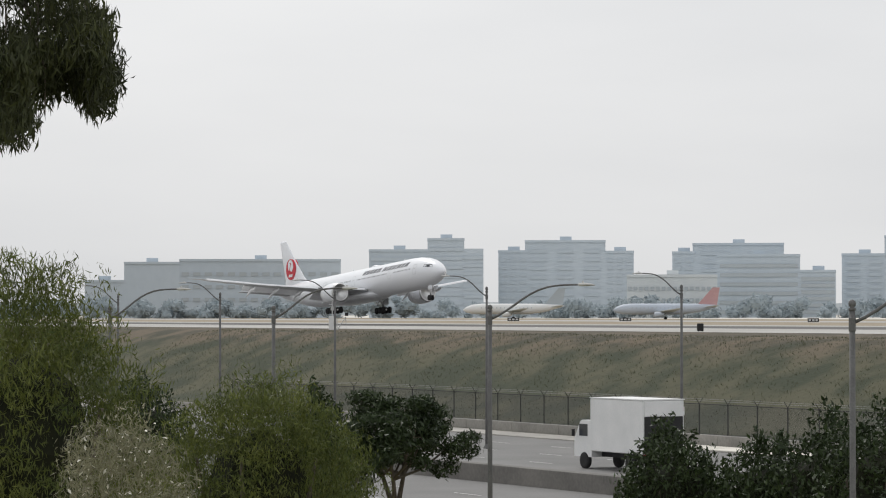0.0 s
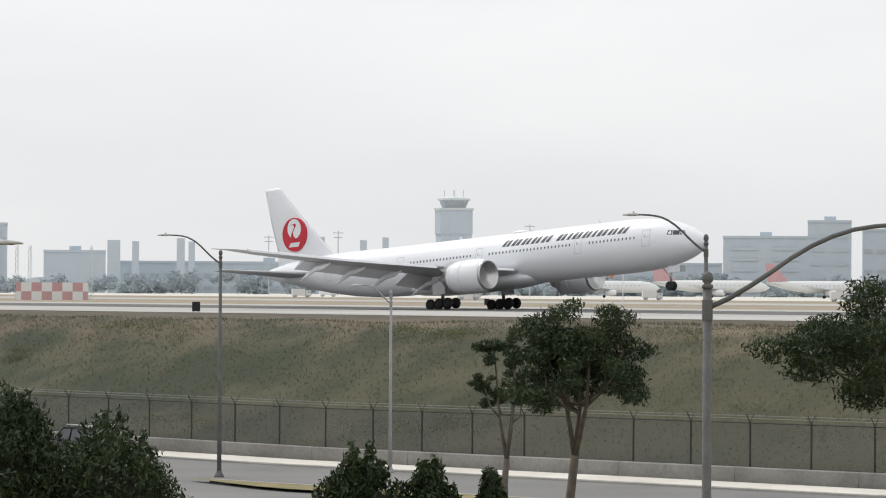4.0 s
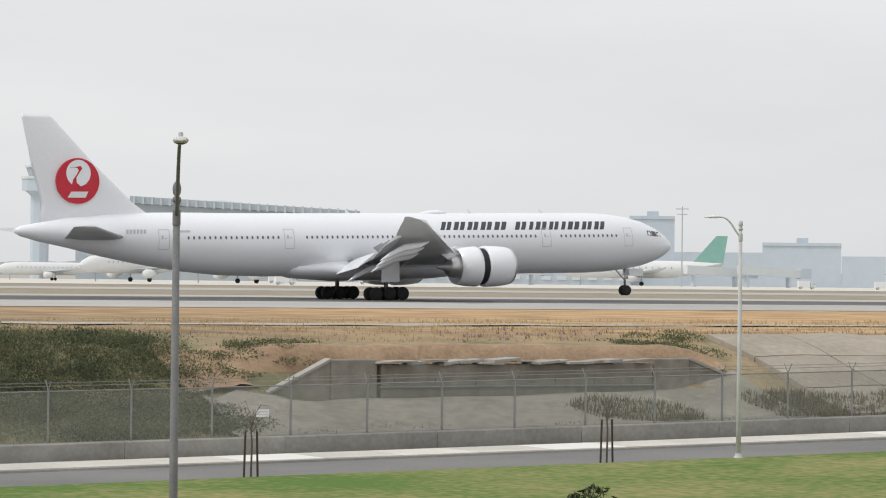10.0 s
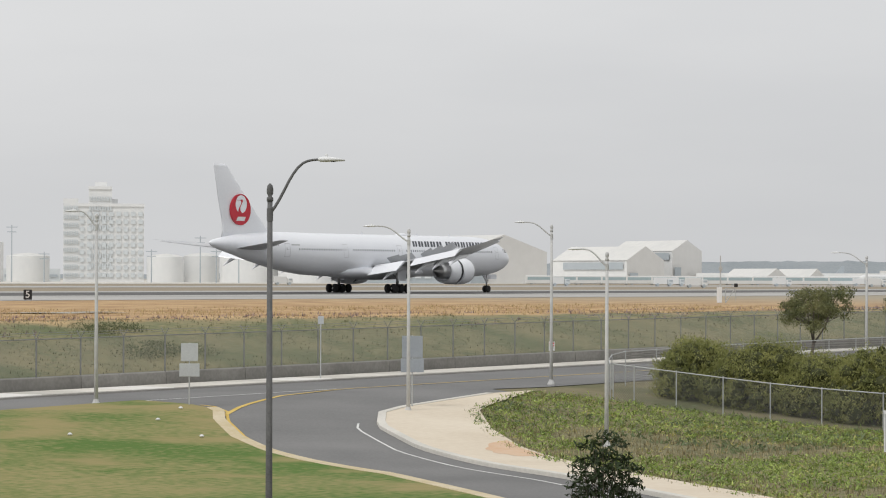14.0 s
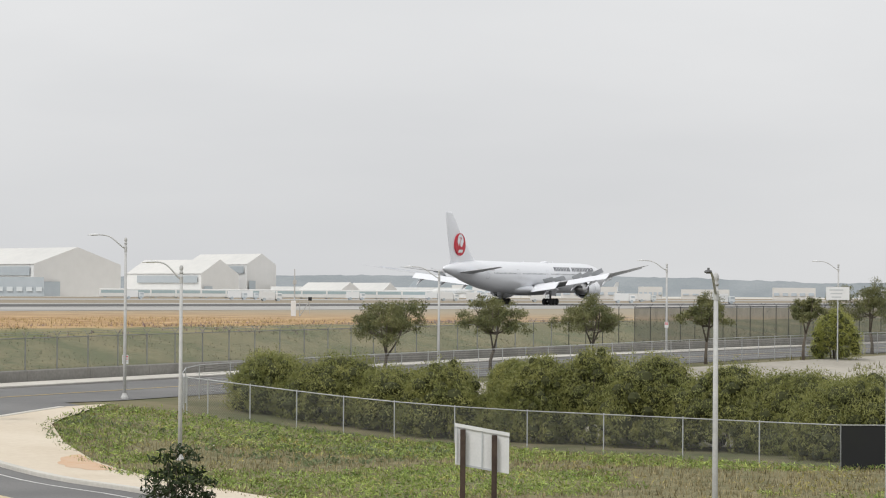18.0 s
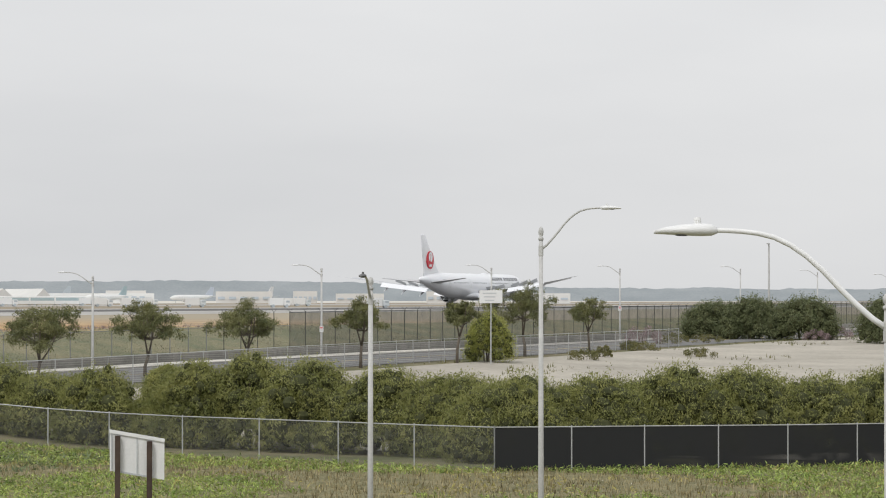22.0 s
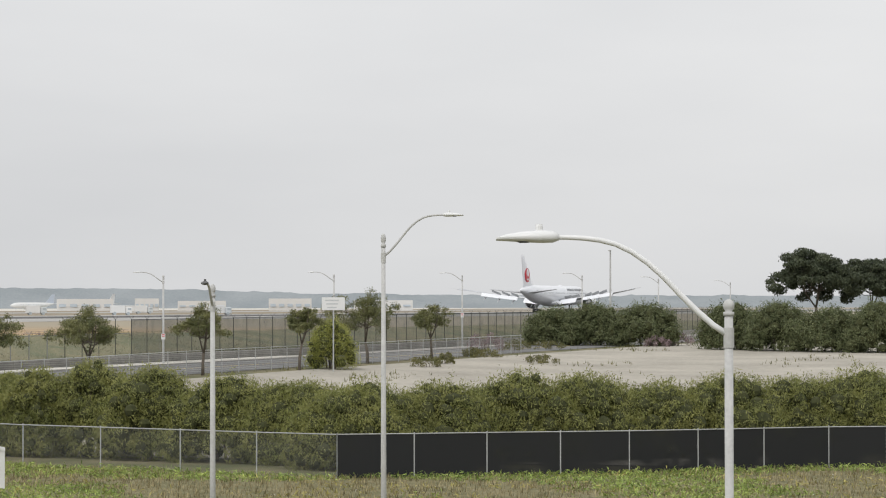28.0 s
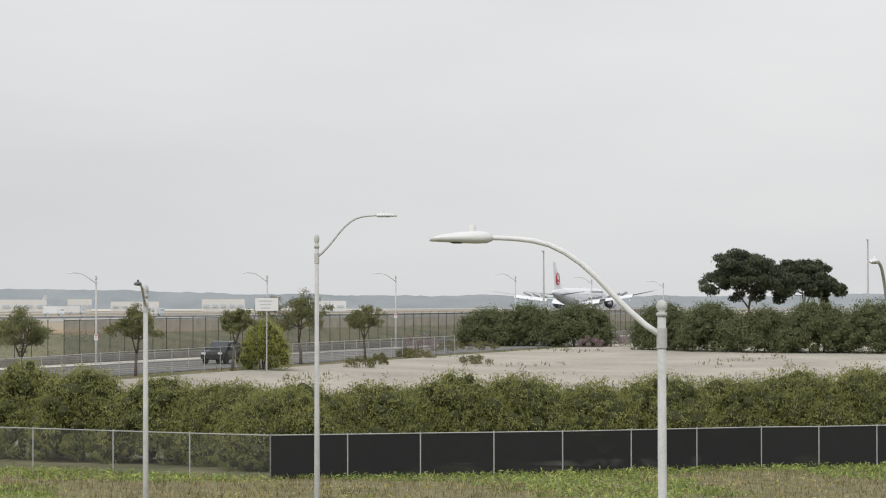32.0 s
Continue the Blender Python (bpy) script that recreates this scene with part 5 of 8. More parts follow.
for az, r, zz in ((56.5, 151.3, 3.6), (66.63, 239, 4.6), (72.23, 310, 6.0), (-57.45, 164, 1.75), (-51.7, 147, 1.9), (-6.15, 97, 3.1)):
    p = polar(az, r)
    q = thing("parking_sign", pose(p.x, p.y, ground_z(p.x, p.y), 0, 0, -az), "small white and red regulation sign on a post", "sign")
    part("post", Mesh().tube([(0, 0.1, -0.2), (0, 0.1, zz - ground_z(p.x, p.y) + 0.2)], 0.03, 6), GALV, q)
    part("plate", Mesh().box((0, 0, zz - ground_z(p.x, p.y)), (0.3, 0.02, 0.45), chamfer=0.005), SIGN_WHITE, q)
    part("red_band", Mesh().box((0, -0.014, zz - ground_z(p.x, p.y) + 0.14), (0.24, 0.01, 0.07)), RED, q)
    for k in range(2):
        part("text_bar", Mesh().box((0, -0.014, zz - ground_z(p.x, p.y) + 0.02 - 0.11 * k), (0.22, 0.008, 0.045)), SIGN_BACK if k else RED, q)
for x in (-62, -28.9, -5.3, 9.5, 45.5):
    q = thing("fence_notice", (x, FENCE_Y - 0.08, road_z(x) + 1.55), "small white notice on the fence", "sign")
    part("plate", Mesh().box((0, 0, 0), (0.5, 0.02, 0.26)), SIGN_WHITE, q)
    for k in range(2):
        part("text_bar", Mesh().box((0, -0.014, 0.05 - 0.1 * k), (0.4, 0.008, 0.04)), SIGN_BACK, q)


# ---- runway furniture ----
def letters(text, size, material, parent, at):
    cu = bpy.data.curves.new("numeral", "FONT")
    cu.body, cu.size, cu.align_x, cu.align_y = text, size, "CENTER", "CENTER"
    cu.extrude = 0.01
    tmp = bpy.data.objects.new("numeral", cu)
    me = bpy.data.meshes.new_from_object(tmp)
    bpy.data.objects.remove(tmp)
    me.materials.append(material)
    ob = new("numeral", me)
    ob.parent, ob.matrix_basis = parent, at
    return ob


for az, yy, txt in ((46.7, 200, "5"), (36.9, 345, "5"), (-57.1, 203, ""), (-47.95, 203, ""), (-42.5, 345, ""), (-17.0, 190, ""), (-10.4, 230, "")):
    p = Vector((yy * math.tan(radians(az)), yy, AIRFIELD))
    ob = thing("distance_marker", pose(p.x, p.y, p.z, 0, 0, -az), "black runway distance marker board", "sign", "runway markers")
    part("board", Mesh().box((0, 0, 0.62), (0.8, 0.45, 0.95), chamfer=0.03), BLACK, ob)
    part("foot", Mesh().box((-0.25, 0, 0.07), (0.08, 0.3, 0.16)), GALV, ob)
    part("foot", Mesh().box((0.25, 0, 0.07), (0.08, 0.3, 0.16)), GALV, ob)
    if txt:
        letters(txt, 0.95, SIGN_WHITE, ob, pose(0, -0.24, 0.62, 90, 0, 0))
for az, yy, w, m in ((0.0, 400, 3.9, RED), (10.5, 400, 4.6, BLACK), (-5.9, 420, 2.5, YELLOW_PAINT), (14.6, 560, 3.0, YELLOW_PAINT), (-53.5, 400, 3, BLACK), (-58.5, 400, 3, BLACK), (-60.6, 380, 3, BLACK), (-55.0, 390, 2.5, BLACK)):
    p = Vector((yy * math.tan(radians(az)), yy, AIRFIELD))
    ob = thing("taxiway_sign", pose(p.x, p.y, p.z, 0, 0, -az), "low dark taxiway guidance sign", "sign", "taxiway signs")
    part("panel", Mesh().box((0, 0, 0.75), (w, 0.25, 0.8), chamfer=0.02), m, ob)
    for k in (-0.4, 0, 0.4):
        part("leg", Mesh().box((k * w, 0, 0.2), (0.08, 0.1, 0.44)), GALV, ob)
    for k in range(3):
        part("text_bar", Mesh().box((-w * 0.3 + k * w * 0.3, -0.13, 0.75), (w * 0.2, 0.01, 0.4)), SIGN_BACK if m is BLACK else SIGN_WHITE, ob)
# equipment mast with a pale cabinet and frame
for az, yy, h in ((59.65, 150, 4.6), (-64.0, 140, 3.2)):
    p = Vector((yy * math.tan(radians(az)), yy, AIRFIELD))
    ob = thing("equipment_mast", pose(p.x, p.y, ground_z(p.x, p.y), 0, 0, -az), "white equipment cabinet with mast and steel frame", "mast")
    part("mast", Mesh().tube([(0, 0, 0), (0, 0, h)], [0.09, 0.04], 8), GALV, ob)
    part("mast_head", Mesh().box((0, 0, h * 0.72), (0.35, 0.2, 0.4)), GALV, ob)
    part("cabinet", Mesh().box((-0.1, 0, 0.75), (0.5, 0.5, 1.5), chamfer=0.03), SIGN_WHITE, ob)
    part("frame", Mesh().tube([(0.5, 0, 0), (1.4, 0, 1.4), (1.5, 0, 0), (1.4, 0, 1.4), (0.5, 0, 1.4), (0.5, 0, 0)], 0.05, 5), GALV, ob)
    part("box", Mesh().box((1.5, 0, 1.7), (0.35, 0.3, 0.35)), BLACK, ob)
# red and white blocks of the localiser, masts beside
for k in range(7):
    az = -51.2 + k * 0.19
    p = polar(az, 600)
    ob = thing("marker_block", pose(p.x, p.y, AIRFIELD - 0.1, 0, 0, -az), "red and white chequered equipment hut", "hut", "chequered huts")
    for i in range(2):
        for j in range(2):
            part("panel", Mesh().box((-0.5 + i, 0, 0.9 + 1.75 * j), (1.0, 2, 1.75)), FAR_RED if (i + j + k) % 2 else FAR_C, ob)
for az in (-51.27, -51.03, -49.9):
    p = polar(az, 610)
    ob = thing("lattice_mast", (p.x, p.y, AIRFIELD), "red and white lattice mast", "mast", "lattice masts")
    for dx, dy in ((-0.4, -0.4), (0.4, -0.4), (0, 0.4)):
        part("leg", Mesh().tube([(dx, dy, 0), (dx * 0.6, dy * 0.6, 10.8)], 0.06, 4), FAR_B, ob)
    for k in range(8):
        part("brace", Mesh().tube([(-0.4, -0.4, 1.3 * k), (0.4, -0.4, 1.3 * k + 1.3)], 0.05, 4), FAR_B, ob)
# slanted red and white barriers and the row of freight containers beyond the taxiway
for k in range(8):
    az = 11.75 + k * 0.44
    p = polar(az, 560)
    ob = thing("blast_barrier", pose(p.x, p.y, AIRFIELD, 0, 0, -az), "slanted red and white barrier panel", "barrier", "striped barriers")
    for j, m in enumerate((FAR_RED, FAR_C)):
        x0 = -1.3 + j * 1.8
        part("panel", Mesh().loft([[(x0, 0, 0.1), (x0 + 1.6, 0, 0.1), (x0 + 1.6, 0.2, 0.1), (x0, 0.2, 0.1)], [(x0 - 0.3, 0, 1.9), (x0 + 1.3, 0, 1.9), (x0 + 1.3, 0.2, 1.9), (x0 - 0.3, 0.2, 1.9)]]), m, ob)
rc = random.Random(4)
for k in range(44):
    az = 8.6 + k * 0.075 if k < 34 else 11.9 + (k - 34) * 0.3
    p = polar(az, 700 + rc.uniform(-8, 8))
    ob = thing("freight_container", pose(p.x, p.y, AIRFIELD + 0.06, 0, 0, -az + rc.uniform(-6, 6)), "white freight container on a dolly", "container", "freight containers")
    part("body", Mesh().loft([[(-0.78, -0.75, 0.4), (0.78, -0.75, 0.4), (0.78, 0.75, 0.4), (-0.78, 0.75, 0.4)], [(-0.95, -0.75, 0.8), (0.95, -0.75, 0.8), (0.95, 0.75, 0.8), (-0.95, 0.75, 0.8)], [(-0.95, -0.75, 2.0), (0.95, -0.75, 2.0), (0.95, 0.75, 2.0), (-0.95, 0.75, 2.0)]]), FAR_C if k % 4 else FAR_B, ob)
    part("dolly", Mesh().box((0, 0, 0.3), (2.0, 1.5, 0.15)), FAR_D, ob)
    if k % 3 == 0:
        part("stripe", Mesh().box((0, -0.76, 1.4), (1.6, 0.02, 0.3)), RED, ob)

# ---- road vehicles ----


def wheel_set(ob, xs, w, r=0.36):
    for x in xs:
        for s in (-1, 1):
            wh = part("wheel", Mesh().lathe([(r * 0.6, -0.12), (r * 0.95, -0.12), (r, -0.06), (r, 0.06), (r * 0.95, 0.12), (r * 0.6, 0.12)], 16, (0, 0, 0), "y"), TYRE, ob, "black tyre", smooth=True, at=(x, s * w, r))
            part("rim", Mesh().lathe([(r * 0.58, -0.1), (r * 0.2, -0.07), (r * 0.2, 0.07), (r * 0.58, 0.1)], 12, (0, 0, 0), "y"), METAL, wh)


def box_truck():
    ob = thing("box_truck", (-136, 84, road_z(-136)), "white box truck with a dark rear opening, driving", "truck")
    part("cargo_box", Mesh().box((-1.0, 0, 2.25), (5.0, 2.4, 2.65), chamfer=0.04), SIGN_WHITE, ob)
    part("rear_door_panel", Mesh().box((-3.52, 0, 3.15), (0.05, 2.2, 0.7)), SIGN_WHITE, ob)
    part("rear_opening", Mesh().box((-3.52, 0, 1.9), (0.06, 2.2, 1.75)), BLACK, ob, "dark open rear door")
    part("roof_edge", Mesh().box((-1.0, 0, 3.6), (5.05, 2.45, 0.05)), SIGN_WHITE, ob)
    cab = [[(x0, -1.05, z), (x1, -1.05, z), (x1, 1.05, z), (x0, 1.05, z)] for z, x0, x1 in ((0.6, 1.6, 3.3), (1.5, 1.6, 3.3), (1.6, 1.6, 3.25), (2.35, 1.6, 2.75), (2.45, 1.65, 2.6))]
    c = part("cab", Mesh().loft(cab), SIGN_WHITE, ob)
    part("windscreen", Mesh().add([(3.27, -0.95, 1.62), (3.27, 0.95, 1.62), (2.82, 0.95, 2.3), (2.82, -0.95, 2.3)], [(0, 1, 2, 3)]), GLASSY, c)
    for s in (-1, 1):
        part("side_window", Mesh().box((2.4, s * 1.06, 1.95), (0.8, 0.02, 0.6)), GLASSY, c)
        part("mirror", Mesh().box((3.0, s * 1.3, 1.8), (0.08, 0.15, 0.35)), BLACK, c)
        part("tail_light", Mesh().box((-3.53, s * 1.05, 0.85), (0.05, 0.18, 0.12)), RED, ob)
    part("chassis", Mesh().box((-0.2, 0, 0.75), (6.6, 0.9, 0.25)), BLACK, ob)
    part("rear_bumper", Mesh().box((-3.5, 0, 0.55), (0.15, 2.2, 0.15)), BLACK, ob)
    part("side_skirt", Mesh().box((-0.4, -1.15, 0.85), (2.8, 0.04, 0.35)), SIGN_WHITE, ob)
    wheel_set(ob, (2.3, -2.1), 0.98, 0.42)
    return ob


def car(paint, label, at):
    ob = thing("suv", at, label, "car")
    prof = [(-2.3, 0.45), (-2.35, 0.9), (-2.2, 1.05), (-1.75, 1.68), (-0.9, 1.76), (0.3, 1.72), (1.05, 1.15), (2.15, 1.0), (2.35, 0.75), (2.35, 0.42)]
    rings = []
    for y, k in ((-0.92, 0.0), (-0.94, 0.3), (-0.8, 1.0), (0.8, 1.0), (0.94, 0.3), (0.92, 0.0)):
        rings.append([(x, y if z < 1.1 else y * (0.86 if abs(y) > 0.85 else 1), 0.3 + (z - 0.3) * (0.985 if k < 1 else 1)) for x, z in prof])
    b = part("body", Mesh().loft(rings), paint, ob)
    for s in (-1, 1):
        for x0, x1, x2, x3 in ((0.8, -0.25, -0.25, 0.25), (-0.35, -1.25, -1.25, -0.35), (-1.35, -2.0, -1.72, -1.35)):
            part("side_window", Mesh().add([(x0, s * 0.955, 1.12), (x1, s * 0.955, 1.12), (x2, s * 0.83, 1.6), (x3, s * 0.83, 1.6)], [(0, 1, 2, 3)]), GLASSY, b)
        part("headlight", Mesh().box((2.3, s * 0.7, 0.85), (0.12, 0.35, 0.15)), SIGN_WHITE, b)
        part("tail_light", Mesh().box((-2.32, s * 0.75, 0.98), (0.1, 0.25, 0.18)), RED, b)
        part("mirror", Mesh().box((0.75, s * 1.05, 1.15), (0.15, 0.2, 0.14)), paint, b)
        part("roof_rail", Mesh().tube([(-1.6, s * 0.68, 1.79), (0.2, s * 0.68, 1.8)], 0.02, 5), METAL, b)
    part("windscreen", Mesh().add([(1.0, -0.75, 1.22), (1.0, 0.75, 1.22), (0.42, 0.7, 1.68), (0.42, -0.7, 1.68)], [(0, 1, 2, 3)]), GLASSY, b)
    part("rear_window", Mesh().add([(-2.2, -0.7, 1.15), (-2.2, 0.7, 1.15), (-1.84, 0.65, 1.62), (-1.84, -0.65, 1.62)], [(3, 2, 1, 0)]), GLASSY, b)
    for s in (-1, 1):
        for x in (1.45, -1.45):
            part("wheel_arch", Mesh().lathe([(0.46, -0.02), (0.46, 0.02)], 16, (x, s * 0.945, 0.42), "y"), BLACK, b)
    part("sill", Mesh().box((0, 0, 0.4), (3.2, 1.9, 0.16)), BLACK, b)
    wheel_set(ob, (1.45, -1.45), 0.84, 0.37)
    return ob


CAR_GREY = mat("car_paint_dark", (0.016, 0.018, 0.018), (0.024, 0.026, 0.026), rough=0.35, scale=1, spec=0.4, coat=0.15)
truck = box_truck()
suv = car(CAR_GREY, "dark grey sport utility car, driving", (-86, 88, 0))
late_suv = car(CAR_GREY, "dark sport utility car driving on the far road", (230, 86, 0))

# ---- far buildings, on the far side of the airfield, haze in their colours ----


def far_block(m, az0, az1, top, r, base=3.5, depth=40.0):
    """A block that spans two bearings at a distance."""
    a, b = polar(az0, r), polar(az1, r)
    c = (a + b) / 2
    d = c.normalized() * depth
    w = (b - a)
    pts = [a, b, b + d, a + d]
    return m.loft([[(p.x, p.y, base) for p in pts], [(p.x, p.y, top) for p in pts]])


def office(blocks, r, material, label, rows=0, band=None, cols=0):
    """Blocks at one distance, each a wall with its windows in rows."""
    ob = thing("office_building", polar((blocks[0][0] + blocks[0][1]) / 2, r), label, "building")
    o = ob.matrix_basis.inverted()
    for az0, az1, top in blocks:
        m = far_block(Mesh(), az0, az1, top, r)
        m.v = [tuple(o @ Vector(p)) for p in m.v]
        wall = part("wall", m, material, ob)
        a, b = polar(az0, r - 0.4), polar(az1, r - 0.4)
        wd = (b - a).length / max(cols, 1) * (0.62 if cols > 1 else 0.94)
        hgt = min(1.7, (top - 8) / max(rows, 1) * 0.55)
        pane = data_of("window", Mesh().box((0, 0, 0), (wd, 0.2, hgt)), band or FAR_D) if rows and cols else None
        yaw = -(az0 + az1) / 2
        for k in range(rows):
            for c in range(cols):
                p = a.lerp(b, (c + 0.5) / cols)
                part("window", pane, None, wall, at=o @ pose(p.x, p.y, 6.5 + (top - 8) * k / rows + hgt / 2, 0, 0, yaw))
        if top > 20 and az1 - az0 > 0.4:
            rf = far_block(Mesh(), az0 - 0.005, az1 + 0.005, top + 0.5, r - 0.5, top - 0.7)
            rf.v = [tuple(o @ Vector(p)) for p in rf.v]
            part("parapet", rf, material, wall)
            c = (az0 + az1) / 2
            rf = far_block(Mesh(), c - 0.1, c + 0.12, top + 2.6, r + 12, top - 0.2, 8)
            rf.v = [tuple(o @ Vector(p)) for p in rf.v]
            part("plant_room", rf, material, wall)
    return ob


HZ = "grey office block in haze beyond the airfield"
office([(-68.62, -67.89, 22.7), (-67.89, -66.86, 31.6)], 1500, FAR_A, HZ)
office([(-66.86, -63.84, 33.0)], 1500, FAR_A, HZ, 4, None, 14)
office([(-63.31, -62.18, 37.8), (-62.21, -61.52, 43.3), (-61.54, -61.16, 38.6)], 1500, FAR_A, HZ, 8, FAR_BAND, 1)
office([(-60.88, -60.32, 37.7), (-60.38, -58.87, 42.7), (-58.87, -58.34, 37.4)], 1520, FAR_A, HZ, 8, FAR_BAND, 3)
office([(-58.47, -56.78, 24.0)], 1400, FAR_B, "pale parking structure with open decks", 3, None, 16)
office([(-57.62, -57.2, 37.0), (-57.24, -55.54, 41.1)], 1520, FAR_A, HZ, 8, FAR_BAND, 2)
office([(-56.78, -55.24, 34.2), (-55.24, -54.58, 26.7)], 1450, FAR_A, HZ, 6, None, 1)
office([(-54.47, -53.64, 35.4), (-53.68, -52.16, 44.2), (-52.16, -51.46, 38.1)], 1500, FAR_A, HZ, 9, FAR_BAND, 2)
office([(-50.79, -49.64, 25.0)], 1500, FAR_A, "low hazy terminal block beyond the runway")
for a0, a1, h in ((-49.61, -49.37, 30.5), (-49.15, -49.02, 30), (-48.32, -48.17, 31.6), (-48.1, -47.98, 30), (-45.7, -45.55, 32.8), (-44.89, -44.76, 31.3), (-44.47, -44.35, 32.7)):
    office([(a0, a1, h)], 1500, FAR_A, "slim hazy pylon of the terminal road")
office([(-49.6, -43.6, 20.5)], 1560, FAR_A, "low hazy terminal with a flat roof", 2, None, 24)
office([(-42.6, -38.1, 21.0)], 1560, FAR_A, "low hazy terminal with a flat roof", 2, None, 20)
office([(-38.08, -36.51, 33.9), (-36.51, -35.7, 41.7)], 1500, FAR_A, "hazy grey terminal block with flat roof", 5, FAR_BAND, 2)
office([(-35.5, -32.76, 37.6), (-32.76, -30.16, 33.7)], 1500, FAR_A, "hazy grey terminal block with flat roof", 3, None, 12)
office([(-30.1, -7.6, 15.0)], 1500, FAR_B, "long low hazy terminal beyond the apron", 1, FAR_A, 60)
teal = office([(-7.51, -6.07, 33.7), (-6.07, -4.84, 33.3)], 1200, FAR_B, "teal-grey maintenance hangar with wide doors")
for a0, a1, za, zb, m in ((-5.85, -4.95, 4.5, 23.0, FAR_D), (-7.5, -6.9, 6.0, 32.0, FAR_A), (-6.6, -6.2, 26.0, 28.5, FAR_D)):
    blk = far_block(Mesh(), a0, a1, zb, 1199.3, za, 0.5)
    blk.v = [tuple(teal.matrix_basis.inverted() @ Vector(p)) for p in blk.v]
    part("door", blk, m, teal)
hall = office([(-4.84, -3.22, 30.5), (-3.22, -2.3, 33.9), (-2.3, -1.1, 31.5), (-1.1, 0.33, 33.2), (0.33, 1.15, 31.2)], 1150, FAR_B, "pale terminal with tall hangar openings")
for a0, a1, za, zb, m in ((-2.2, -1.2, 8.0, 22.8, FAR_D), (-3.1, -2.45, 22.5, 24.5, FAR_D), (-2.25, -1.15, 27.5, 31.0, FAR_A), (-0.9, -0.2, 24.5, 26.5, FAR_D), (-4.6, -3.5, 8.0, 20.0, FAR_A), (-0.95, 0.2, 5.0, 13.0, FAR_A), (0.45, 1.05, 9.0, 19.0, FAR_D)):
    blk = far_block(Mesh(), a0, a1, zb, 1149.3, za, 0.5)
    blk.v = [tuple(hall.matrix_basis.inverted() @ Vector(p)) for p in blk.v]
    part("opening", blk, m, hall)
office([(-8.9, -7.52, 20.5)], 1180, FAR_B2, "low pale arched shed beside the hangar", 1, FAR_A, 6)
for a0, a1, h in ((62.6, 63.35, 10.8), (64.65, 65.7, 10.4), (66.1, 66.55, 10.6), (66.9, 67.8, 9.4), (68.6, 69.4, 10.5), (70.2, 71.3, 9.6)):
    office([(a0, a1, h)], 1500, FAR_B2, "low cream freight shed far off", 1, FAR_A, 5)
office([(5.84, 6.6, 27.1)], 1000, FAR_B, "pale plain hangar wall beside the apron")
office([(12.3, 20.0, 12.0)], 1300, FAR_B, "long low pale cargo building by the apron", 1, None, 24)
shed = office([(7.1, 12.2, 13.8)], 900, FAR_B2, "long cargo shed with dark loading bays")
for a0, a1, za, zb, m in [(7.5 + 0.66 * k, 7.95 + 0.66 * k, 5.0, 9.6, FAR_D) for k in range(7)] + [(11.95, 12.2, 4.6, 10.5, FAR_RED), (7.1, 12.2, 12.6, 13.9, FAR_A)]:
    blk = far_block(Mesh(), a0, a1, zb, 899.2, za, 0.5)
    blk.v = [tuple(shed.matrix_basis.inverted() @ Vector(p)) for p in blk.v]
    part("loading_bay" if m is FAR_D else "wall_panel", blk, m, shed)
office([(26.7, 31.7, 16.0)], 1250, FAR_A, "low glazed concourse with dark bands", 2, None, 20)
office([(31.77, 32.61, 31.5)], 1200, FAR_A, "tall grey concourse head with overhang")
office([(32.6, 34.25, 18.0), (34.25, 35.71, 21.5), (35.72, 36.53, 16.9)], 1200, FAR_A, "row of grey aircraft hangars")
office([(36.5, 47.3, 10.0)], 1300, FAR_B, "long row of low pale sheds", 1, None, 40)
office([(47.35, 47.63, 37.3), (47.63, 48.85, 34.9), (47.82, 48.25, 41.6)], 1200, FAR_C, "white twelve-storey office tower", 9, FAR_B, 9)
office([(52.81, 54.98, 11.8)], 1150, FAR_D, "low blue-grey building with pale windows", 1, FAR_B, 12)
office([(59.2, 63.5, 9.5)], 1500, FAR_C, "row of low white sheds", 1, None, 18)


def tank(az0, az1, top, r):
    c = polar((az0 + az1) / 2, r)
    rad = r * math.sin(radians(az1 - az0)) / 2
    ob = thing("storage_tank", (c.x, c.y, 3.5), "white round fuel storage tank", "tank", "fuel tanks")
    h = top - 3.5
    part("shell", Mesh().lathe([(rad, 0), (rad, h), (rad * 0.99, h + 0.15)], 48), FAR_C, ob)
    part("roof", Mesh().lathe([(rad * 0.99, h + 0.1), (rad * 0.6, h + 0.9), (0.2, h + 1.4)], 36), FAR_ROOF, ob)
    return ob


for a0, a1, h, r in ((38.9, 39.9, 13.0, 1300), (40.0, 40.8, 14.5, 1280), (40.81, 41.73, 16.8, 1250), (41.8, 42.9, 15.0, 1300), (43.39, 44.31, 20.1, 1200), (44.31, 45.22, 21.0, 1230), (45.23, 46.25, 20.1, 1200), (46.3, 47.1, 15, 1250),
                     (48.9, 49.6, 14.5, 1200), (49.6, 50.26, 15.1, 1220), (50.27, 51.37, 22.0, 1200), (51.35, 52.57, 21.7, 1190), (52.55, 53.62, 21.2, 1210)):
    tank(a0, a1, h, r)


def local(ob, m):
    o = ob.matrix_basis.inverted()
    m.v = [tuple(o @ Vector(p)) for p in m.v]
    return m


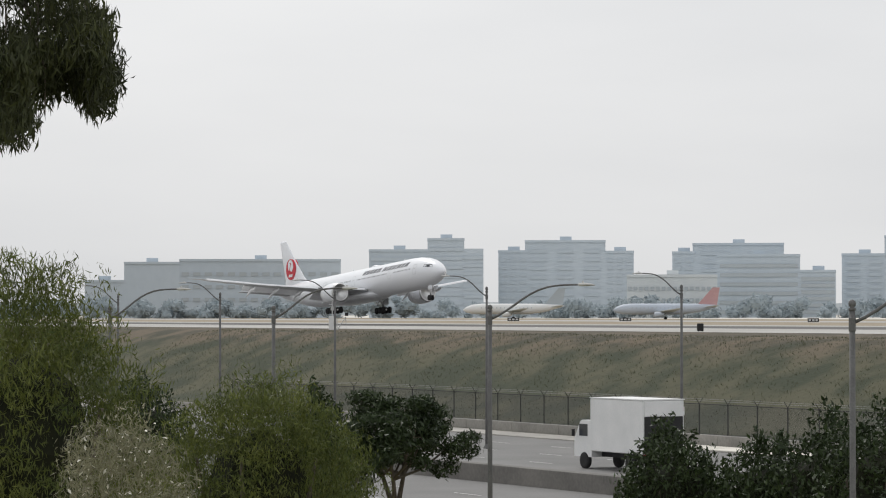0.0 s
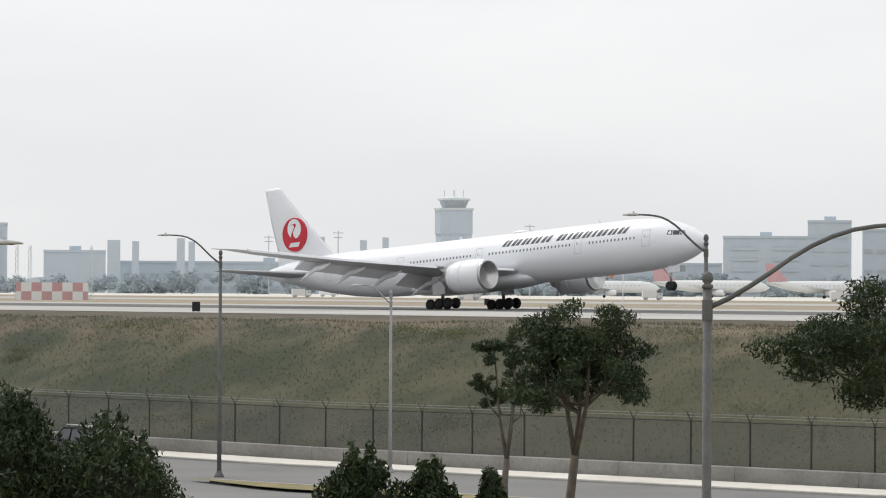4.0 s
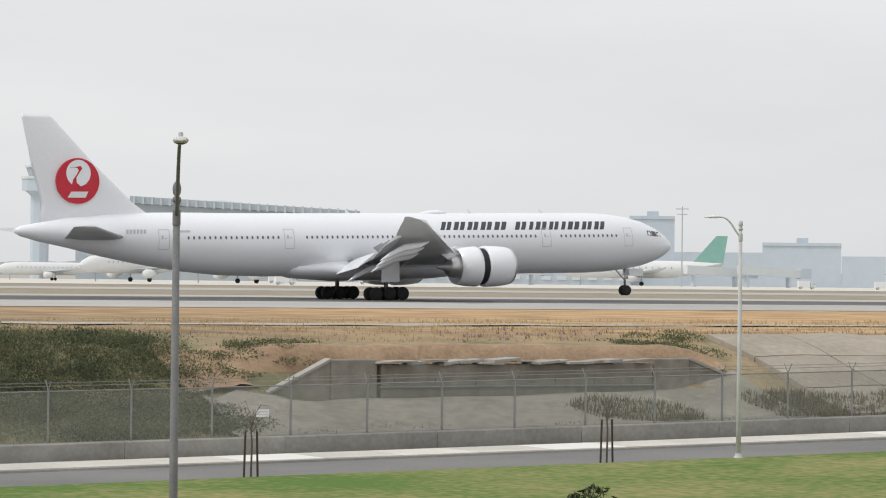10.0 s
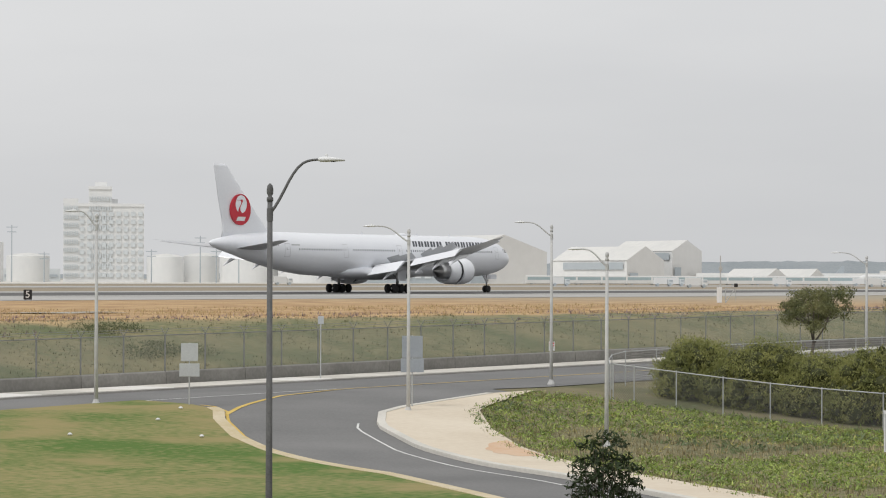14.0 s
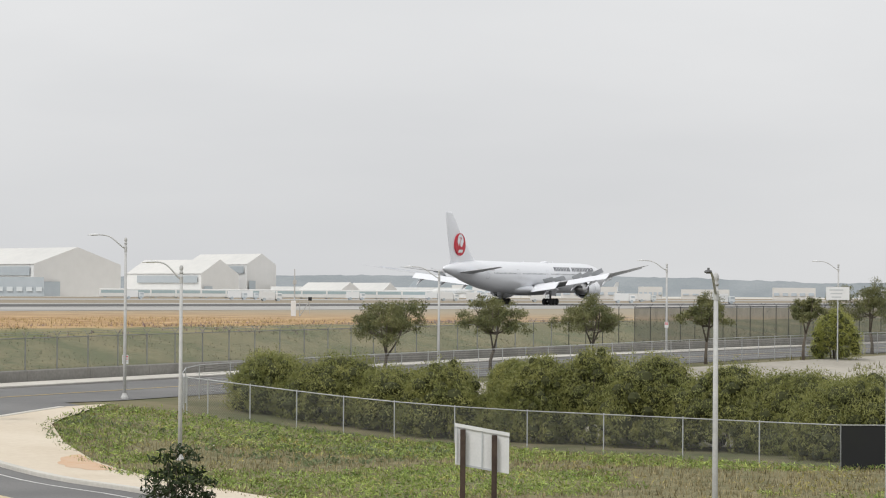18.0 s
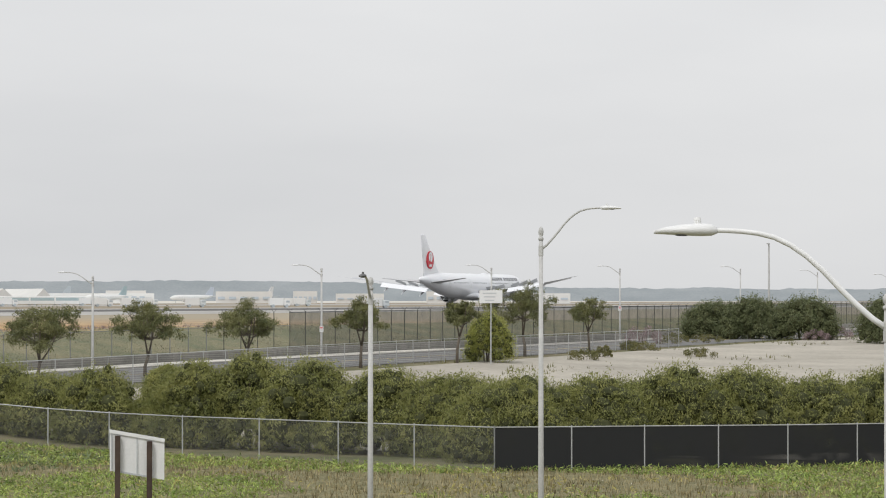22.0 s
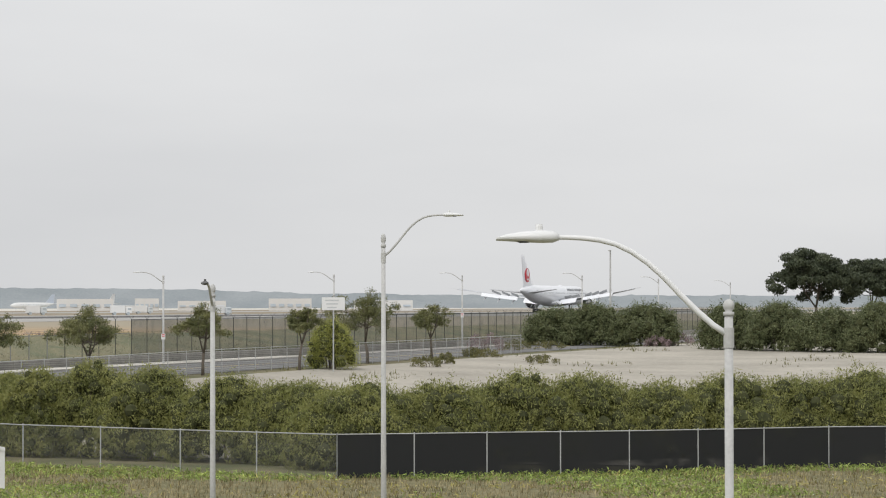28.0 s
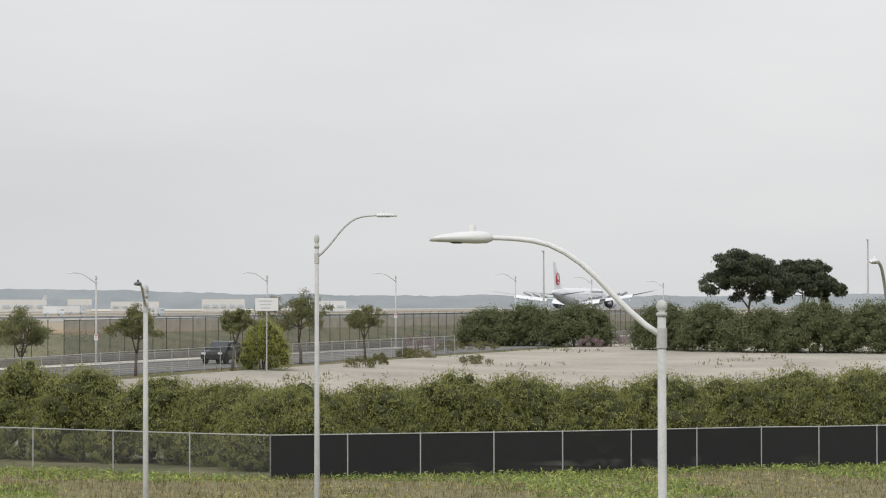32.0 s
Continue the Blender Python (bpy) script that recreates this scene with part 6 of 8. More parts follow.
def gable_hangar(az0, az1, az2, eave, ridge, r, label, door=True):
    """A hangar seen from its corner: long side from az0 to az1, gable end from az1 to az2."""
    ob = thing("hangar", polar(az1, r), label, "building", "far hangars")
    a, b, c = polar(az0, r + 60), polar(az1, r), polar(az2, r + 25)
    d = a + c - b
    mid_f, mid_b = (b + c) / 2, (a + d) / 2
    up = lambda p, z: (p.x, p.y, z)
    part("side_wall", local(ob, Mesh().add([up(a, 3), up(b, 3), up(b, eave), up(a, eave)], [(0, 1, 2, 3)])), FAR_C, ob)
    part("gable_wall", local(ob, Mesh().add([up(b, 3), up(c, 3), up(c, eave), up(mid_f, ridge), up(b, eave)], [(0, 1, 2, 3, 4)])), FAR_B2, ob)
    part("roof_slope", local(ob, Mesh().add([up(b, eave), up(mid_f, ridge), up(mid_b, ridge), up(a, eave), up(b, eave - 0.6), up(a, eave - 0.6)], [(0, 1, 2, 3), (4, 0, 3, 5)])), FAR_ROOF, ob)
    part("roof_slope", local(ob, Mesh().add([up(c, eave), up(d, eave), up(mid_b, ridge), up(mid_f, ridge)], [(0, 1, 2, 3)])), FAR_ROOF, ob)
    part("back_wall", local(ob, Mesh().add([up(d, 3), up(a, 3), up(a, eave), up(mid_b, ridge), up(d, eave)], [(0, 1, 2, 3, 4)])), FAR_C, ob)
    if door:
        p, q = b.lerp(c, 0.08) * 0.999, b.lerp(c, 0.3) * 0.999
        part("door", local(ob, Mesh().add([up(p, 4), up(q, 4), up(q, eave * 0.6), up(p, eave * 0.6)], [(0, 1, 2, 3)])), FAR_D, ob)
        p, q = a.lerp(b, 0.15) * 0.999, a.lerp(b, 0.95) * 0.999
        part("side_band", local(ob, Mesh().add([up(p, eave - 4.5), up(q, eave - 4.5), up(q, eave - 1), up(p, eave - 1)], [(0, 1, 2, 3)])), FAR_D, ob)
    return ob


gable_hangar(53.3, 54.79, 56.4, 17.2, 24.0, 1200, "cream freight hangar with blue-grey doors")
gable_hangar(56.5, 57.9, 58.6, 15.5, 22.5, 1480, "white hangar with pale sloping roof")
gable_hangar(57.6, 58.75, 59.3, 20.5, 26.0, 1520, "tall white hangar with pale roof")
gable_hangar(59.7, 60.5, 60.9, 7.5, 11.5, 1400, "small cream shed with sloping roof", False)
gable_hangar(60.6, 61.3, 61.6, 7.5, 11.5, 1420, "small cream shed with sloping roof", False)


def control_tower(az, r, top, w, stem, label):
    c = polar(az, r)
    ob = thing("control_tower", pose(c.x, c.y, 3.5, 0, 0, -az), label, "tower")
    h = top - 3.5
    part("shaft", Mesh().lathe([(stem, 0), (stem, h * 0.72), (w * 0.98, h * 0.78)], 8), FAR_A, ob)
    part("office_floor", Mesh().lathe([(w, h * 0.62 if stem > w * 0.8 else h * 0.76), (w, h * 0.86)], 8), FAR_A, ob)
    part("gallery", Mesh().lathe([(w * 1.06, h * 0.86), (w * 1.06, h * 0.88)], 8), FAR_B, ob)
    part("cab", Mesh().lathe([(w * 0.62, h * 0.88), (w * 0.78, h * 0.955)], 8), FAR_D, ob)
    part("roof", Mesh().lathe([(w * 0.86, h * 0.955), (w * 0.86, h * 0.975), (w * 0.3, h)], 8), FAR_B, ob)
    for k in range(4):
        part("antenna", Mesh().tube([(w * 0.5 * math.cos(k * 1.6), w * 0.5 * math.sin(k * 1.6), h * 0.96), (w * 0.5 * math.cos(k * 1.6), w * 0.5 * math.sin(k * 1.6), h * 1.06)], 0.15, 4), FAR_A, ob)
    return ob


control_tower(-43.13, 1500, 53.2, 9.3, 8.9, "square hazy control tower with glazed cab")
control_tower(20.73, 1200, 50.0, 7.0, 3.6, "slender grey control tower with wide cab")

# the bow-roofed hangar of teal glass
bow = thing("bow_roof_hangar", polar(3.5, 1000), "large bow-roofed hangar of teal glass", "building")


def bow_z(s):
    return 35 + 11.6 * smooth01(s / 0.15) if s < 0.15 else 46.6 - 21.5 * ((s - 0.15) / 0.85) ** 1.7


NB = 36
rim_o, rim_i, rim_b, glass = [], [], [], Mesh()
for k in range(NB + 1):
    s = k / NB
    p, q = polar(1.1 + 4.74 * s, 1000), polar(1.1 + 4.74 * s, 1060)
    rim_o.append((p.x, p.y, bow_z(s) + 0.6)), rim_i.append((p.x, p.y, bow_z(s) - 1.6)), rim_b.append((q.x, q.y, bow_z(s) + 0.2))
part("roof_rim", local(bow, Mesh().loft([rim_i, rim_o, rim_b], close=False)), FAR_B, bow)
for j in range(7):
    m = Mesh()
    z0, z1 = 3.5 + 6.2 * j, 3.5 + 6.2 * (j + 1) - 0.35
    for k in range(NB):
        s = (k + 0.5) / NB
        p, q = polar(1.1 + 4.74 * k / NB, 1001), polar(1.1 + 4.74 * (k + 1) / NB, 1001)
        zt = min(z1, bow_z(s) - 1.2)
        if zt > z0 + 0.3:
            m.add([(p.x, p.y, z0), (q.x, q.y, z0), (q.x, q.y, zt), (p.x, p.y, zt)], [(0, 1, 2, 3)])
    if m.v:
        part("glass_band", local(bow, m), FAR_TEAL, bow)
wallb = Mesh()
for k in range(NB):
    s = (k + 0.5) / NB
    p, q = polar(1.1 + 4.74 * k / NB, 1001.6), polar(1.1 + 4.74 * (k + 1) / NB, 1001.6)
    wallb.add([(p.x, p.y, 3.5), (q.x, q.y, 3.5), (q.x, q.y, bow_z(s) - 1.2), (p.x, p.y, bow_z(s) - 1.2)], [(0, 1, 2, 3)])
part("glazing_frame", local(bow, wallb), FAR_A, bow)
m = Mesh()
a, b = polar(1.1, 999), polar(2.1, 999)
m.add([(a.x, a.y, 33), (b.x, b.y, 44.5), (polar(1.72, 999).x, polar(1.72, 999).y, 46)], [(0, 1, 2)])
part("corner_panel", local(bow, m), FAR_B, bow)
for k in range(4):
    a, b = polar(3.3 + 0.16 * k, 985), polar(4.0 + 0.16 * k, 985)
    part("roof_fin", local(bow, Mesh().loft([[(a.x, a.y, 30.5 + k), (b.x, b.y, 34.5 + k), (b.x, b.y, 35.4 + k), (a.x, a.y, 31.4 + k)], [(a.x * 1.02, a.y * 1.02, 30.5 + k), (b.x * 1.02, b.y * 1.02, 34.5 + k), (b.x * 1.02, b.y * 1.02, 35.4 + k), (a.x * 1.02, a.y * 1.02, 31.4 + k)]])), FAR_C, bow)
low = thing("hangar_annex", polar(4.3, 960), "low pale annex with teal windows", "building")
part("wall", local(low, far_block(Mesh(), 2.9, 5.3, 19.0, 960, 3.5, 20)), FAR_C, low)
part("bay", local(low, far_block(Mesh(), 2.35, 3.35, 26.0, 957, 16.0, 12)), FAR_C, low)
part("pillar", local(low, far_block(Mesh(), 2.72, 2.98, 16.0, 957, 3.5, 6)), FAR_C, low)
for az in (3.3, 4.1, 4.75):
    part("window", local(low, far_block(Mesh(), az - 0.18, az + 0.18, 11, 959.5, 7, 0.4)), FAR_TEAL, low)


def tower_crane(az, r, top, jib_az0, jib_az1, jib_z):
    c = polar(az, r)
    ob = thing("tower_crane", (c.x, c.y, 3.5), "pale lattice tower crane over the terminals", "crane", "tower cranes")
    w = 1.1
    for dx, dy in ((-w, -w), (w, -w), (w, w), (-w, w)):
        part("mast_leg", Mesh().tube([(dx, dy, 0), (dx, dy, jib_z - 3.5)], 0.22, 4), FAR_C, ob)
    for k in range(int((jib_z - 20) / 3)):
        part("brace", Mesh().tube([(-w, -w, 16 + 3 * k), (w, -w, 19 + 3 * k)], 0.14, 3), FAR_C, ob)
    part("apex", Mesh().tube([(-w, 0, jib_z - 3.5), (0, 0, top - 3.5), (w, 0, jib_z - 3.5)], 0.3, 4), FAR_C, ob)
    a, b = polar(jib_az0, r) - c, polar(jib_az1, r) - c
    part("jib", Mesh().tube([(0, 0, jib_z - 3.5), (a.x, a.y, jib_z - 2.0)], 0.3, 4).tube([(0, 0, jib_z - 1.3), (a.x, a.y, jib_z - 1.2)], 0.2, 4), FAR_C, ob)
    for k in range(20):
        p, q = a * (k / 20), a * ((k + 0.5) / 20)
        part("lattice_bar", Mesh().tube([(p.x, p.y, jib_z - 3.5 + 1.5 * k / 20), (q.x, q.y, jib_z - 1.3)], 0.12, 3), FAR_C, ob)
    part("counter_jib", Mesh().tube([(0, 0, jib_z - 3.5), (b.x, b.y, jib_z - 3.3)], 0.4, 4), FAR_A, ob)
    part("counterweight", Mesh().box((b.x * 0.94, b.y * 0.94, jib_z - 4.5), (3.5, 2, 3.2)), FAR_A, ob)
    part("tie_bar", Mesh().tube([(0, 0, top - 3.5), (a.x * 0.6, a.y * 0.6, jib_z - 1.5)], 0.1, 3).tube([(0, 0, top - 3.5), (b.x * 0.8, b.y * 0.8, jib_z - 3)], 0.1, 3), FAR_B, ob)
    part("cab", Mesh().box((1.6, -1.2, jib_z - 5), (1.6, 1.6, 2)), FAR_B, ob)


tower_crane(-13.84, 1200, 73.7, -16.85, -12.65, 64.0)
tower_crane(-10.82, 1200, 58.8, -13.55, -9.63, 49.8)

# the long terminal under its rolling roof
ter = thing("terminal_hall", polar(24, 1250), "long terminal hall with grey rolling roof and glazing", "building")
roof_a, roof_b, roof_c = [], [], []
for k in range(31):
    az = 21.3 + 5.5 * k / 30
    h = 37.5 - 6.5 * (k / 30) ** 3 + 1.2 * math.sin(k * 0.5)
    roof_a.append(polar(az, 1250, 27.5)), roof_b.append(polar(az, 1270, h)), roof_c.append(polar(az, 1340, h - 2))
part("roof", local(ter, Mesh().loft([[tuple(p) for p in q] for q in (roof_a, roof_b, roof_c)], close=False)), FAR_A, ter)
part("wall", local(ter, far_block(Mesh(), 21.4, 26.7, 27, 1256)), FAR_A, ter)
for j in range(4):
    for k in range(9):
        part("glazing", local(ter, far_block(Mesh(), 21.6 + k * 0.56, 22.05 + k * 0.56, 12.5 + 5 * j, 1255, 9 + 5 * j, 0.4)), FAR_B, ter)
office([(26.6, 31.8, 12.0)], 1180, FAR_A, "low concourse with jet bridges", 1, FAR_B, 18)


def jet_bridge(az, r):
    c = polar(az, r)
    ob = thing("jet_bridge", pose(c.x, c.y, AIRFIELD, 0, 0, -az + 25), "grey passenger boarding bridge", "bridge", "jet bridges")
    part("tunnel", Mesh().box((0, 0, 5.5), (24, 3.2, 3), ry=0.05), FAR_B, ob)
    part("cab", Mesh().box((13, 0, 5), (4, 4.5, 3.6)), FAR_A, ob)
    part("column", Mesh().box((7, 0, 2), (0.8, 2.4, 4)), FAR_A, ob)
    part("column", Mesh().box((-9, 0, 2), (0.8, 2.4, 4)), FAR_A, ob)


for az in (33.4, 34.4, 28.2, 29.6):
    jet_bridge(az, 1080)


# ---- parked airliners and apron traffic ----
def parked(az, r, heading, scale, tail, body, label):
    """A simple airliner at rest; heading in degrees from +x."""
    c = polar(az, r)
    ob = thing("parked_airliner", pose(c.x, c.y, AIRFIELD + 0.05, 0, 0, heading), label, "airplane", "parked airliners")
    k = scale
    st = [(19, 0.1, 3.4), (17.8, 1.0, 3.5), (15.5, 1.75, 3.7), (12, 2.0, 3.8), (-6, 2.0, 3.8), (-12, 1.5, 4.2), (-18, 0.5, 4.9), (-19.2, 0.1, 5.0)]
    part("fuselage", Mesh().loft([[(x * k, q * k * math.cos(a), (z + q * math.sin(a)) * k) for a in [2 * math.pi * j / 16 for j in range(16)]] for x, q, z in st]), body, ob, smooth=True)
    for s in (-1, 1):
        part("wing", Mesh().loft([[(4 * k, s * 1.5 * k, 2.9 * k), (-2.5 * k, s * 1.5 * k, 2.9 * k), (-2.5 * k, s * 1.5 * k, 2.6 * k), (4 * k, s * 1.5 * k, 2.6 * k)], [(-4.2 * k, s * 17 * k, 4.1 * k), (-5.8 * k, s * 17 * k, 4.1 * k), (-5.8 * k, s * 17 * k, 4.0 * k), (-4.2 * k, s * 17 * k, 4.0 * k)]]), FAR_B, ob)
        part("tailplane", Mesh().loft([[(-14 * k, s * 0.6 * k, 4.7 * k), (-18 * k, s * 0.6 * k, 4.7 * k), (-18 * k, s * 0.6 * k, 4.5 * k), (-14 * k, s * 0.6 * k, 4.5 * k)], [(-17.5 * k, s * 6.5 * k, 5.2 * k), (-19 * k, s * 6.5 * k, 5.2 * k), (-19 * k, s * 6.5 * k, 5.1 * k), (-17.5 * k, s * 6.5 * k, 5.1 * k)]]), FAR_B, ob)
        part("engine", Mesh().lathe([(0.75 * k, 4.2 * k), (1.0 * k, 3.6 * k), (0.95 * k, 2.0 * k), (0.5 * k, 0.6 * k)], 12, (0, s * 5.2 * k, 1.75 * k), "x"), body, ob, smooth=True)
        part("main_gear", Mesh().tube([(0, s * 2.8 * k, 0.4 * k), (0, s * 2.8 * k, 2.8 * k)], 0.15 * k, 6), FAR_D, ob)
        part("wheel", Mesh().lathe([(0.5 * k, -0.25 * k), (0.5 * k, 0.25 * k)], 12, (0, s * 2.8 * k, 0.5 * k), "y"), TYRE, ob)
    part("tail_fin", Mesh().loft([[(-11.5 * k, y, 5.3 * k), (-18.6 * k, y, 5.3 * k), (-19.6 * k, y * 0.4, 11.6 * k), (-17 * k, y * 0.4, 11.6 * k)] for y in (-0.22 * k, 0.22 * k)]), tail, ob)
    part("nose_gear", Mesh().tube([(14 * k, 0, 0), (14 * k, 0, 2.2 * k)], 0.14 * k, 6), FAR_D, ob)
    wd = data_of("cabin_window", Mesh().box((0, 0, 0), (0.3 * k, 0.05, 0.4 * k)), FAR_D)
    for s in (-1, 1):
        for j in range(14):
            part("cabin_window", wd, None, ob, at=((12 - 1.45 * j) * k, s * 2.0 * k, 4.2 * k))
    return ob


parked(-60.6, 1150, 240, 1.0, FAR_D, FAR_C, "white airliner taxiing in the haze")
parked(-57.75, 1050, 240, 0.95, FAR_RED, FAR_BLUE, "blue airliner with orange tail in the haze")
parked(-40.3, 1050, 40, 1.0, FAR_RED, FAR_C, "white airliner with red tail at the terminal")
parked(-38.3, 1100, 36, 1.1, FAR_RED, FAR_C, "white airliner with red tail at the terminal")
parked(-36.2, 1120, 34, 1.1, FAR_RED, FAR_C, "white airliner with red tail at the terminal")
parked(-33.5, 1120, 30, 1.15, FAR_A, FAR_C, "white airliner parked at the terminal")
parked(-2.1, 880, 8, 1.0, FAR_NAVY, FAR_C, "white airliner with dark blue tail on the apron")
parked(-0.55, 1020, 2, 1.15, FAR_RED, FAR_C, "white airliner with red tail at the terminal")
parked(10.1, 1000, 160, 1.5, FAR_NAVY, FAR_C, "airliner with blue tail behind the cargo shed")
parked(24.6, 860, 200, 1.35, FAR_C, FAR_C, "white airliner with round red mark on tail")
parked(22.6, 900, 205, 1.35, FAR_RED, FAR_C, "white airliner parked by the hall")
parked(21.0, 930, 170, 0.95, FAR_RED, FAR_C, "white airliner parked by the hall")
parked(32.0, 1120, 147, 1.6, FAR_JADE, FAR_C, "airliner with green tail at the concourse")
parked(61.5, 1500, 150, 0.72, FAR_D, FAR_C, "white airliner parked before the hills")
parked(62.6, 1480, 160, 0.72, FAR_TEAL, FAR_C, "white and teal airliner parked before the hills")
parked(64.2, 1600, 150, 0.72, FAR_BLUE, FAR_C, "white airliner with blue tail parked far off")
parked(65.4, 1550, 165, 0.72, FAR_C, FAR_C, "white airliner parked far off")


def service_vehicle(az, r, kind):
    c = polar(az, r)
    if kind == "bus":
        ob = thing("shuttle_bus", pose(c.x, c.y, AIRFIELD, 0, 0, -az + 8), "white shuttle bus with teal glazing, parked", "bus", "parked buses")
        part("body", Mesh().box((0, 0, 1.7), (11, 2.5, 2.8), chamfer=0.15), FAR_C, ob)
        part("window_band", Mesh().box((0, -1.26, 2.1), (10, 0.05, 1.0)), FAR_TEAL, ob)
        xs = (-3.5, 3.5)
    else:
        ob = thing("service_truck", pose(c.x, c.y, AIRFIELD + 0.05, 0, 0, -az + 10), "small white apron service truck", "truck", "apron vehicles")
        part("body", Mesh().box((-0.7, 0, 1.5), (3.6, 2.1, 1.9), chamfer=0.05), FAR_C, ob)
        part("cab", Mesh().box((2.0, 0, 1.2), (1.6, 2.0, 1.5), chamfer=0.1), FAR_B if kind == "a" else FAR_C, ob)
        part("window", Mesh().box((2.2, -1.02, 1.55), (0.9, 0.03, 0.5)), FAR_D, ob)
        xs = (-1.6, 1.9)
    # wheels in hazed grey instead of black rubber at this distance
    for x in xs:
        part("wheel", Mesh().lathe([(0.42, -0.15), (0.42, 0.15)], 10, (x, -1.0, 0.42), "y"), FAR_D, ob)
        part("wheel", Mesh().lathe([(0.42, -0.15), (0.42, 0.15)], 10, (x, 1.0, 0.42), "y"), FAR_D, ob)


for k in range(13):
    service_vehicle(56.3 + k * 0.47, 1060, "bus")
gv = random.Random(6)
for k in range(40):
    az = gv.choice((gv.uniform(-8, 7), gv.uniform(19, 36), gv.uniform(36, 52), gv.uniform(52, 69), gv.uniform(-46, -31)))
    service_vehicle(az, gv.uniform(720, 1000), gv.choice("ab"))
for az, r, h in ((46.4, 1150, 26), (48.99, 1140, 17), (49.9, 1130, 22), (50.2, 1130, 17), (50.62, 1120, 17), (47.0, 1150, 16), (43.1, 1150, 16), (45.2, 1140, 17), (32.75, 1000, 31), (-41.7, 1200, 33), (-45.3, 1200, 30), (-46.6, 1250, 29), (-35.0, 1200, 33), (-33.2, 1200, 33)):
    c = polar(az, r)
    ob = thing("utility_pole", pose(c.x, c.y, 4, 0, 0, -az), "thin utility pole with crossarms", "pole", "utility poles")
    part("pole", Mesh().tube([(0, 0, 0), (0, 0, h - 4)], [0.3, 0.2], 6), FAR_D, ob)
    part("crossarm", Mesh().box((0, 0, h - 4.8), (4.2, 0.3, 0.3)), FAR_D, ob)
    part("crossarm", Mesh().box((0, 0, h - 6.6), (3.4, 0.3, 0.3)), FAR_D, ob)
c = polar(-39.95, 420)
ob = thing("windsock", pose(c.x, c.y, AIRFIELD, 0, 0, 39.95), "orange windsock on a white pole", "windsock")
part("pole", Mesh().tube([(0, 0, 0), (0, 0, 5.6)], 0.08, 6), SIGN_WHITE, ob)
part("sock", Mesh().tube([(0, 0, 5.5), (-0.9, 0, 5.2), (-1.7, 0, 4.3)], [0.45, 0.36, 0.25], 10), ORANGE, ob)

# hills on the horizon, and the line of trees before them, both coloured with haze
hills = Mesh()
ring0, ring1, ring2 = [], [], []
for k in range(1801):
    az = -90 + k * 0.1
    h = 8 + 15 * smooth01((az - 48) / 12) - 6 * smooth01((az - 66) / 8) + 4 * noise.noise((az * 0.15, 3, 0)) + 1.6 * noise.noise((az * 0.9, 8, 0)) + 0.8 * noise.noise((az * 4, 2, 0)) + 1.8 * abs(noise.noise((az * 7.3, 5, 0)))
    if az < 40:
        h += 9 + 3 * noise.noise((az * 0.8, 1, 0))
    ring0.append(polar(az, 2900, 0)), ring1.append(polar(az, 3000, h)), ring2.append(polar(az, 3400, h * 0.6))
hills.loft([ring0, ring1, ring2], close=False)
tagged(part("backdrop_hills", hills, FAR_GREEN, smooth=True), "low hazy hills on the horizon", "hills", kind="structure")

g = np.random.default_rng(44)
lumps = []
for k in range(480):
    az = g.uniform(-71, -30)
    p = polar(az, 1370 + g.uniform(-25, 25))
    q = g.uniform(2.2, 4.6)
    top = (5 + 7.5 * abs(noise.noise((az * 0.9, 2, 0))) + 3.0 * abs(noise.noise((az * 4, 7, 0))))
    lumps.append((p.x, p.y, 4.5 + g.uniform(0.15, 1.0) * top, q, q, q * 0.8))
far_trees = (lumps, 30000, 1.5, 45)

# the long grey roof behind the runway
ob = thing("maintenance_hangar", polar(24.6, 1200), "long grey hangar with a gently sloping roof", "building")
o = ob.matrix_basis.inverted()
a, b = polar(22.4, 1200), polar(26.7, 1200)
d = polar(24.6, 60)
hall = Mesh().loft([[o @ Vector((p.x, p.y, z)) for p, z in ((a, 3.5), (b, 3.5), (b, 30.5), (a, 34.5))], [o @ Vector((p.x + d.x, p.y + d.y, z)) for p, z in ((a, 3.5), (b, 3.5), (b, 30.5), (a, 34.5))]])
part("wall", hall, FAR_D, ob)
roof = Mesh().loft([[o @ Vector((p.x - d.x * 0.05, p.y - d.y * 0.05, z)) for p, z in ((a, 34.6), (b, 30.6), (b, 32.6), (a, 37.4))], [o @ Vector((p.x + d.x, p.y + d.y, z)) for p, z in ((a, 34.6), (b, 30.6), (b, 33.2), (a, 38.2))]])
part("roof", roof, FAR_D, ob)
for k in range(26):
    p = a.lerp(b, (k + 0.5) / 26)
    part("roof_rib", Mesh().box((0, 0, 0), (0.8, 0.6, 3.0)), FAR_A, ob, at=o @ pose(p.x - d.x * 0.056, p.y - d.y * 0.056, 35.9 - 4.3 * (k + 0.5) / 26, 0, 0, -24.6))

# ---- plants ----


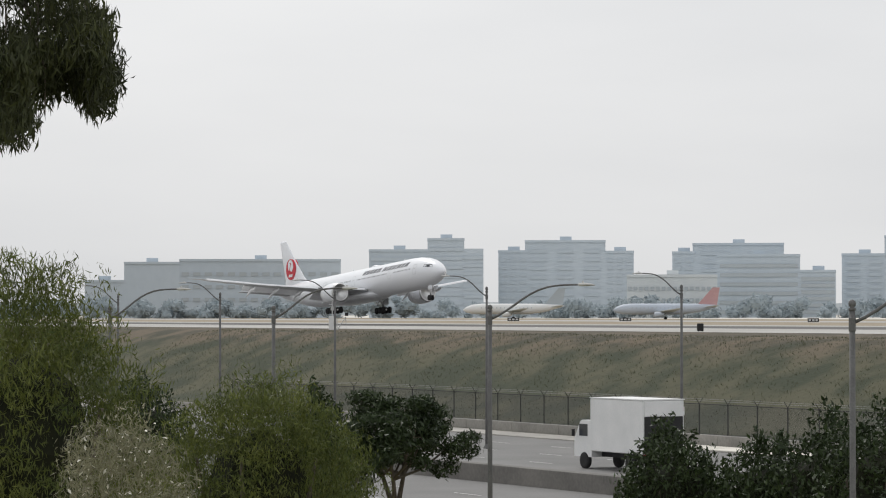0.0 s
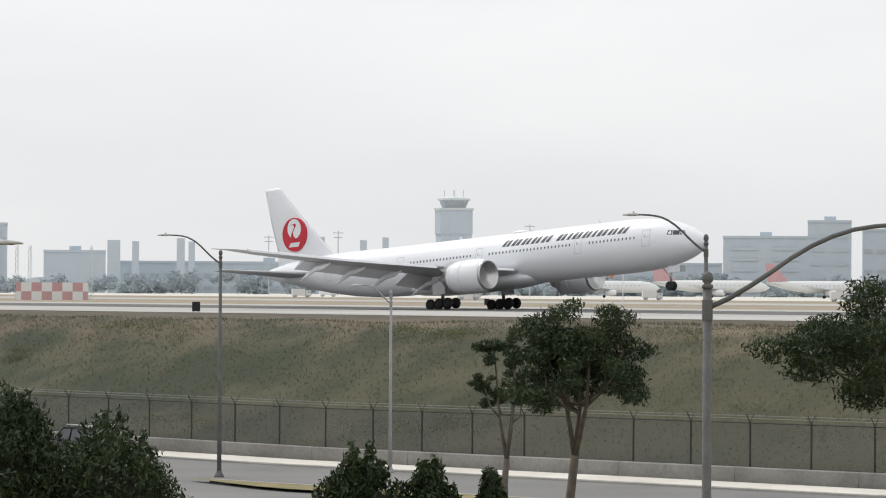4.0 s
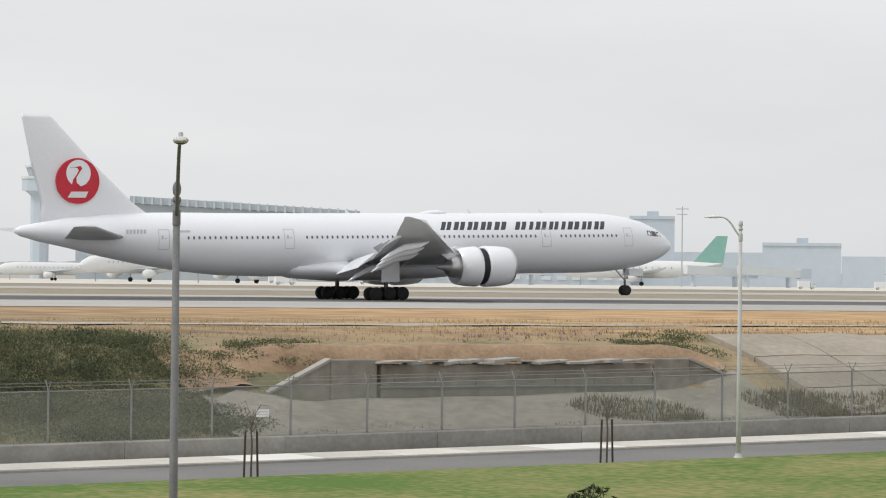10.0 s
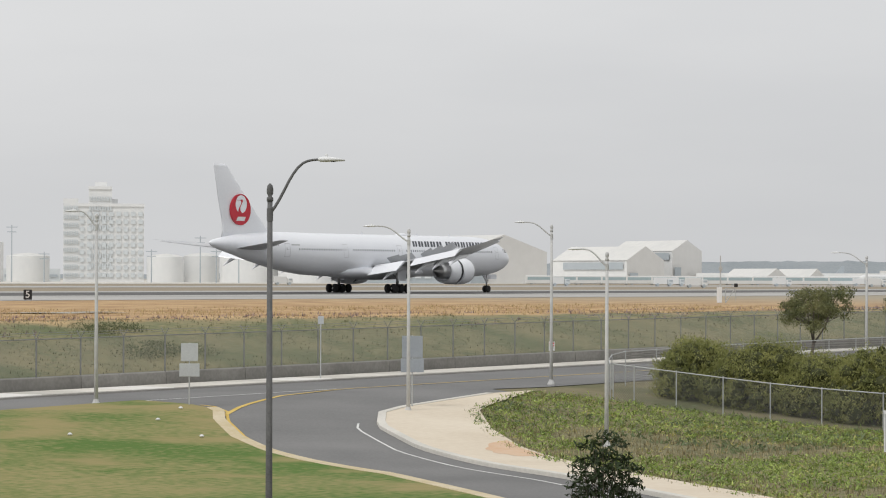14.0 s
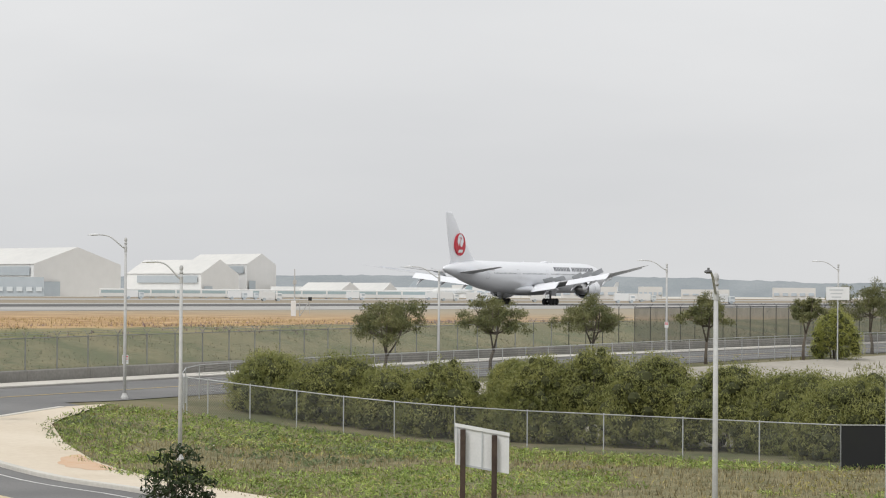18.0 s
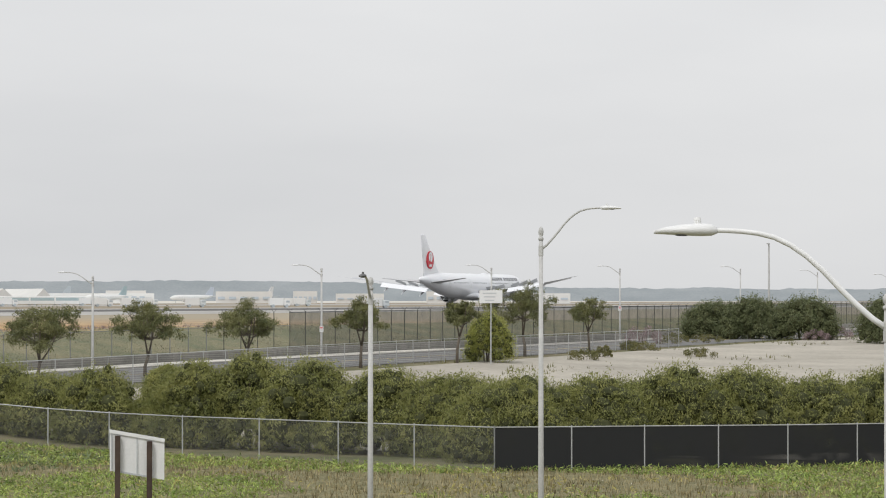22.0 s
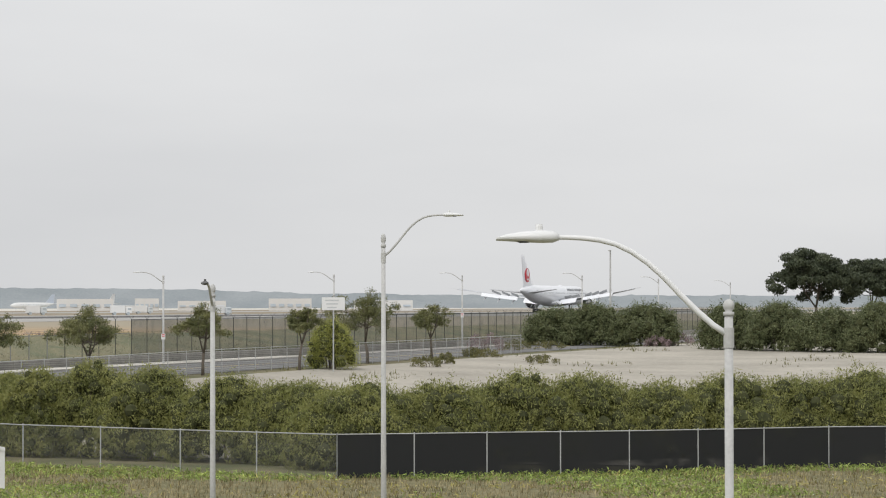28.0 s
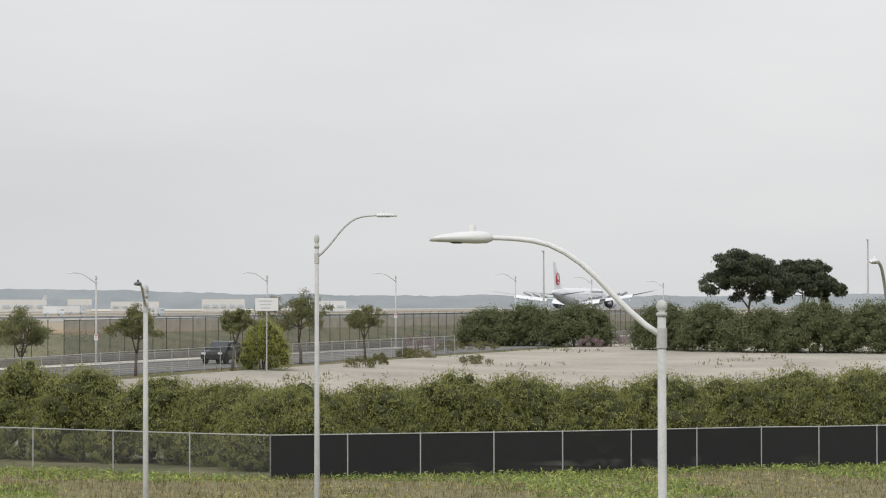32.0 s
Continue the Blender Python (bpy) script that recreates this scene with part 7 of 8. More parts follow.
def leaf_cloud(lumps, n, size, seed, droop=0.0, slim=0.38, stray=0.2, sprig=0, wide=0.12):
    """Many small leaves spread through ellipsoid lumps, denser towards their skins, singly or gathered in sprigs that face the light."""
    g = np.random.default_rng(seed)
    L = np.array(lumps, dtype=float)
    area = (L[:, 3] * L[:, 4] + L[:, 3] * L[:, 5] + L[:, 4] * L[:, 5])
    n = n // sprig if sprig else n
    pick = g.choice(len(L), n, p=area / area.sum())
    u = g.normal(size=(n, 3))
    u /= np.linalg.norm(u, axis=1)[:, None]
    rad = 1.0 - 0.5 * g.random(n) ** 1.8
    rad *= 1 + stray * g.normal(size=n) * (g.random(n) < 0.3)
    c = L[pick, :3] + u * L[pick, 3:] * rad[:, None]
    if sprig:
        c = np.repeat(c, sprig, axis=0)
        off = g.normal(size=c.shape) * wide * np.array([1, 1, 0.75])
        c = c + off
        u = np.repeat(u * 0.7 + np.array([0, 0, 0.6]), sprig, axis=0) + off / wide * 0.35
    return leaf_quads(c, u, size, g, droop, slim)


def leaf_quads(c, u, size, g, droop=0.0, slim=0.38):
    n = len(c)
    nrm = u + 0.8 * g.normal(size=(n, 3))
    nrm /= np.linalg.norm(nrm, axis=1)[:, None]
    t = np.cross(nrm, g.normal(size=(n, 3)))
    t[:, 2] -= droop
    t /= np.linalg.norm(t, axis=1)[:, None]
    b = np.cross(nrm, t)
    s = size * (0.6 + 0.8 * g.random(n))[:, None]
    if n > 9000:
        v = np.stack([c - t * s, c + b * s * slim * 1.5, c + t * s], 1).reshape(-1, 3)
        return v, np.arange(3 * n).reshape(-1, 3)
    v = np.stack([c - t * s, c + b * s * slim - t * s * 0.1, c + t * s, c - b * s * slim - t * s * 0.1], 1).reshape(-1, 3)
    return v, np.arange(4 * n).reshape(-1, 4)


def core(lumps, k=0.72):
    """The twiggy inside of a dense crown, dark in shrubs as painted shade."""
    m = Mesh()
    for x, y, z, a, b, c in lumps:
        m.lathe([(k * a * math.cos(w), z + k * c * math.sin(w)) for w in (-1.45, -0.75, 0, 0.75, 1.45)], 7, (x, y, 0))
    return m


def leaf_part(name, cloud, material, parent):
    me = bpy.data.meshes.new(name)
    v, f = cloud
    me.vertices.add(len(v))
    me.vertices.foreach_set("co", v.astype(np.float32).ravel())
    k = f.shape[1]
    me.loops.add(len(f) * k)
    me.loops.foreach_set("vertex_index", f.astype(np.int32).ravel())
    me.polygons.add(len(f))
    me.polygons.foreach_set("loop_start", np.arange(0, len(f) * k, k, dtype=np.int32))
    me.update(calc_edges=True)
    me.validate()
    me.materials.append(material)
    return part(name, me, None, parent)


LEAVES = {"dark": LEAF_DARK, "olive": LEAF_OLIVE, "sparse": LEAF_OLIVE, "feather": LEAF_FEATHER, "bush": LEAF_BUSH, "far": LEAF_FAR, "red": LEAF_RED, "weed": LEAF_GREYGREEN, "purple": LEAF_PURPLE, "low": LEAF_OLIVE, "sprig": LEAF_DARK, "round": LEAF_ROUND}
TREE_LABEL = {"dark": "dark leafy street tree with forked trunk", "olive": "olive-green street tree with spreading crown", "sparse": "thin street tree with sparse yellowing leaves"}
BUSH_LABEL = {"dark": "dark glossy-leaved shrub on the slope", "feather": "tall olive-green feathery shrub on the slope", "olive": "olive-green rounded shrub", "round": "bright yellow-green rounded shrub beside the lot", "bush": "dense green hedge shrub behind the fence", "far": "large dark green shrub beyond the lot", "red": "shrub with reddish new leaves", "weed": "pale grey-green flowering weeds on the slope", "purple": "low purple-flowered shrub at the lot's edge", "sprig": "dark shrub with upright leafy sprigs", "low": "low dry shrub at the lot's edge"}


def tree(kind, x, y, w, z0, z1, seed):
    """Forked trunk and limbs that end in leafy lobes with gaps between them."""
    r = random.Random(seed)
    gz = ground_z(x, y)
    ob = thing("tree", pose(x, y, gz, 0, 0, r.uniform(0, 360)), TREE_LABEL[kind], "tree", "street trees")
    z0, z1 = z0 - gz, z1 - gz
    h, rad = z1 - z0, w / 2
    fork = max(z0 * 0.8, z1 * 0.26)
    tr = 0.013 * z1 + 0.04
    lean = r.uniform(-0.3, 0.3)
    part("trunk", Mesh().tube([(0, 0, -0.5), (lean * 0.2, 0.05, fork * 0.5), (lean, 0, fork)], [tr * 1.35, tr, tr * 0.9], 9), BARK, ob, smooth=True)
    lumps, mains, limbs, twigs = [], [], [], []
    lobes = 13 if w > 3 else 7
    for k in range(lobes):
        a = k * 2.39996 + r.uniform(-0.4, 0.4)
        up = 1 - 1.45 * (k + 0.4) / lobes
        q = rad * math.sqrt(max(1 - up * up, 0.05)) * r.uniform(0.5, 0.78)
        hub = Vector((lean + q * math.cos(a), q * math.sin(a), z0 + h * (0.5 + 0.38 * up) + r.uniform(-0.06, 0.06) * h))
        base = Vector((lean, 0, fork - 0.06))
        if k >= 3:
            base = mains[k % 3].copy()
        mid = base.lerp(hub, 0.45) + Vector((0.12 * q * math.cos(a + 1), 0.12 * q * math.sin(a + 1), -0.06 * h))
        limbs.append(([base, mid, hub, hub + Vector((0, 0, 0.1 * h))], [tr * (0.66 if k < 3 else 0.36), tr * (0.45 if k < 3 else 0.26), tr * 0.18, tr * 0.06]))
        if k < 3:
            mains.append(mid)
        lr = rad * r.uniform(0.34, 0.48)
        for j in range(5 if 140 < x < 300 else 9):
            d = Vector((r.gauss(0, 1), r.gauss(0, 1), r.gauss(0, 0.6))).normalized() * lr * r.uniform(0.4, 1.0)
            s = lr * r.uniform(0.26, 0.46)
            p = hub + d
            lumps.append((p.x, p.y, p.z, s * 1.15, s * 1.15, s * r.uniform(0.5, 0.85)))
            if j < 3:
                twigs.append(([hub.lerp(mid, 0.25), hub + d * 0.5, p], [tr * 0.16, tr * 0.1, tr * 0.04]))
    # the crown is drawn in to its height and width
    kz = (z1 - fork) / max(max(q[2] + q[5] for q in lumps) - fork, 0.1)
    kr = 1.1 * rad / max(math.hypot(q[0] - lean, q[1]) + q[3] * 0.6 for q in lumps)

    def fit(p):
        return Vector((lean + (p[0] - lean) * kr, p[1] * kr, fork + (p[2] - fork) * (kz if p[2] > fork else 1)))

    lumps = [(*fit(q), q[3] * kr, q[4] * kr, q[5] * min(kz, 1.2)) for q in lumps]
    for pts, rr in limbs:
        part("limb", Mesh().tube([fit(p) for p in pts], rr, 6), BARK, ob, smooth=True)
    for pts, rr in twigs:
        part("twig", Mesh().tube([fit(p) for p in pts], rr, 4), BARK, ob)
    count = int((1100 if kind == "sparse" else 6200) * max(w, 1.5) ** 0.85)
    size = 0.06 if w < 3 else 0.08
    if x > 140:
        size, count = (0.08, int(count * 0.5)) if x < 300 else (0.24, int(count * 0.7))
    leaf_part("crown", leaf_cloud(lumps, count, size, seed, 0.5, sprig=10 if 140 < x < 300 else 0, wide=0.11), LEAF_FARDARK if x > 300 else LEAF_STREET if x > 140 else LEAVES[kind], ob)
    return ob


STEM = data_of("stem", Mesh().tube([(0, 0, -0.2), (0.15, 0.05, 0.9), (0.35, 0.1, 1.9)], [0.05, 0.035, 0.012], 5), BARK)
# leaf size, count, lumps, upright growth
GROWTH = {"dark": (0.072, 9000, 64, 0.6), "feather": (0.06, 50000, 130, 1.2), "olive": (0.1, 9000, 40, 0.2), "bush": (0.07, 36000, 120, 0.8), "far": (0.13, 20000, 80, 0.3), "red": (0.07, 2200, 24, 0.1), "weed": (0.042, 14000, 50, 0.8), "round": (0.07, 16000, 60, 0.2), "sprig": (0.055, 0, 0, 0), "purple": (0.08, 1500, 14, 0.6), "low": (0.08, 1200, 12, 0.4)}


def bush(kind, x, y, w, z0, z1, seed):
    r = random.Random(seed)
    gz = ground_z(x, y)
    ob = thing("shrub", pose(x, y, gz, 0, 0, r.uniform(0, 360)), BUSH_LABEL[kind], "shrub", "shrubs")
    h = max(z1 - gz, 0.3)
    zb = min(max(z0 - gz, 0.0) * 0.6, h * 0.5) if kind in ("feather", "dark", "sprig", "weed") else 0.0
    rad = w / 2 * 1.05
    size, count, nl, grow = GROWTH[kind]
    for k in range(4):
        part("stem", STEM, None, ob, at=pose(rad * 0.15 * math.cos(k * 1.3), rad * 0.15 * math.sin(k * 1.3), 0, 0, 0, k * 84 + r.uniform(-20, 20)) @ Matrix.Scale(max(h / 2.6, 0.3), 4))
    lumps = []
    if kind == "sprig":
        for k in range(34):
            a, q = k * 2.39996, rad * math.sqrt((k + 0.5) / 34) * 0.8
            top = h - (h - zb) * 0.5 * (q / rad) ** 2 * r.uniform(0.6, 1.2) - r.uniform(0, 0.22)
            tip = Vector((q * math.cos(a) * 1.1, q * math.sin(a) * 1.1, top))
            foot = Vector((q * math.cos(a) * 0.35, q * math.sin(a) * 0.35, max(zb - 0.4, 0)))
            part("sprig", Mesh().tube([foot, foot.lerp(tip, 0.6), tip], [0.012, 0.008, 0.003], 4), BARK, ob)
            for j in range(6):
                p = tip.lerp(foot, j * 0.09)
                lumps.append((p.x, p.y, p.z, 0.1, 0.1, 0.07))
        leaf_part("foliage", leaf_cloud(lumps, 3400, 0.055, seed, 0.0, 0.3), LEAF_DARK, ob)
        return ob
    lop = r.uniform(0, 6.28)
    full = kind in ("bush", "far", "round")
    for k in range(nl):
        u = (k + 0.5) / nl
        ph = k * 2.39996 + r.uniform(-0.2, 0.2)
        up = 1 - u
        q = max(1 - up ** 2.6, 0.0) ** 0.5 * r.uniform(0.74, 0.95) * (1 + 0.14 * math.sin(2 * ph + lop) + 0.1 * math.sin(5 * ph + lop))
        s = rad * (r.uniform(0.3, 0.44) if full and k % 4 == 0 else r.uniform(0.17, 0.34))
        sz = min(s * r.uniform(0.8, 1.2), h * 0.22)
        lumps.append((q * rad * math.cos(ph), q * rad * math.sin(ph), zb + sz * 0.4 + (h - zb - sz * 1.3) * (0.03 + 0.97 * up * r.uniform(0.88, 1.04)), s, s, sz))
    if kind == "dark":
        for k in range(16):
            a, q = r.uniform(0, 6.28), rad * r.uniform(0.1, 0.8)
            z = h * (1 - 0.35 * (q / rad) ** 2) - r.uniform(0.0, 0.25)
            for j in range(3):
                lumps.append((q * math.cos(a), q * math.sin(a), z + 0.17 * j, 0.15 - 0.03 * j, 0.15 - 0.03 * j, 0.13))
    # solid dark core: the shade behind the leaves is in its colour
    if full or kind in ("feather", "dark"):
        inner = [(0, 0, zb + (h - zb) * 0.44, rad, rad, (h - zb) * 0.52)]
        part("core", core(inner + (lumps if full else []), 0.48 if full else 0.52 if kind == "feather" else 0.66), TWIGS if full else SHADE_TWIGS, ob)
    leaf_part("foliage", leaf_cloud(lumps, count, size, seed, -grow, 0.24 if kind in ("feather", "weed") else 0.38, 0.1 if kind == "feather" else 0.2, 8 if kind in ("bush", "far") else 9 if kind == "feather" else 0, size * 1.5), LEAVES[kind], ob)
    if kind in ("weed", "purple"):
        leaf_part("blossom", leaf_cloud(lumps, 300 if kind == "weed" else 200, size * 0.8, seed + 1), BLOSSOM if kind == "weed" else LEAF_PURPLE, ob)
    return ob


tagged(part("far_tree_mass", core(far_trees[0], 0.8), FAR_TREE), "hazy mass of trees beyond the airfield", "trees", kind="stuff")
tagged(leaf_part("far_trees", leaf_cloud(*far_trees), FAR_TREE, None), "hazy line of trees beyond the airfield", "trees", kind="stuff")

TREES = (
    ('dark', -66.7, 34.3, 4.0, 2.8, 5.1),
    ('dark', -57.7, 66.5, 5.1, 3.0, 6.8),
    ('dark', -72.5, 80.1, 2.7, 1.5, 5.5),
    ('dark', -45.7, 65.6, 7.1, 4.0, 7.4),
    ('sparse', -39.2, 67.4, 3.3, 2.9, 5.0),
    ('dark', -27.9, 70.7, 2.7, 1.8, 4.3),
    ('olive', -21.9, 72.8, 3.9, 2.7, 5.4),
    ('dark', -16.3, 72.2, 7.5, 2.2, 6.8),
    ('sparse', -11.6, 75.2, 5.4, 2.6, 6.2),
    ('olive', 0.2, 78.0, 5.1, 2.7, 5.6),
    ('sparse', 12.5, 83.1, 2.2, 2.5, 3.8),
    ('dark', 16.4, 63.9, 5.7, 2.2, 5.0),
    ('dark', 19.5, 63.0, 2.6, 2.3, 3.6),
    ('olive', 156.2, 85.3, 5.8, 3.6, 6.6),
    ('olive', 171.6, 86.2, 4.6, 3.7, 6.9),
    ('olive', 186.2, 85.7, 5.4, 3.9, 7.1),
    ('olive', 195.7, 81.6, 4.0, 4.1, 7.2),
    ('olive', 210.3, 80.0, 2.9, 4.7, 6.8),
    ('olive', 230.9, 82.0, 6.4, 4.5, 8.4),
    ('olive', 246.8, 81.8, 3.6, 4.7, 7.1),
    ('dark', 412.1, 81.3, 12.5, 7.6, 14.8),
    ('dark', 418.4, 74.7, 11.0, 7.2, 13.4),
)
BUSHES = (
    ('feather', -42.2, 15.6, 3.7, 4.8, 7.95),
    ('feather', -52.7, 24.2, 3.9, 3.1, 6.1),
    ('dark', -83.2, 34.3, 3.4, 3.2, 5.05),
    ('weed', -33.3, 13.5, 2.2, 4.5, 5.95),
    ('dark', -63.1, 30.4, 2.1, 2.5, 5.2),
    ('dark', -59.1, 37.4, 2.9, 2.3, 4.4),
    ('dark', -57.1, 38.8, 2.9, 2.1, 4.2),
    ('dark', -55.6, 39.3, 3.2, 2.2, 4.75),
    ('dark', -53.1, 39.2, 3.5, 2.3, 5.0),
    ('dark', -51.7, 41.1, 2.9, 2.4, 4.8),
    ('dark', -50.2, 42.8, 2.7, 2.4, 4.1),
    ('dark', -49.9, 40.0, 2.0, 2.2, 4.6),
    ('dark', -48.8, 41.5, 3.0, 2.2, 4.0),
    ('dark', -43.7, 44.0, 1.9, 2.3, 3.6),
    ('dark', -42.7, 44.9, 1.6, 2.3, 3.3),
    ('dark', -41.8, 45.8, 1.1, 2.2, 3.0),
    ('red', -1.1, 74.0, 2.5, 1.5, 3.3),
    ('sprig', 25.8, 42.8, 1.5, 3.1, 3.65),
    ('sprig', 35.5, 35.3, 1.4, 3.0, 4.3),
    ('sprig', 40.5, 25.8, 1.3, 3.4, 4.7),
    ('bush', 116.9, 69.6, 3.5, 0.8, 4.5),
    ('bush', 116.6, 66.0, 4.0, 0.7, 4.4),
    ('bush', 116.9, 63.3, 3.9, 0.4, 3.9),
    ('bush', 116.4, 60.7, 3.7, 0.4, 4.3),
    ('bush', 117.2, 58.8, 2.6, 0.2, 2.75),
    ('bush', 118.0, 56.9, 3.3, 0.1, 4.5),
    ('bush', 119.0, 54.8, 3.9, -0.1, 4.9),
    ('bush', 117.3, 51.2, 3.8, 0.0, 4.7),
    ('bush', 116.7, 47.6, 4.2, -0.1, 4.3),
    ('bush', 115.7, 44.7, 3.7, -0.2, 4.0),
    ('bush', 114.7, 41.6, 3.8, -0.2, 3.9),
    ('bush', 115.9, 44.0, 3.9, -0.3, 4.1),
    ('bush', 117.8, 41.8, 4.2, -0.4, 4.1),
    ('bush', 120.7, 39.5, 4.5, -0.5, 4.0),
    ('bush', 123.6, 37.1, 4.3, -0.6, 4.4),
    ('bush', 125.3, 34.5, 4.1, -0.6, 4.3),
    ('bush', 128.0, 32.2, 4.2, -0.7, 3.9),
    ('bush', 129.7, 29.4, 4.4, -0.7, 4.2),
    ('bush', 132.3, 26.9, 4.2, -0.8, 4.1),
    ('bush', 133.8, 24.1, 4.3, -0.7, 4.4),
    ('bush', 136.3, 21.7, 4.6, -0.8, 4.5),
    ('far', 317.2, 91.1, 7.0, 2.3, 7.0),
    ('far', 318.4, 86.9, 6.7, 2.3, 7.5),
    ('far', 315.8, 80.7, 7.5, 2.5, 7.5),
    ('far', 302.4, 68.3, 6.3, 2.3, 7.6),
    ('far', 299.5, 62.8, 6.8, 2.4, 7.6),
    ('far', 296.6, 57.1, 6.7, 2.5, 7.0),
    ('far', 295.5, 51.6, 8.3, 2.5, 7.8),
    ('far', 294.6, 45.2, 8.8, 2.5, 7.8),
    ('far', 295.5, 38.8, 8.8, 2.5, 7.8),
    ('round', 216.0, 79.6, 3.8, 2.4, 6.14),
    ('purple', 284.5, 88.8, 3.4, 2.5, 4.4),
    ('purple', 318.0, 77.6, 3.6, 2.4, 4.2),
    ('purple', 312.0, 78.6, 2.6, 2.4, 3.9),
    ('low', 292.0, 84.6, 3.5, 2.5, 3.6),
    ('low', 287.0, 86.4, 3.0, 2.5, 3.8),
    ('low', 256.0, 80.0, 3.0, 2.3, 3.3),
    ('low', 259.0, 82.0, 2.0, 2.3, 3.4),
    ('low', 246.0, 72.0, 2.4, 2.3, 3.0),
    ('low', 228.0, 76.0, 2.6, 2.3, 3.2),
    ('low', 236.0, 77.0, 1.6, 2.3, 3.3),
    ('bush', 141.1, 69.6, 2.2, 1.6, 3.6),
)
for k, q in enumerate(TREES):
    tree(*q, 100 + k)
for k, (kind, x, y, w, z0, z1) in enumerate(BUSHES):
    if kind == "bush":
        k2 = 1.09 if 43 < y < 72 and x < 125 else 1.06
        x, y = x * k2, y * k2
        w, z1 = w * (1.06 if 58 < y < 68 else 1.17), 7 + (z1 - 7) * k2
    bush(kind, x, y, w, z0, z1, 300 + k)

# saplings tied to stakes on the lawn's edge
for k, (x, y, green) in enumerate(((40.5, 88.0, 0), (53.8, 88.2, 0), (65.7, 87.6, 1), (77.3, 87.2, 1), (87.6, 86.8, 1))):
    ob = thing("sapling", on_ground(x, y), "young staked sapling with few leaves" if green else "bare young sapling tied to stakes", "tree", "saplings")
    for s in (-0.25, 0.25):
        part("stake", Mesh().tube([(s, 0, -0.3), (s * 0.8, 0, 1.55)], 0.035, 6), POST_BROWN, ob)
    part("stem", Mesh().tube([(0, 0, -0.1), (0.03, 0, 1.2), (-0.04, 0, 1.9)], [0.035, 0.03, 0.02], 6), BARK, ob)
    for j in range(7):
        a = j * 2.4
        tw = Mesh().tube([(0, 0, 1.5 + 0.08 * j), (0.3 * math.cos(a), 0.3 * math.sin(a), 1.9 + 0.1 * j), (0.6 * math.cos(a), 0.5 * math.sin(a), 2.05 + 0.06 * j)], [0.018, 0.012, 0.006], 4)
        part("twig", tw, BARK, ob)
    if green:
        leaf_part("leaves", leaf_cloud([(0.4 * math.cos(j), 0.4 * math.sin(j), 2.1, 0.4, 0.4, 0.25) for j in range(5)], 260, 0.05, 50 + k), LEAF_OLIVE, ob)

# the hanging eucalyptus branch close by
ob = thing("overhanging_tree", (-13.6, 5.2, ground_z(-13.6, 5.2)), "hanging eucalyptus branches with narrow drooping leaves", "tree")
gz = ground_z(-13.6, 5.2)
part("trunk", Mesh().tube([(-1.6, -2.2, -0.4), (-1.5, -2.1, 2.0), (-1.2, -1.5, 3.6), (-0.6, -0.6, 4.0)], [0.22, 0.18, 0.12, 0.05], 9), BARK, ob, smooth=True)
g = random.Random(9)
lumps = []
for k in range(84):
    if k < 44:
        az, z = g.uniform(-70.9, -69.15), g.uniform(8.08, 9.2)
    elif k < 70:
        az = g.uniform(-69.2, -68.15)
        z = g.uniform(8.06, 8.38) + (g.uniform(0, 0.3) if az < -68.6 else 0)
    else:
        az, z = g.uniform(-70.5, -69.8), g.uniform(7.86, 8.15)
    p = polar(az, 14.5 + g.uniform(-0.7, 0.7))
    lumps.append((p.x + 13.6, p.y - 5.2, z - gz, 0.1, 0.1, 0.13))
for k in range(10):
    c = lumps[k * 6]
    part("twig", Mesh().tube([(-0.6, -0.6, 4.0), ((c[0] - 0.6) / 2, (c[1] - 0.6) / 2, max(c[2], 4.0) + 0.25), c[:3], (c[0], c[1], c[2] - 0.22)], [0.02, 0.014, 0.007, 0.003], 4), BARK, ob)
leaf_part("leaves", leaf_cloud(lumps, 24000, 0.03, 77, 1.6, 0.24), LEAF_HANG, ob)

# ---- rough grass and weeds on the bank, and the taller dry grass along its top ----
g = np.random.default_rng(12)


def tufts(name, n, xr, yr, size, material, label, seed, keep=None, blades=5, slim=0.1, spread=0.5):
    """Tufts of thin leaning blades."""
    g = np.random.default_rng(seed)
    xs, ys = g.uniform(*xr, n), g.uniform(*yr, n)
    pts = [(x, y, ground_z(x, y) - 0.02) for x, y in zip(xs, ys) if keep is None or keep(x, y)]
    c = np.repeat(np.array(pts), blades, axis=0)
    m = len(c)
    a = g.random(m) * 6.283
    s = size * (0.45 + 1.1 * g.random(m) ** 1.5)
    lean = spread * (0.3 + g.random(m))
    d = np.stack([np.cos(a), np.sin(a), np.zeros(m)], 1)
    side = np.stack([-np.sin(a), np.cos(a), np.zeros(m)], 1) * (s * slim)[:, None]
    c = c + d * (s * 0.5 * g.random(m))[:, None]
    tip = c + d * (s * lean)[:, None] + np.array([0, 0, 1.0]) * s[:, None]
    v = np.stack([c - side, c + side, tip], 1).reshape(-1, 3)
    return tagged(leaf_part(name, (v, np.arange(3 * m).reshape(-1, 3)), material, None), label, "grass", kind="stuff")


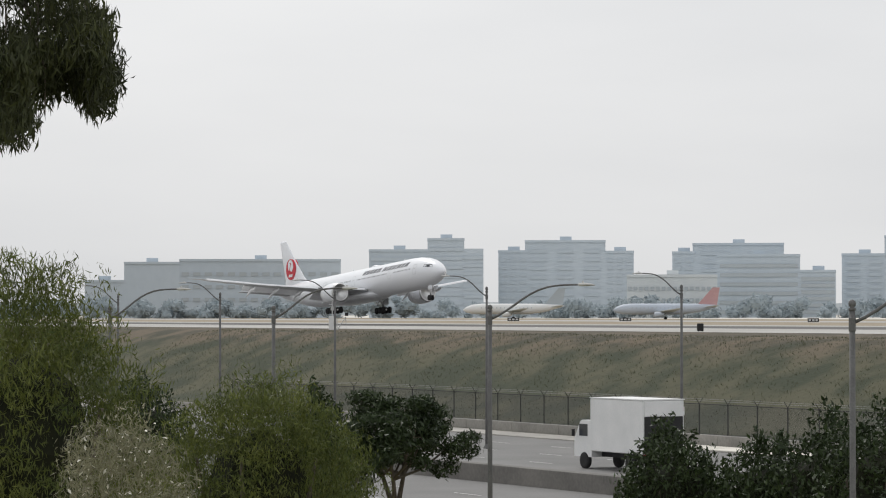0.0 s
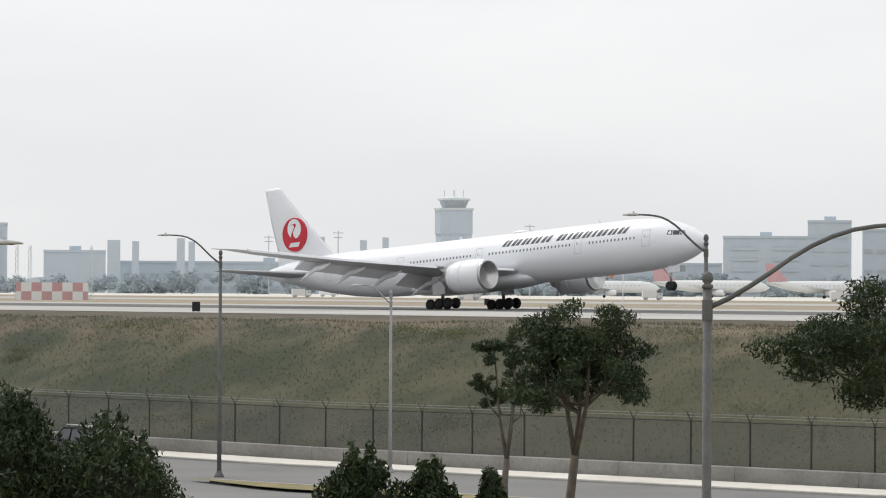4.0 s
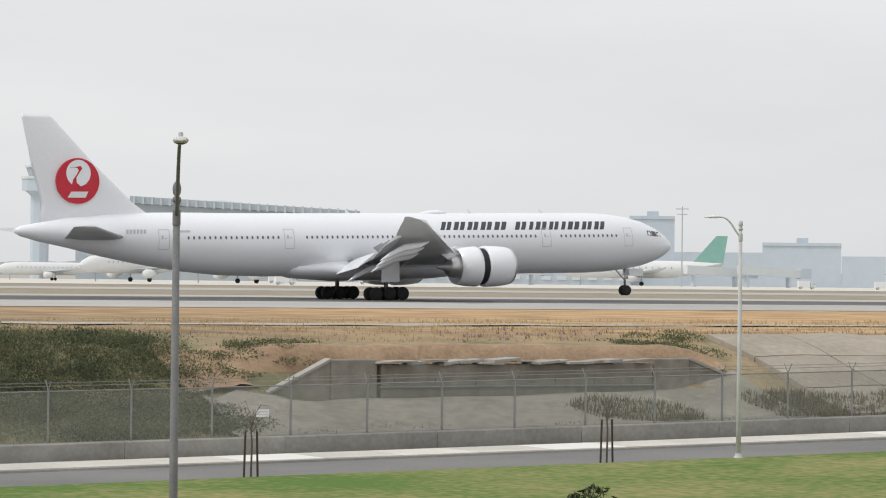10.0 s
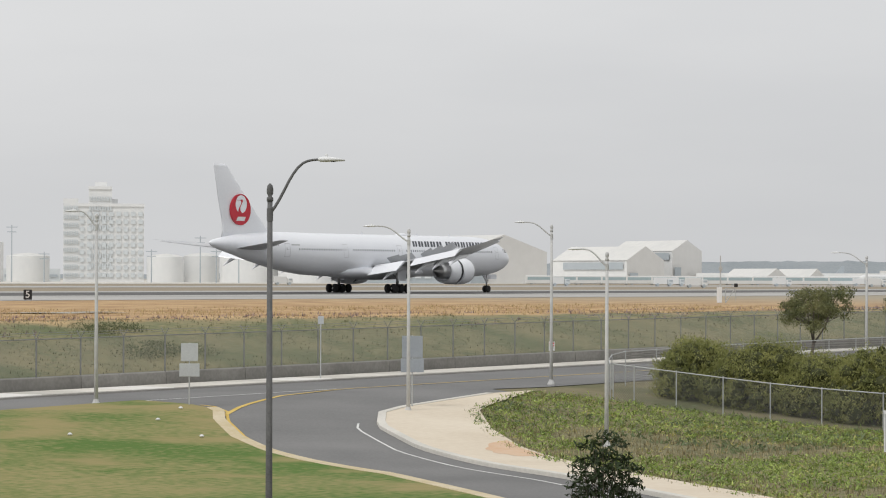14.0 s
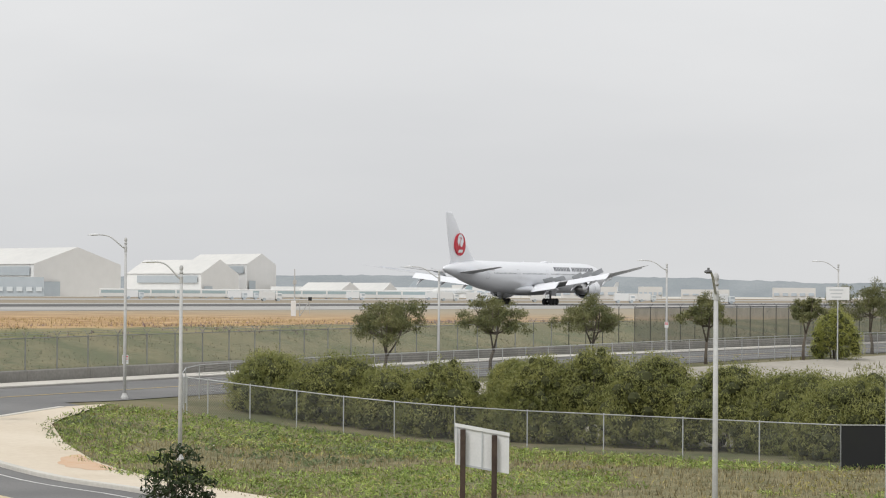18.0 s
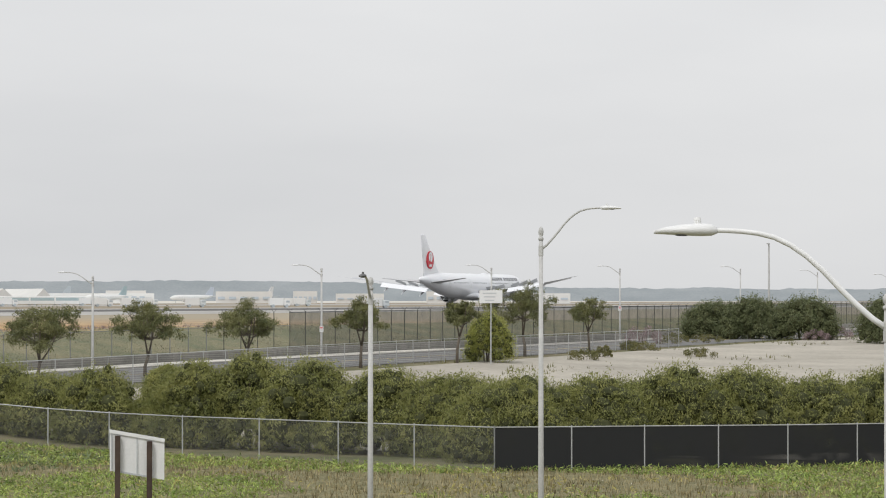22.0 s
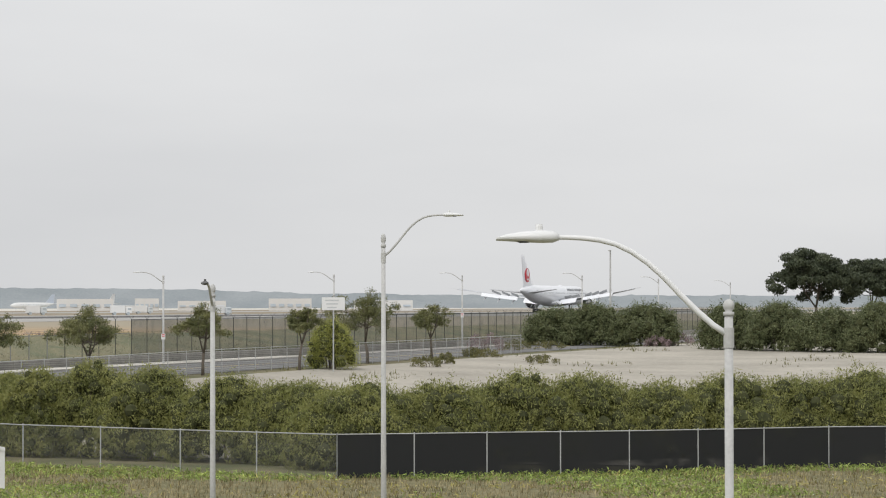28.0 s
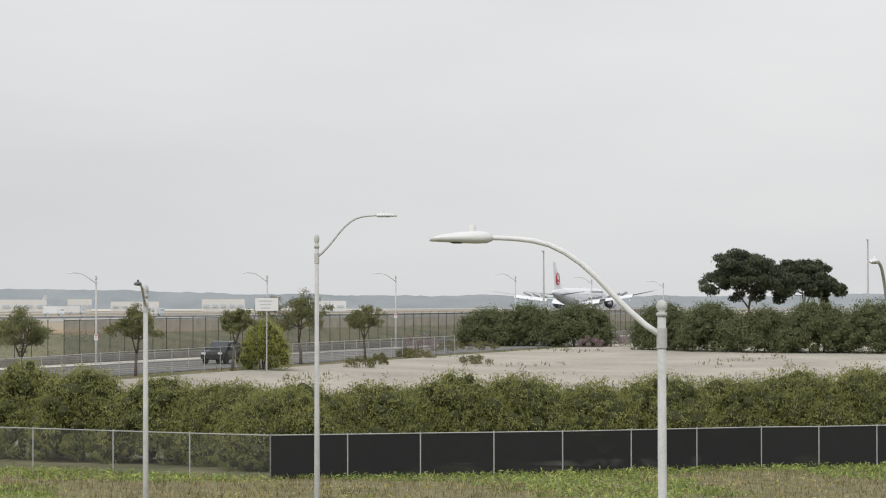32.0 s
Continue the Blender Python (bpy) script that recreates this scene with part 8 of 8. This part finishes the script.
def creeper(name, n, size, material, label, seed, keep):
    """A mat of small fleshy leaves lying on the bed."""
    g = np.random.default_rng(seed)
    xs, ys = g.uniform(70, 134, n), g.uniform(12, 81, n)
    pts = np.array([(x, y, ground_z(x, y) + 0.09) for x, y in zip(xs, ys) if keep(x, y)])
    pts = np.repeat(pts, 6, axis=0) + g.normal(size=(len(pts) * 6, 3)) * np.array([0.13, 0.13, 0.09])
    u = np.tile(np.array([0, 0, 1.0]), (len(pts), 1))
    return tagged(leaf_part(name, leaf_quads(pts, u, size, g, -0.4, 0.3), material, None), label, "plants", kind="stuff")


def in_bed(x, y):
    e = WALK_IN(max(y, 44)) - 0.3 * max(0, 44 - y) - 0.25 + 0.5 * noise.noise((x * 0.7, y * 0.7, 3))
    return e < x < FENCE2_X(y) - 0.15


def green_at(x, y):
    """Greenest by the fence and towards the corner, thinning to dry ground elsewhere."""
    near = 1 - smooth01((FENCE2_X(y) - x - 2.0) / 5.0)
    return patch(x, y, 0.09) + 0.45 * near > lerp(y, (40, 56), (0.1, -0.12))


def patch(x, y, k=0.12):
    return noise.noise((x * k, y * k, 4)) + 0.5 * noise.noise((x * k * 4, y * k * 4, 8))


def g_edge(y):
    return -20 + 2.0 * (y - 110)


def on_bank(x, y):
    if 45 < x < 91 and y < 110:
        return False
    if -11.2 < x < -8.4:
        return False
    return noise.noise((x * 0.16, y * 0.25, 2)) + noise.noise((x * 0.6, y * 0.6, 5)) * 0.6 > -0.25


def mound(x, y):
    return on_bank(x, y) and noise.noise((x * 0.12, y * 0.2, 11)) > 0.1


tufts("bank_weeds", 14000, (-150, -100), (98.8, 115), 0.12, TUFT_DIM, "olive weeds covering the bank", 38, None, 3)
tufts("bank_weeds", 24000, (-100, -35), (98.8, 115), 0.11, TUFT_GREEN, "olive weeds covering the bank", 21, None, 3)
tufts("bank_weeds", 17000, (-35, 14), (98.8, 113), 0.17, TUFT_MID, "grey-green weeds covering the bank", 37, lambda x, y: not -11.2 < x < -8.4, 4)
tufts("bank_weeds", 11000, (12, 46), (98.8, 113), 0.17, TUFT_PALE, "pale green weeds covering the bank", 41, None, 4)
tufts("bank_straw", 10000, (-70, 120), (98.8, 114), 0.14, TUFT_STRAW, "dry straw stalks on the bank", 27, lambda x, y: not (46 < x < 91 and y < 110.2) and not -11.2 < x < -8.4, 3, 0.06)
tufts("tall_bank_weeds", 9000, (-40, 50), (101, 113), 0.3, TUFT_PALE, "taller weeds on the bank", 28, mound, 8, 0.06, 1.0)
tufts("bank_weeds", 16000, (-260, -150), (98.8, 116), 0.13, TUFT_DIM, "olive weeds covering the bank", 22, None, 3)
tufts("dry_grass", 22000, (-100, 230), (110, 150), 0.16, TUFT_DRY, "dry golden grass on the airfield edge", 23, lambda x, y: x > g_edge(y) and noise.noise((x * 0.1, y * 0.1, 7)) > -0.2, 3)
tufts("dull_grass", 11000, (-110, 40), (112, 135), 0.16, TUFT_STRAW, "dry dull grass along the crest", 29, lambda x, y: noise.noise((x * 0.1, y * 0.1, 7)) > -0.2, 3)
tufts("purple_weeds", 3000, (60, 240), (106, 121), 0.16, LEAF_PURPLE, "purplish dry weeds along the crest", 30, lambda x, y: noise.noise((x * 0.06, y * 0.2, 5)) > 0.05, 5, 0.14)
tufts("crest_green", 9000, (80, 260), (99, 112), 0.12, TUFT_PALE, "green weeds behind the fence", 31, lambda x, y: x > 89 and noise.noise((x * 0.08, y * 0.15, 6)) > -0.15)
tufts("culvert_weeds", 9000, (58, 97), (98.8, 103), 0.3, TUFT_STRAW, "dry brown weeds at the culvert", 32, lambda x, y: noise.noise((x * 0.16, y * 0.3, 6)) > 0.05 * (y - 99.5) + 0.08 * (x > 76), 6)
tufts("culvert_weeds", 3000, (45, 97), (98.8, 101), 0.2, TUFT_PALE, "pale weeds at the culvert", 40, lambda x, y: noise.noise((x * 0.35, y * 0.6, 2)) > 0.1 + 0.1 * (y - 99))


def bank_shrubs(n, xr, yr, seed, keep, spread=(0.45, 1.1), per=150, material=LEAF_BANK):
    """Low sprawling shrubs that run into each other on the slope."""
    g = np.random.default_rng(seed)
    lumps = []
    while len(lumps) < n:
        x, y = g.uniform(*xr), g.uniform(*yr)
        if keep(x, y):
            q = g.uniform(*spread)
            lumps.append((x, y, ground_z(x, y) + 0.12 * q, q * 1.3, q, q * g.uniform(0.22, 0.42)))
    tagged(leaf_part("bank_shrubs", leaf_cloud(lumps, n * per, 0.062, seed, -0.5, 0.42), material, None), "dark green low shrubs sprawling on the bank", "shrub", kind="stuff")


bank_shrubs(420, (24, 46.5), (99.6, 111.5), 61, lambda x, y: y < 110.6 + 0.8 * noise.noise((x * 0.5, 2, 1)) and noise.noise((x * 0.15, y * 0.2, 1)) > -0.25 + 0.05 * max(0, 34 - x), (0.45, 1.15))
bank_shrubs(210, (-7.5, 26), (102, 111), 62, lambda x, y: noise.noise((x * 0.17, y * 0.25, 3)) > 0.3 - 0.04 * (y - 102))
bank_shrubs(130, (-36, -12), (100, 111.5), 63, lambda x, y: noise.noise((x * 0.16, y * 0.25, 6)) > 0.22)
bank_shrubs(120, (90, 128), (102.5, 110), 64, lambda x, y: noise.noise((x * 0.13, y * 0.3, 8)) > 0.18)
bank_shrubs(110, (-135, -40), (101, 112), 65, lambda x, y: noise.noise((x * 0.1, y * 0.3, 5)) > 0.3, (0.4, 0.9))
bank_shrubs(26, (46.5, 52), (105.5, 108.5), 66, lambda x, y: True, (0.35, 0.7))
bank_shrubs(190, (33, 46), (99.4, 110), 68, lambda x, y: x < 45.8 - 0.02 * (y - 99) and x > 33 + 0.9 * (110 - y) * 0.6, (0.5, 1.2), 230, LEAF_IVY)
bank_shrubs(22, (67, 71.5), (107, 111), 67, lambda x, y: True, (0.35, 0.75))
creeper("creeper_mat", 56000, 0.1, LEAF_MAT, "low fleshy green ground cover", 24, lambda x, y: in_bed(x, y) and green_at(x, y))
creeper("bluish_creeper", 16000, 0.13, LEAF_BLUISH, "bluish green ground cover near the pavement", 33, lambda x, y: y > 58 and in_bed(x, y) and patch(x + 40, y, 0.07) > 0.12)
creeper("yellow_creeper", 9000, 0.1, LEAF_YELLOW, "yellowing ground cover and dry stalks", 34, lambda x, y: in_bed(x, y) and patch(x + 9, y, 0.2) > 0.0 and patch(x, y) < 0.15)
creeper("creeper_blossom", 160, 0.035, BLOSSOM, "small white blossoms in the ground cover", 35, in_bed)
tufts("bed_straw", 36000, (70, 134), (12, 80), 0.22, TUFT_BED, "dry stalks between the ground cover", 36, lambda x, y: in_bed(x, y) and patch(x, y, 0.09) < 0.3, 4)
tufts("lot_weeds", 3200, (150, 330), (35, 82), 0.3, LEAF_OLIVE, "scattered low weeds on the lot", 25, lambda x, y: noise.noise((x * 0.05, y * 0.12, 9)) > 0.3)
tufts("lawn_grass", 34000, (20, 74), (52, 87), 0.055, LAWN_BLADE, "short green lawn grass", 26, lambda x, y: x < KERB_L(y) - 0.55, 2)
tufts("lawn_grass", 22000, (62, 98), (58, 87), 0.055, LAWN_DRY, "short drying lawn grass", 42, lambda x, y: x < KERB_L(y) - 0.55, 2)
for k, (x, y) in enumerate(((96.4, 82.2), (88.0, 74.0), (91.5, 79.2), (122.0, 37.4), (84.0, 77.0))):
    q = thing("litter_scrap", on_ground(x, y), "small crumpled white scrap of litter", "litter", "litter")
    part("scrap", Mesh().lathe([(0.02, 0.16), (0.08, 0.17), (0.1, 0.2), (0.06, 0.24), (0.02, 0.26)], 7), SIGN_WHITE, q)

# ---- smoke from the tyres at touchdown ----
PUFFS = []


def smoke_material():
    """Thin smoke, densest in the middle of each wisp and fading out to its rim."""
    m = meshwire("tyre_smoke", (0.66, 0.80, 0.96), 0.3)
    n, l = m.node_tree.nodes, m.node_tree.links
    mix = n["Material Output"].inputs["Surface"].links[0].from_node
    cover = mix.inputs["Fac"].links[0].from_socket
    glow = n.new("ShaderNodeBsdfTranslucent")
    glow.inputs["Color"].default_value = (0.62, 0.78, 0.96, 1)
    both = n.new("ShaderNodeAddShader")
    l.new(n["Principled BSDF"].outputs[0], both.inputs[0])
    l.new(glow.outputs[0], both.inputs[1])
    l.new(both.outputs[0], mix.inputs[2])
    uv = n.new("ShaderNodeUVMap")
    far = n.new("ShaderNodeVectorMath")
    far.operation = "DISTANCE"
    far.inputs[1].default_value = (0.5, 0.5, 0.0)
    l.new(uv.outputs[0], far.inputs[0])
    fade = n.new("ShaderNodeMapRange")
    fade.interpolation_type = "SMOOTHSTEP"
    fade.inputs["From Min"].default_value, fade.inputs["From Max"].default_value = 0.5, 0.0
    l.new(far.outputs["Value"], fade.inputs["Value"])
    mul = n.new("ShaderNodeMath")
    mul.operation = "MULTIPLY"
    l.new(cover, mul.inputs[0])
    l.new(fade.outputs[0], mul.inputs[1])
    l.new(mul.outputs[0], mix.inputs["Fac"])
    return m


SMOKE = smoke_material()
for k in range(15):
    x = -490 + k * 7.2
    g = random.Random(k)
    ob = thing("tyre_smoke", (x, 275, AIRFIELD - 9), "thin pale blue tyre smoke over the runway", "smoke", "tyre smoke")
    m = Mesh()
    for j in range(5):
        c = Vector((g.uniform(-6, 6), g.uniform(-4, 4), 0.9 + 2.6 * g.random() ** 1.6))
        a = g.uniform(-0.6, 0.6)
        u, v = Vector((math.cos(a), math.sin(a), g.uniform(-0.2, 0.2))) * g.uniform(5.0, 8.0), Vector((0, g.uniform(-0.3, 0.3), 1)) * g.uniform(1.6, 2.8)
        m.add([c - u - v, c + u - v, c + u + v, c - u + v], [(0, 1, 2, 3)])
    me = data_of("wisp", m, SMOKE)
    layer = me.uv_layers.new(name="wisp")
    for f in range(len(me.polygons)):
        for q, st in enumerate(((0, 0), (1, 0), (1, 1), (0, 1))):
            layer.data[f * 4 + q].uv = st
    part("wisp", me, None, ob)
    PUFFS.append((ob, x, 275))

# ---- slabs of the pavement and panels of the wall along the fence ----
r = random.Random(8)
n = 0
for k in range(132):
    x = -152 + k * 3.05
    me = Mesh()
    rings = []
    for xa in (x + 0.012, x + 3.038):
        z = road_z(xa)
        rings.append([(xa, 94.42, z + 0.1), (xa, 94.42, z + 0.142), (xa, 94.45, z + 0.152), (xa, 97.17, z + 0.152), (xa, 97.17, z + 0.1)])
    ramp = any(abs(x + 1.5 - q) < 1.53 for q in (44.1, 57.4, 71.0, 84.4, 98.2, 109.2, 120.7))
    part("slab", me.loft(rings), RAMP if ramp else SLAB, pavement_north)
for k in range(84):
    x = -210 + k * 6.1
    rings = []
    for xa in (x + 0.02, x + 6.08):
        z = road_z(xa)
        rings.append([(xa, 97.54, z + 0.12), (xa, 97.56, z + 0.7), (xa, 97.6, z + 0.735), (xa, 97.82, z + 0.735), (xa, 97.85, z + 0.7), (xa, 97.85, z + 0.12)])
    part("panel", Mesh().loft(rings), WALL_CONC, fence_wall)


# ---- what moves ----
def motions():
    z = AIRFIELD + 0.04
    walk(airliner, [(t, pose(x, 275, z + up, 0, -pitch, 0)) for t, x, up, pitch in (
        (0.0, -551.5, 2.2, 4.7), (0.7, -500.7, 1.25, 5.0), (1.4, -449.8, 0.25, 5.25), (2.0, -405.4, 0, 5.0), (3.0, -329.7, 0, 4.6), (4.0, -254.1, 0, 4.5), (4.5, -216.8, 0, 4.2), (5.5, -148.0, 0, 3.5), (6.6, -80.2, 0, 2.7),
        (7.0, -52.4, 0, 2.6), (7.5, -18.9, 0, 2.4), (8.2, 27.0, 0, 2.1), (9.0, 78.4, 0, 1.6), (9.5, 109.2, 0, 1.45), (10.0, 138.6, 0, 1.2), (11.0, 198.0, 0, 0.85), (12.0, 256.0, 0, 0.3), (12.6, 289.6, 0, 0.0), (13.0, 311.7, 0, 0.0), (14.0, 365.5, 0, 0.0), (15.0, 417.1, 0, 0.0),
        (15.5, 442.1, 0, 0.0), (17.5, 540.5, 0, 0.0), (19.0, 608.6, 0, 0.0), (21.0, 692.9, 0, 0.0), (23.0, 773.8, 0, 0.0), (25.5, 866.8, 0, 0.0), (28.0, 955.1, 0, 0.0), (30.0, 1017.3, 0, 0.0), (32.0, 1075.9, 0, 0.0))])
    walk(truck, [(t, pose(-130.5 - 17.0 * t, 80.0, road_z(-130.5 - 17.0 * t) + 0.03, 0, 0, 180)) for t in (0.0, 2.0, 4.0, 8.0, 14.0, 20.0, 26.0, 32.0)])
    walk(suv, [(t, pose(-29.7 - 19 * t, 88.5, road_z(-29.7 - 19 * t) + 0.03, 0, 0, 180)) for t in (0.0, 2.0, 3.0, 4.0, 5.0, 8.0, 14.0, 20.0, 26.0, 32.0)])
    walk(late_suv, [(t, pose(229 + 25 * (32 - t), 88.0, road_z(229 + 25 * (32 - t)) + 0.03, 0, 0, 180)) for t in (0.0, 8.0, 16.0, 24.0, 28.0, 30.0, 31.0, 32.0)])
    for ob, x, y in PUFFS:
        t0 = lerp(x + 38, (-449.6, -405.5, -330.3), (1.4, 2.0, 3.0))
        walk(ob, [(0.0, pose(x, y, AIRFIELD - 9)), (t0 - 0.1, pose(x, y, AIRFIELD - 9)), (t0 + 0.15, pose(x, y, AIRFIELD + 0.2)), (t0 + 1.5, pose(x - 6, y, AIRFIELD + 1.4)), (t0 + 3.5, pose(x - 12, y, AIRFIELD + 2.4)), (32.0, pose(x - 16, y, AIRFIELD - 9))])
    for ob, (x, y, zz) in SLEEVES:
        walk(ob, [(0.0, pose(x, y, zz)), (5.0, pose(x, y, zz)), (6.4, pose(x - 0.75, y, zz)), (17.0, pose(x - 0.75, y, zz)), (18.5, pose(x, y, zz)), (32.0, pose(x, y, zz))])
    for ob, (x, y, zz) in SPOILERS:
        walk(ob, [(0.0, pose(x, y, zz)), (4.6, pose(x, y, zz)), (6.2, pose(x, y, zz, 0, 38, 0)), (32.0, pose(x, y, zz, 0, 38, 0))])


motions()
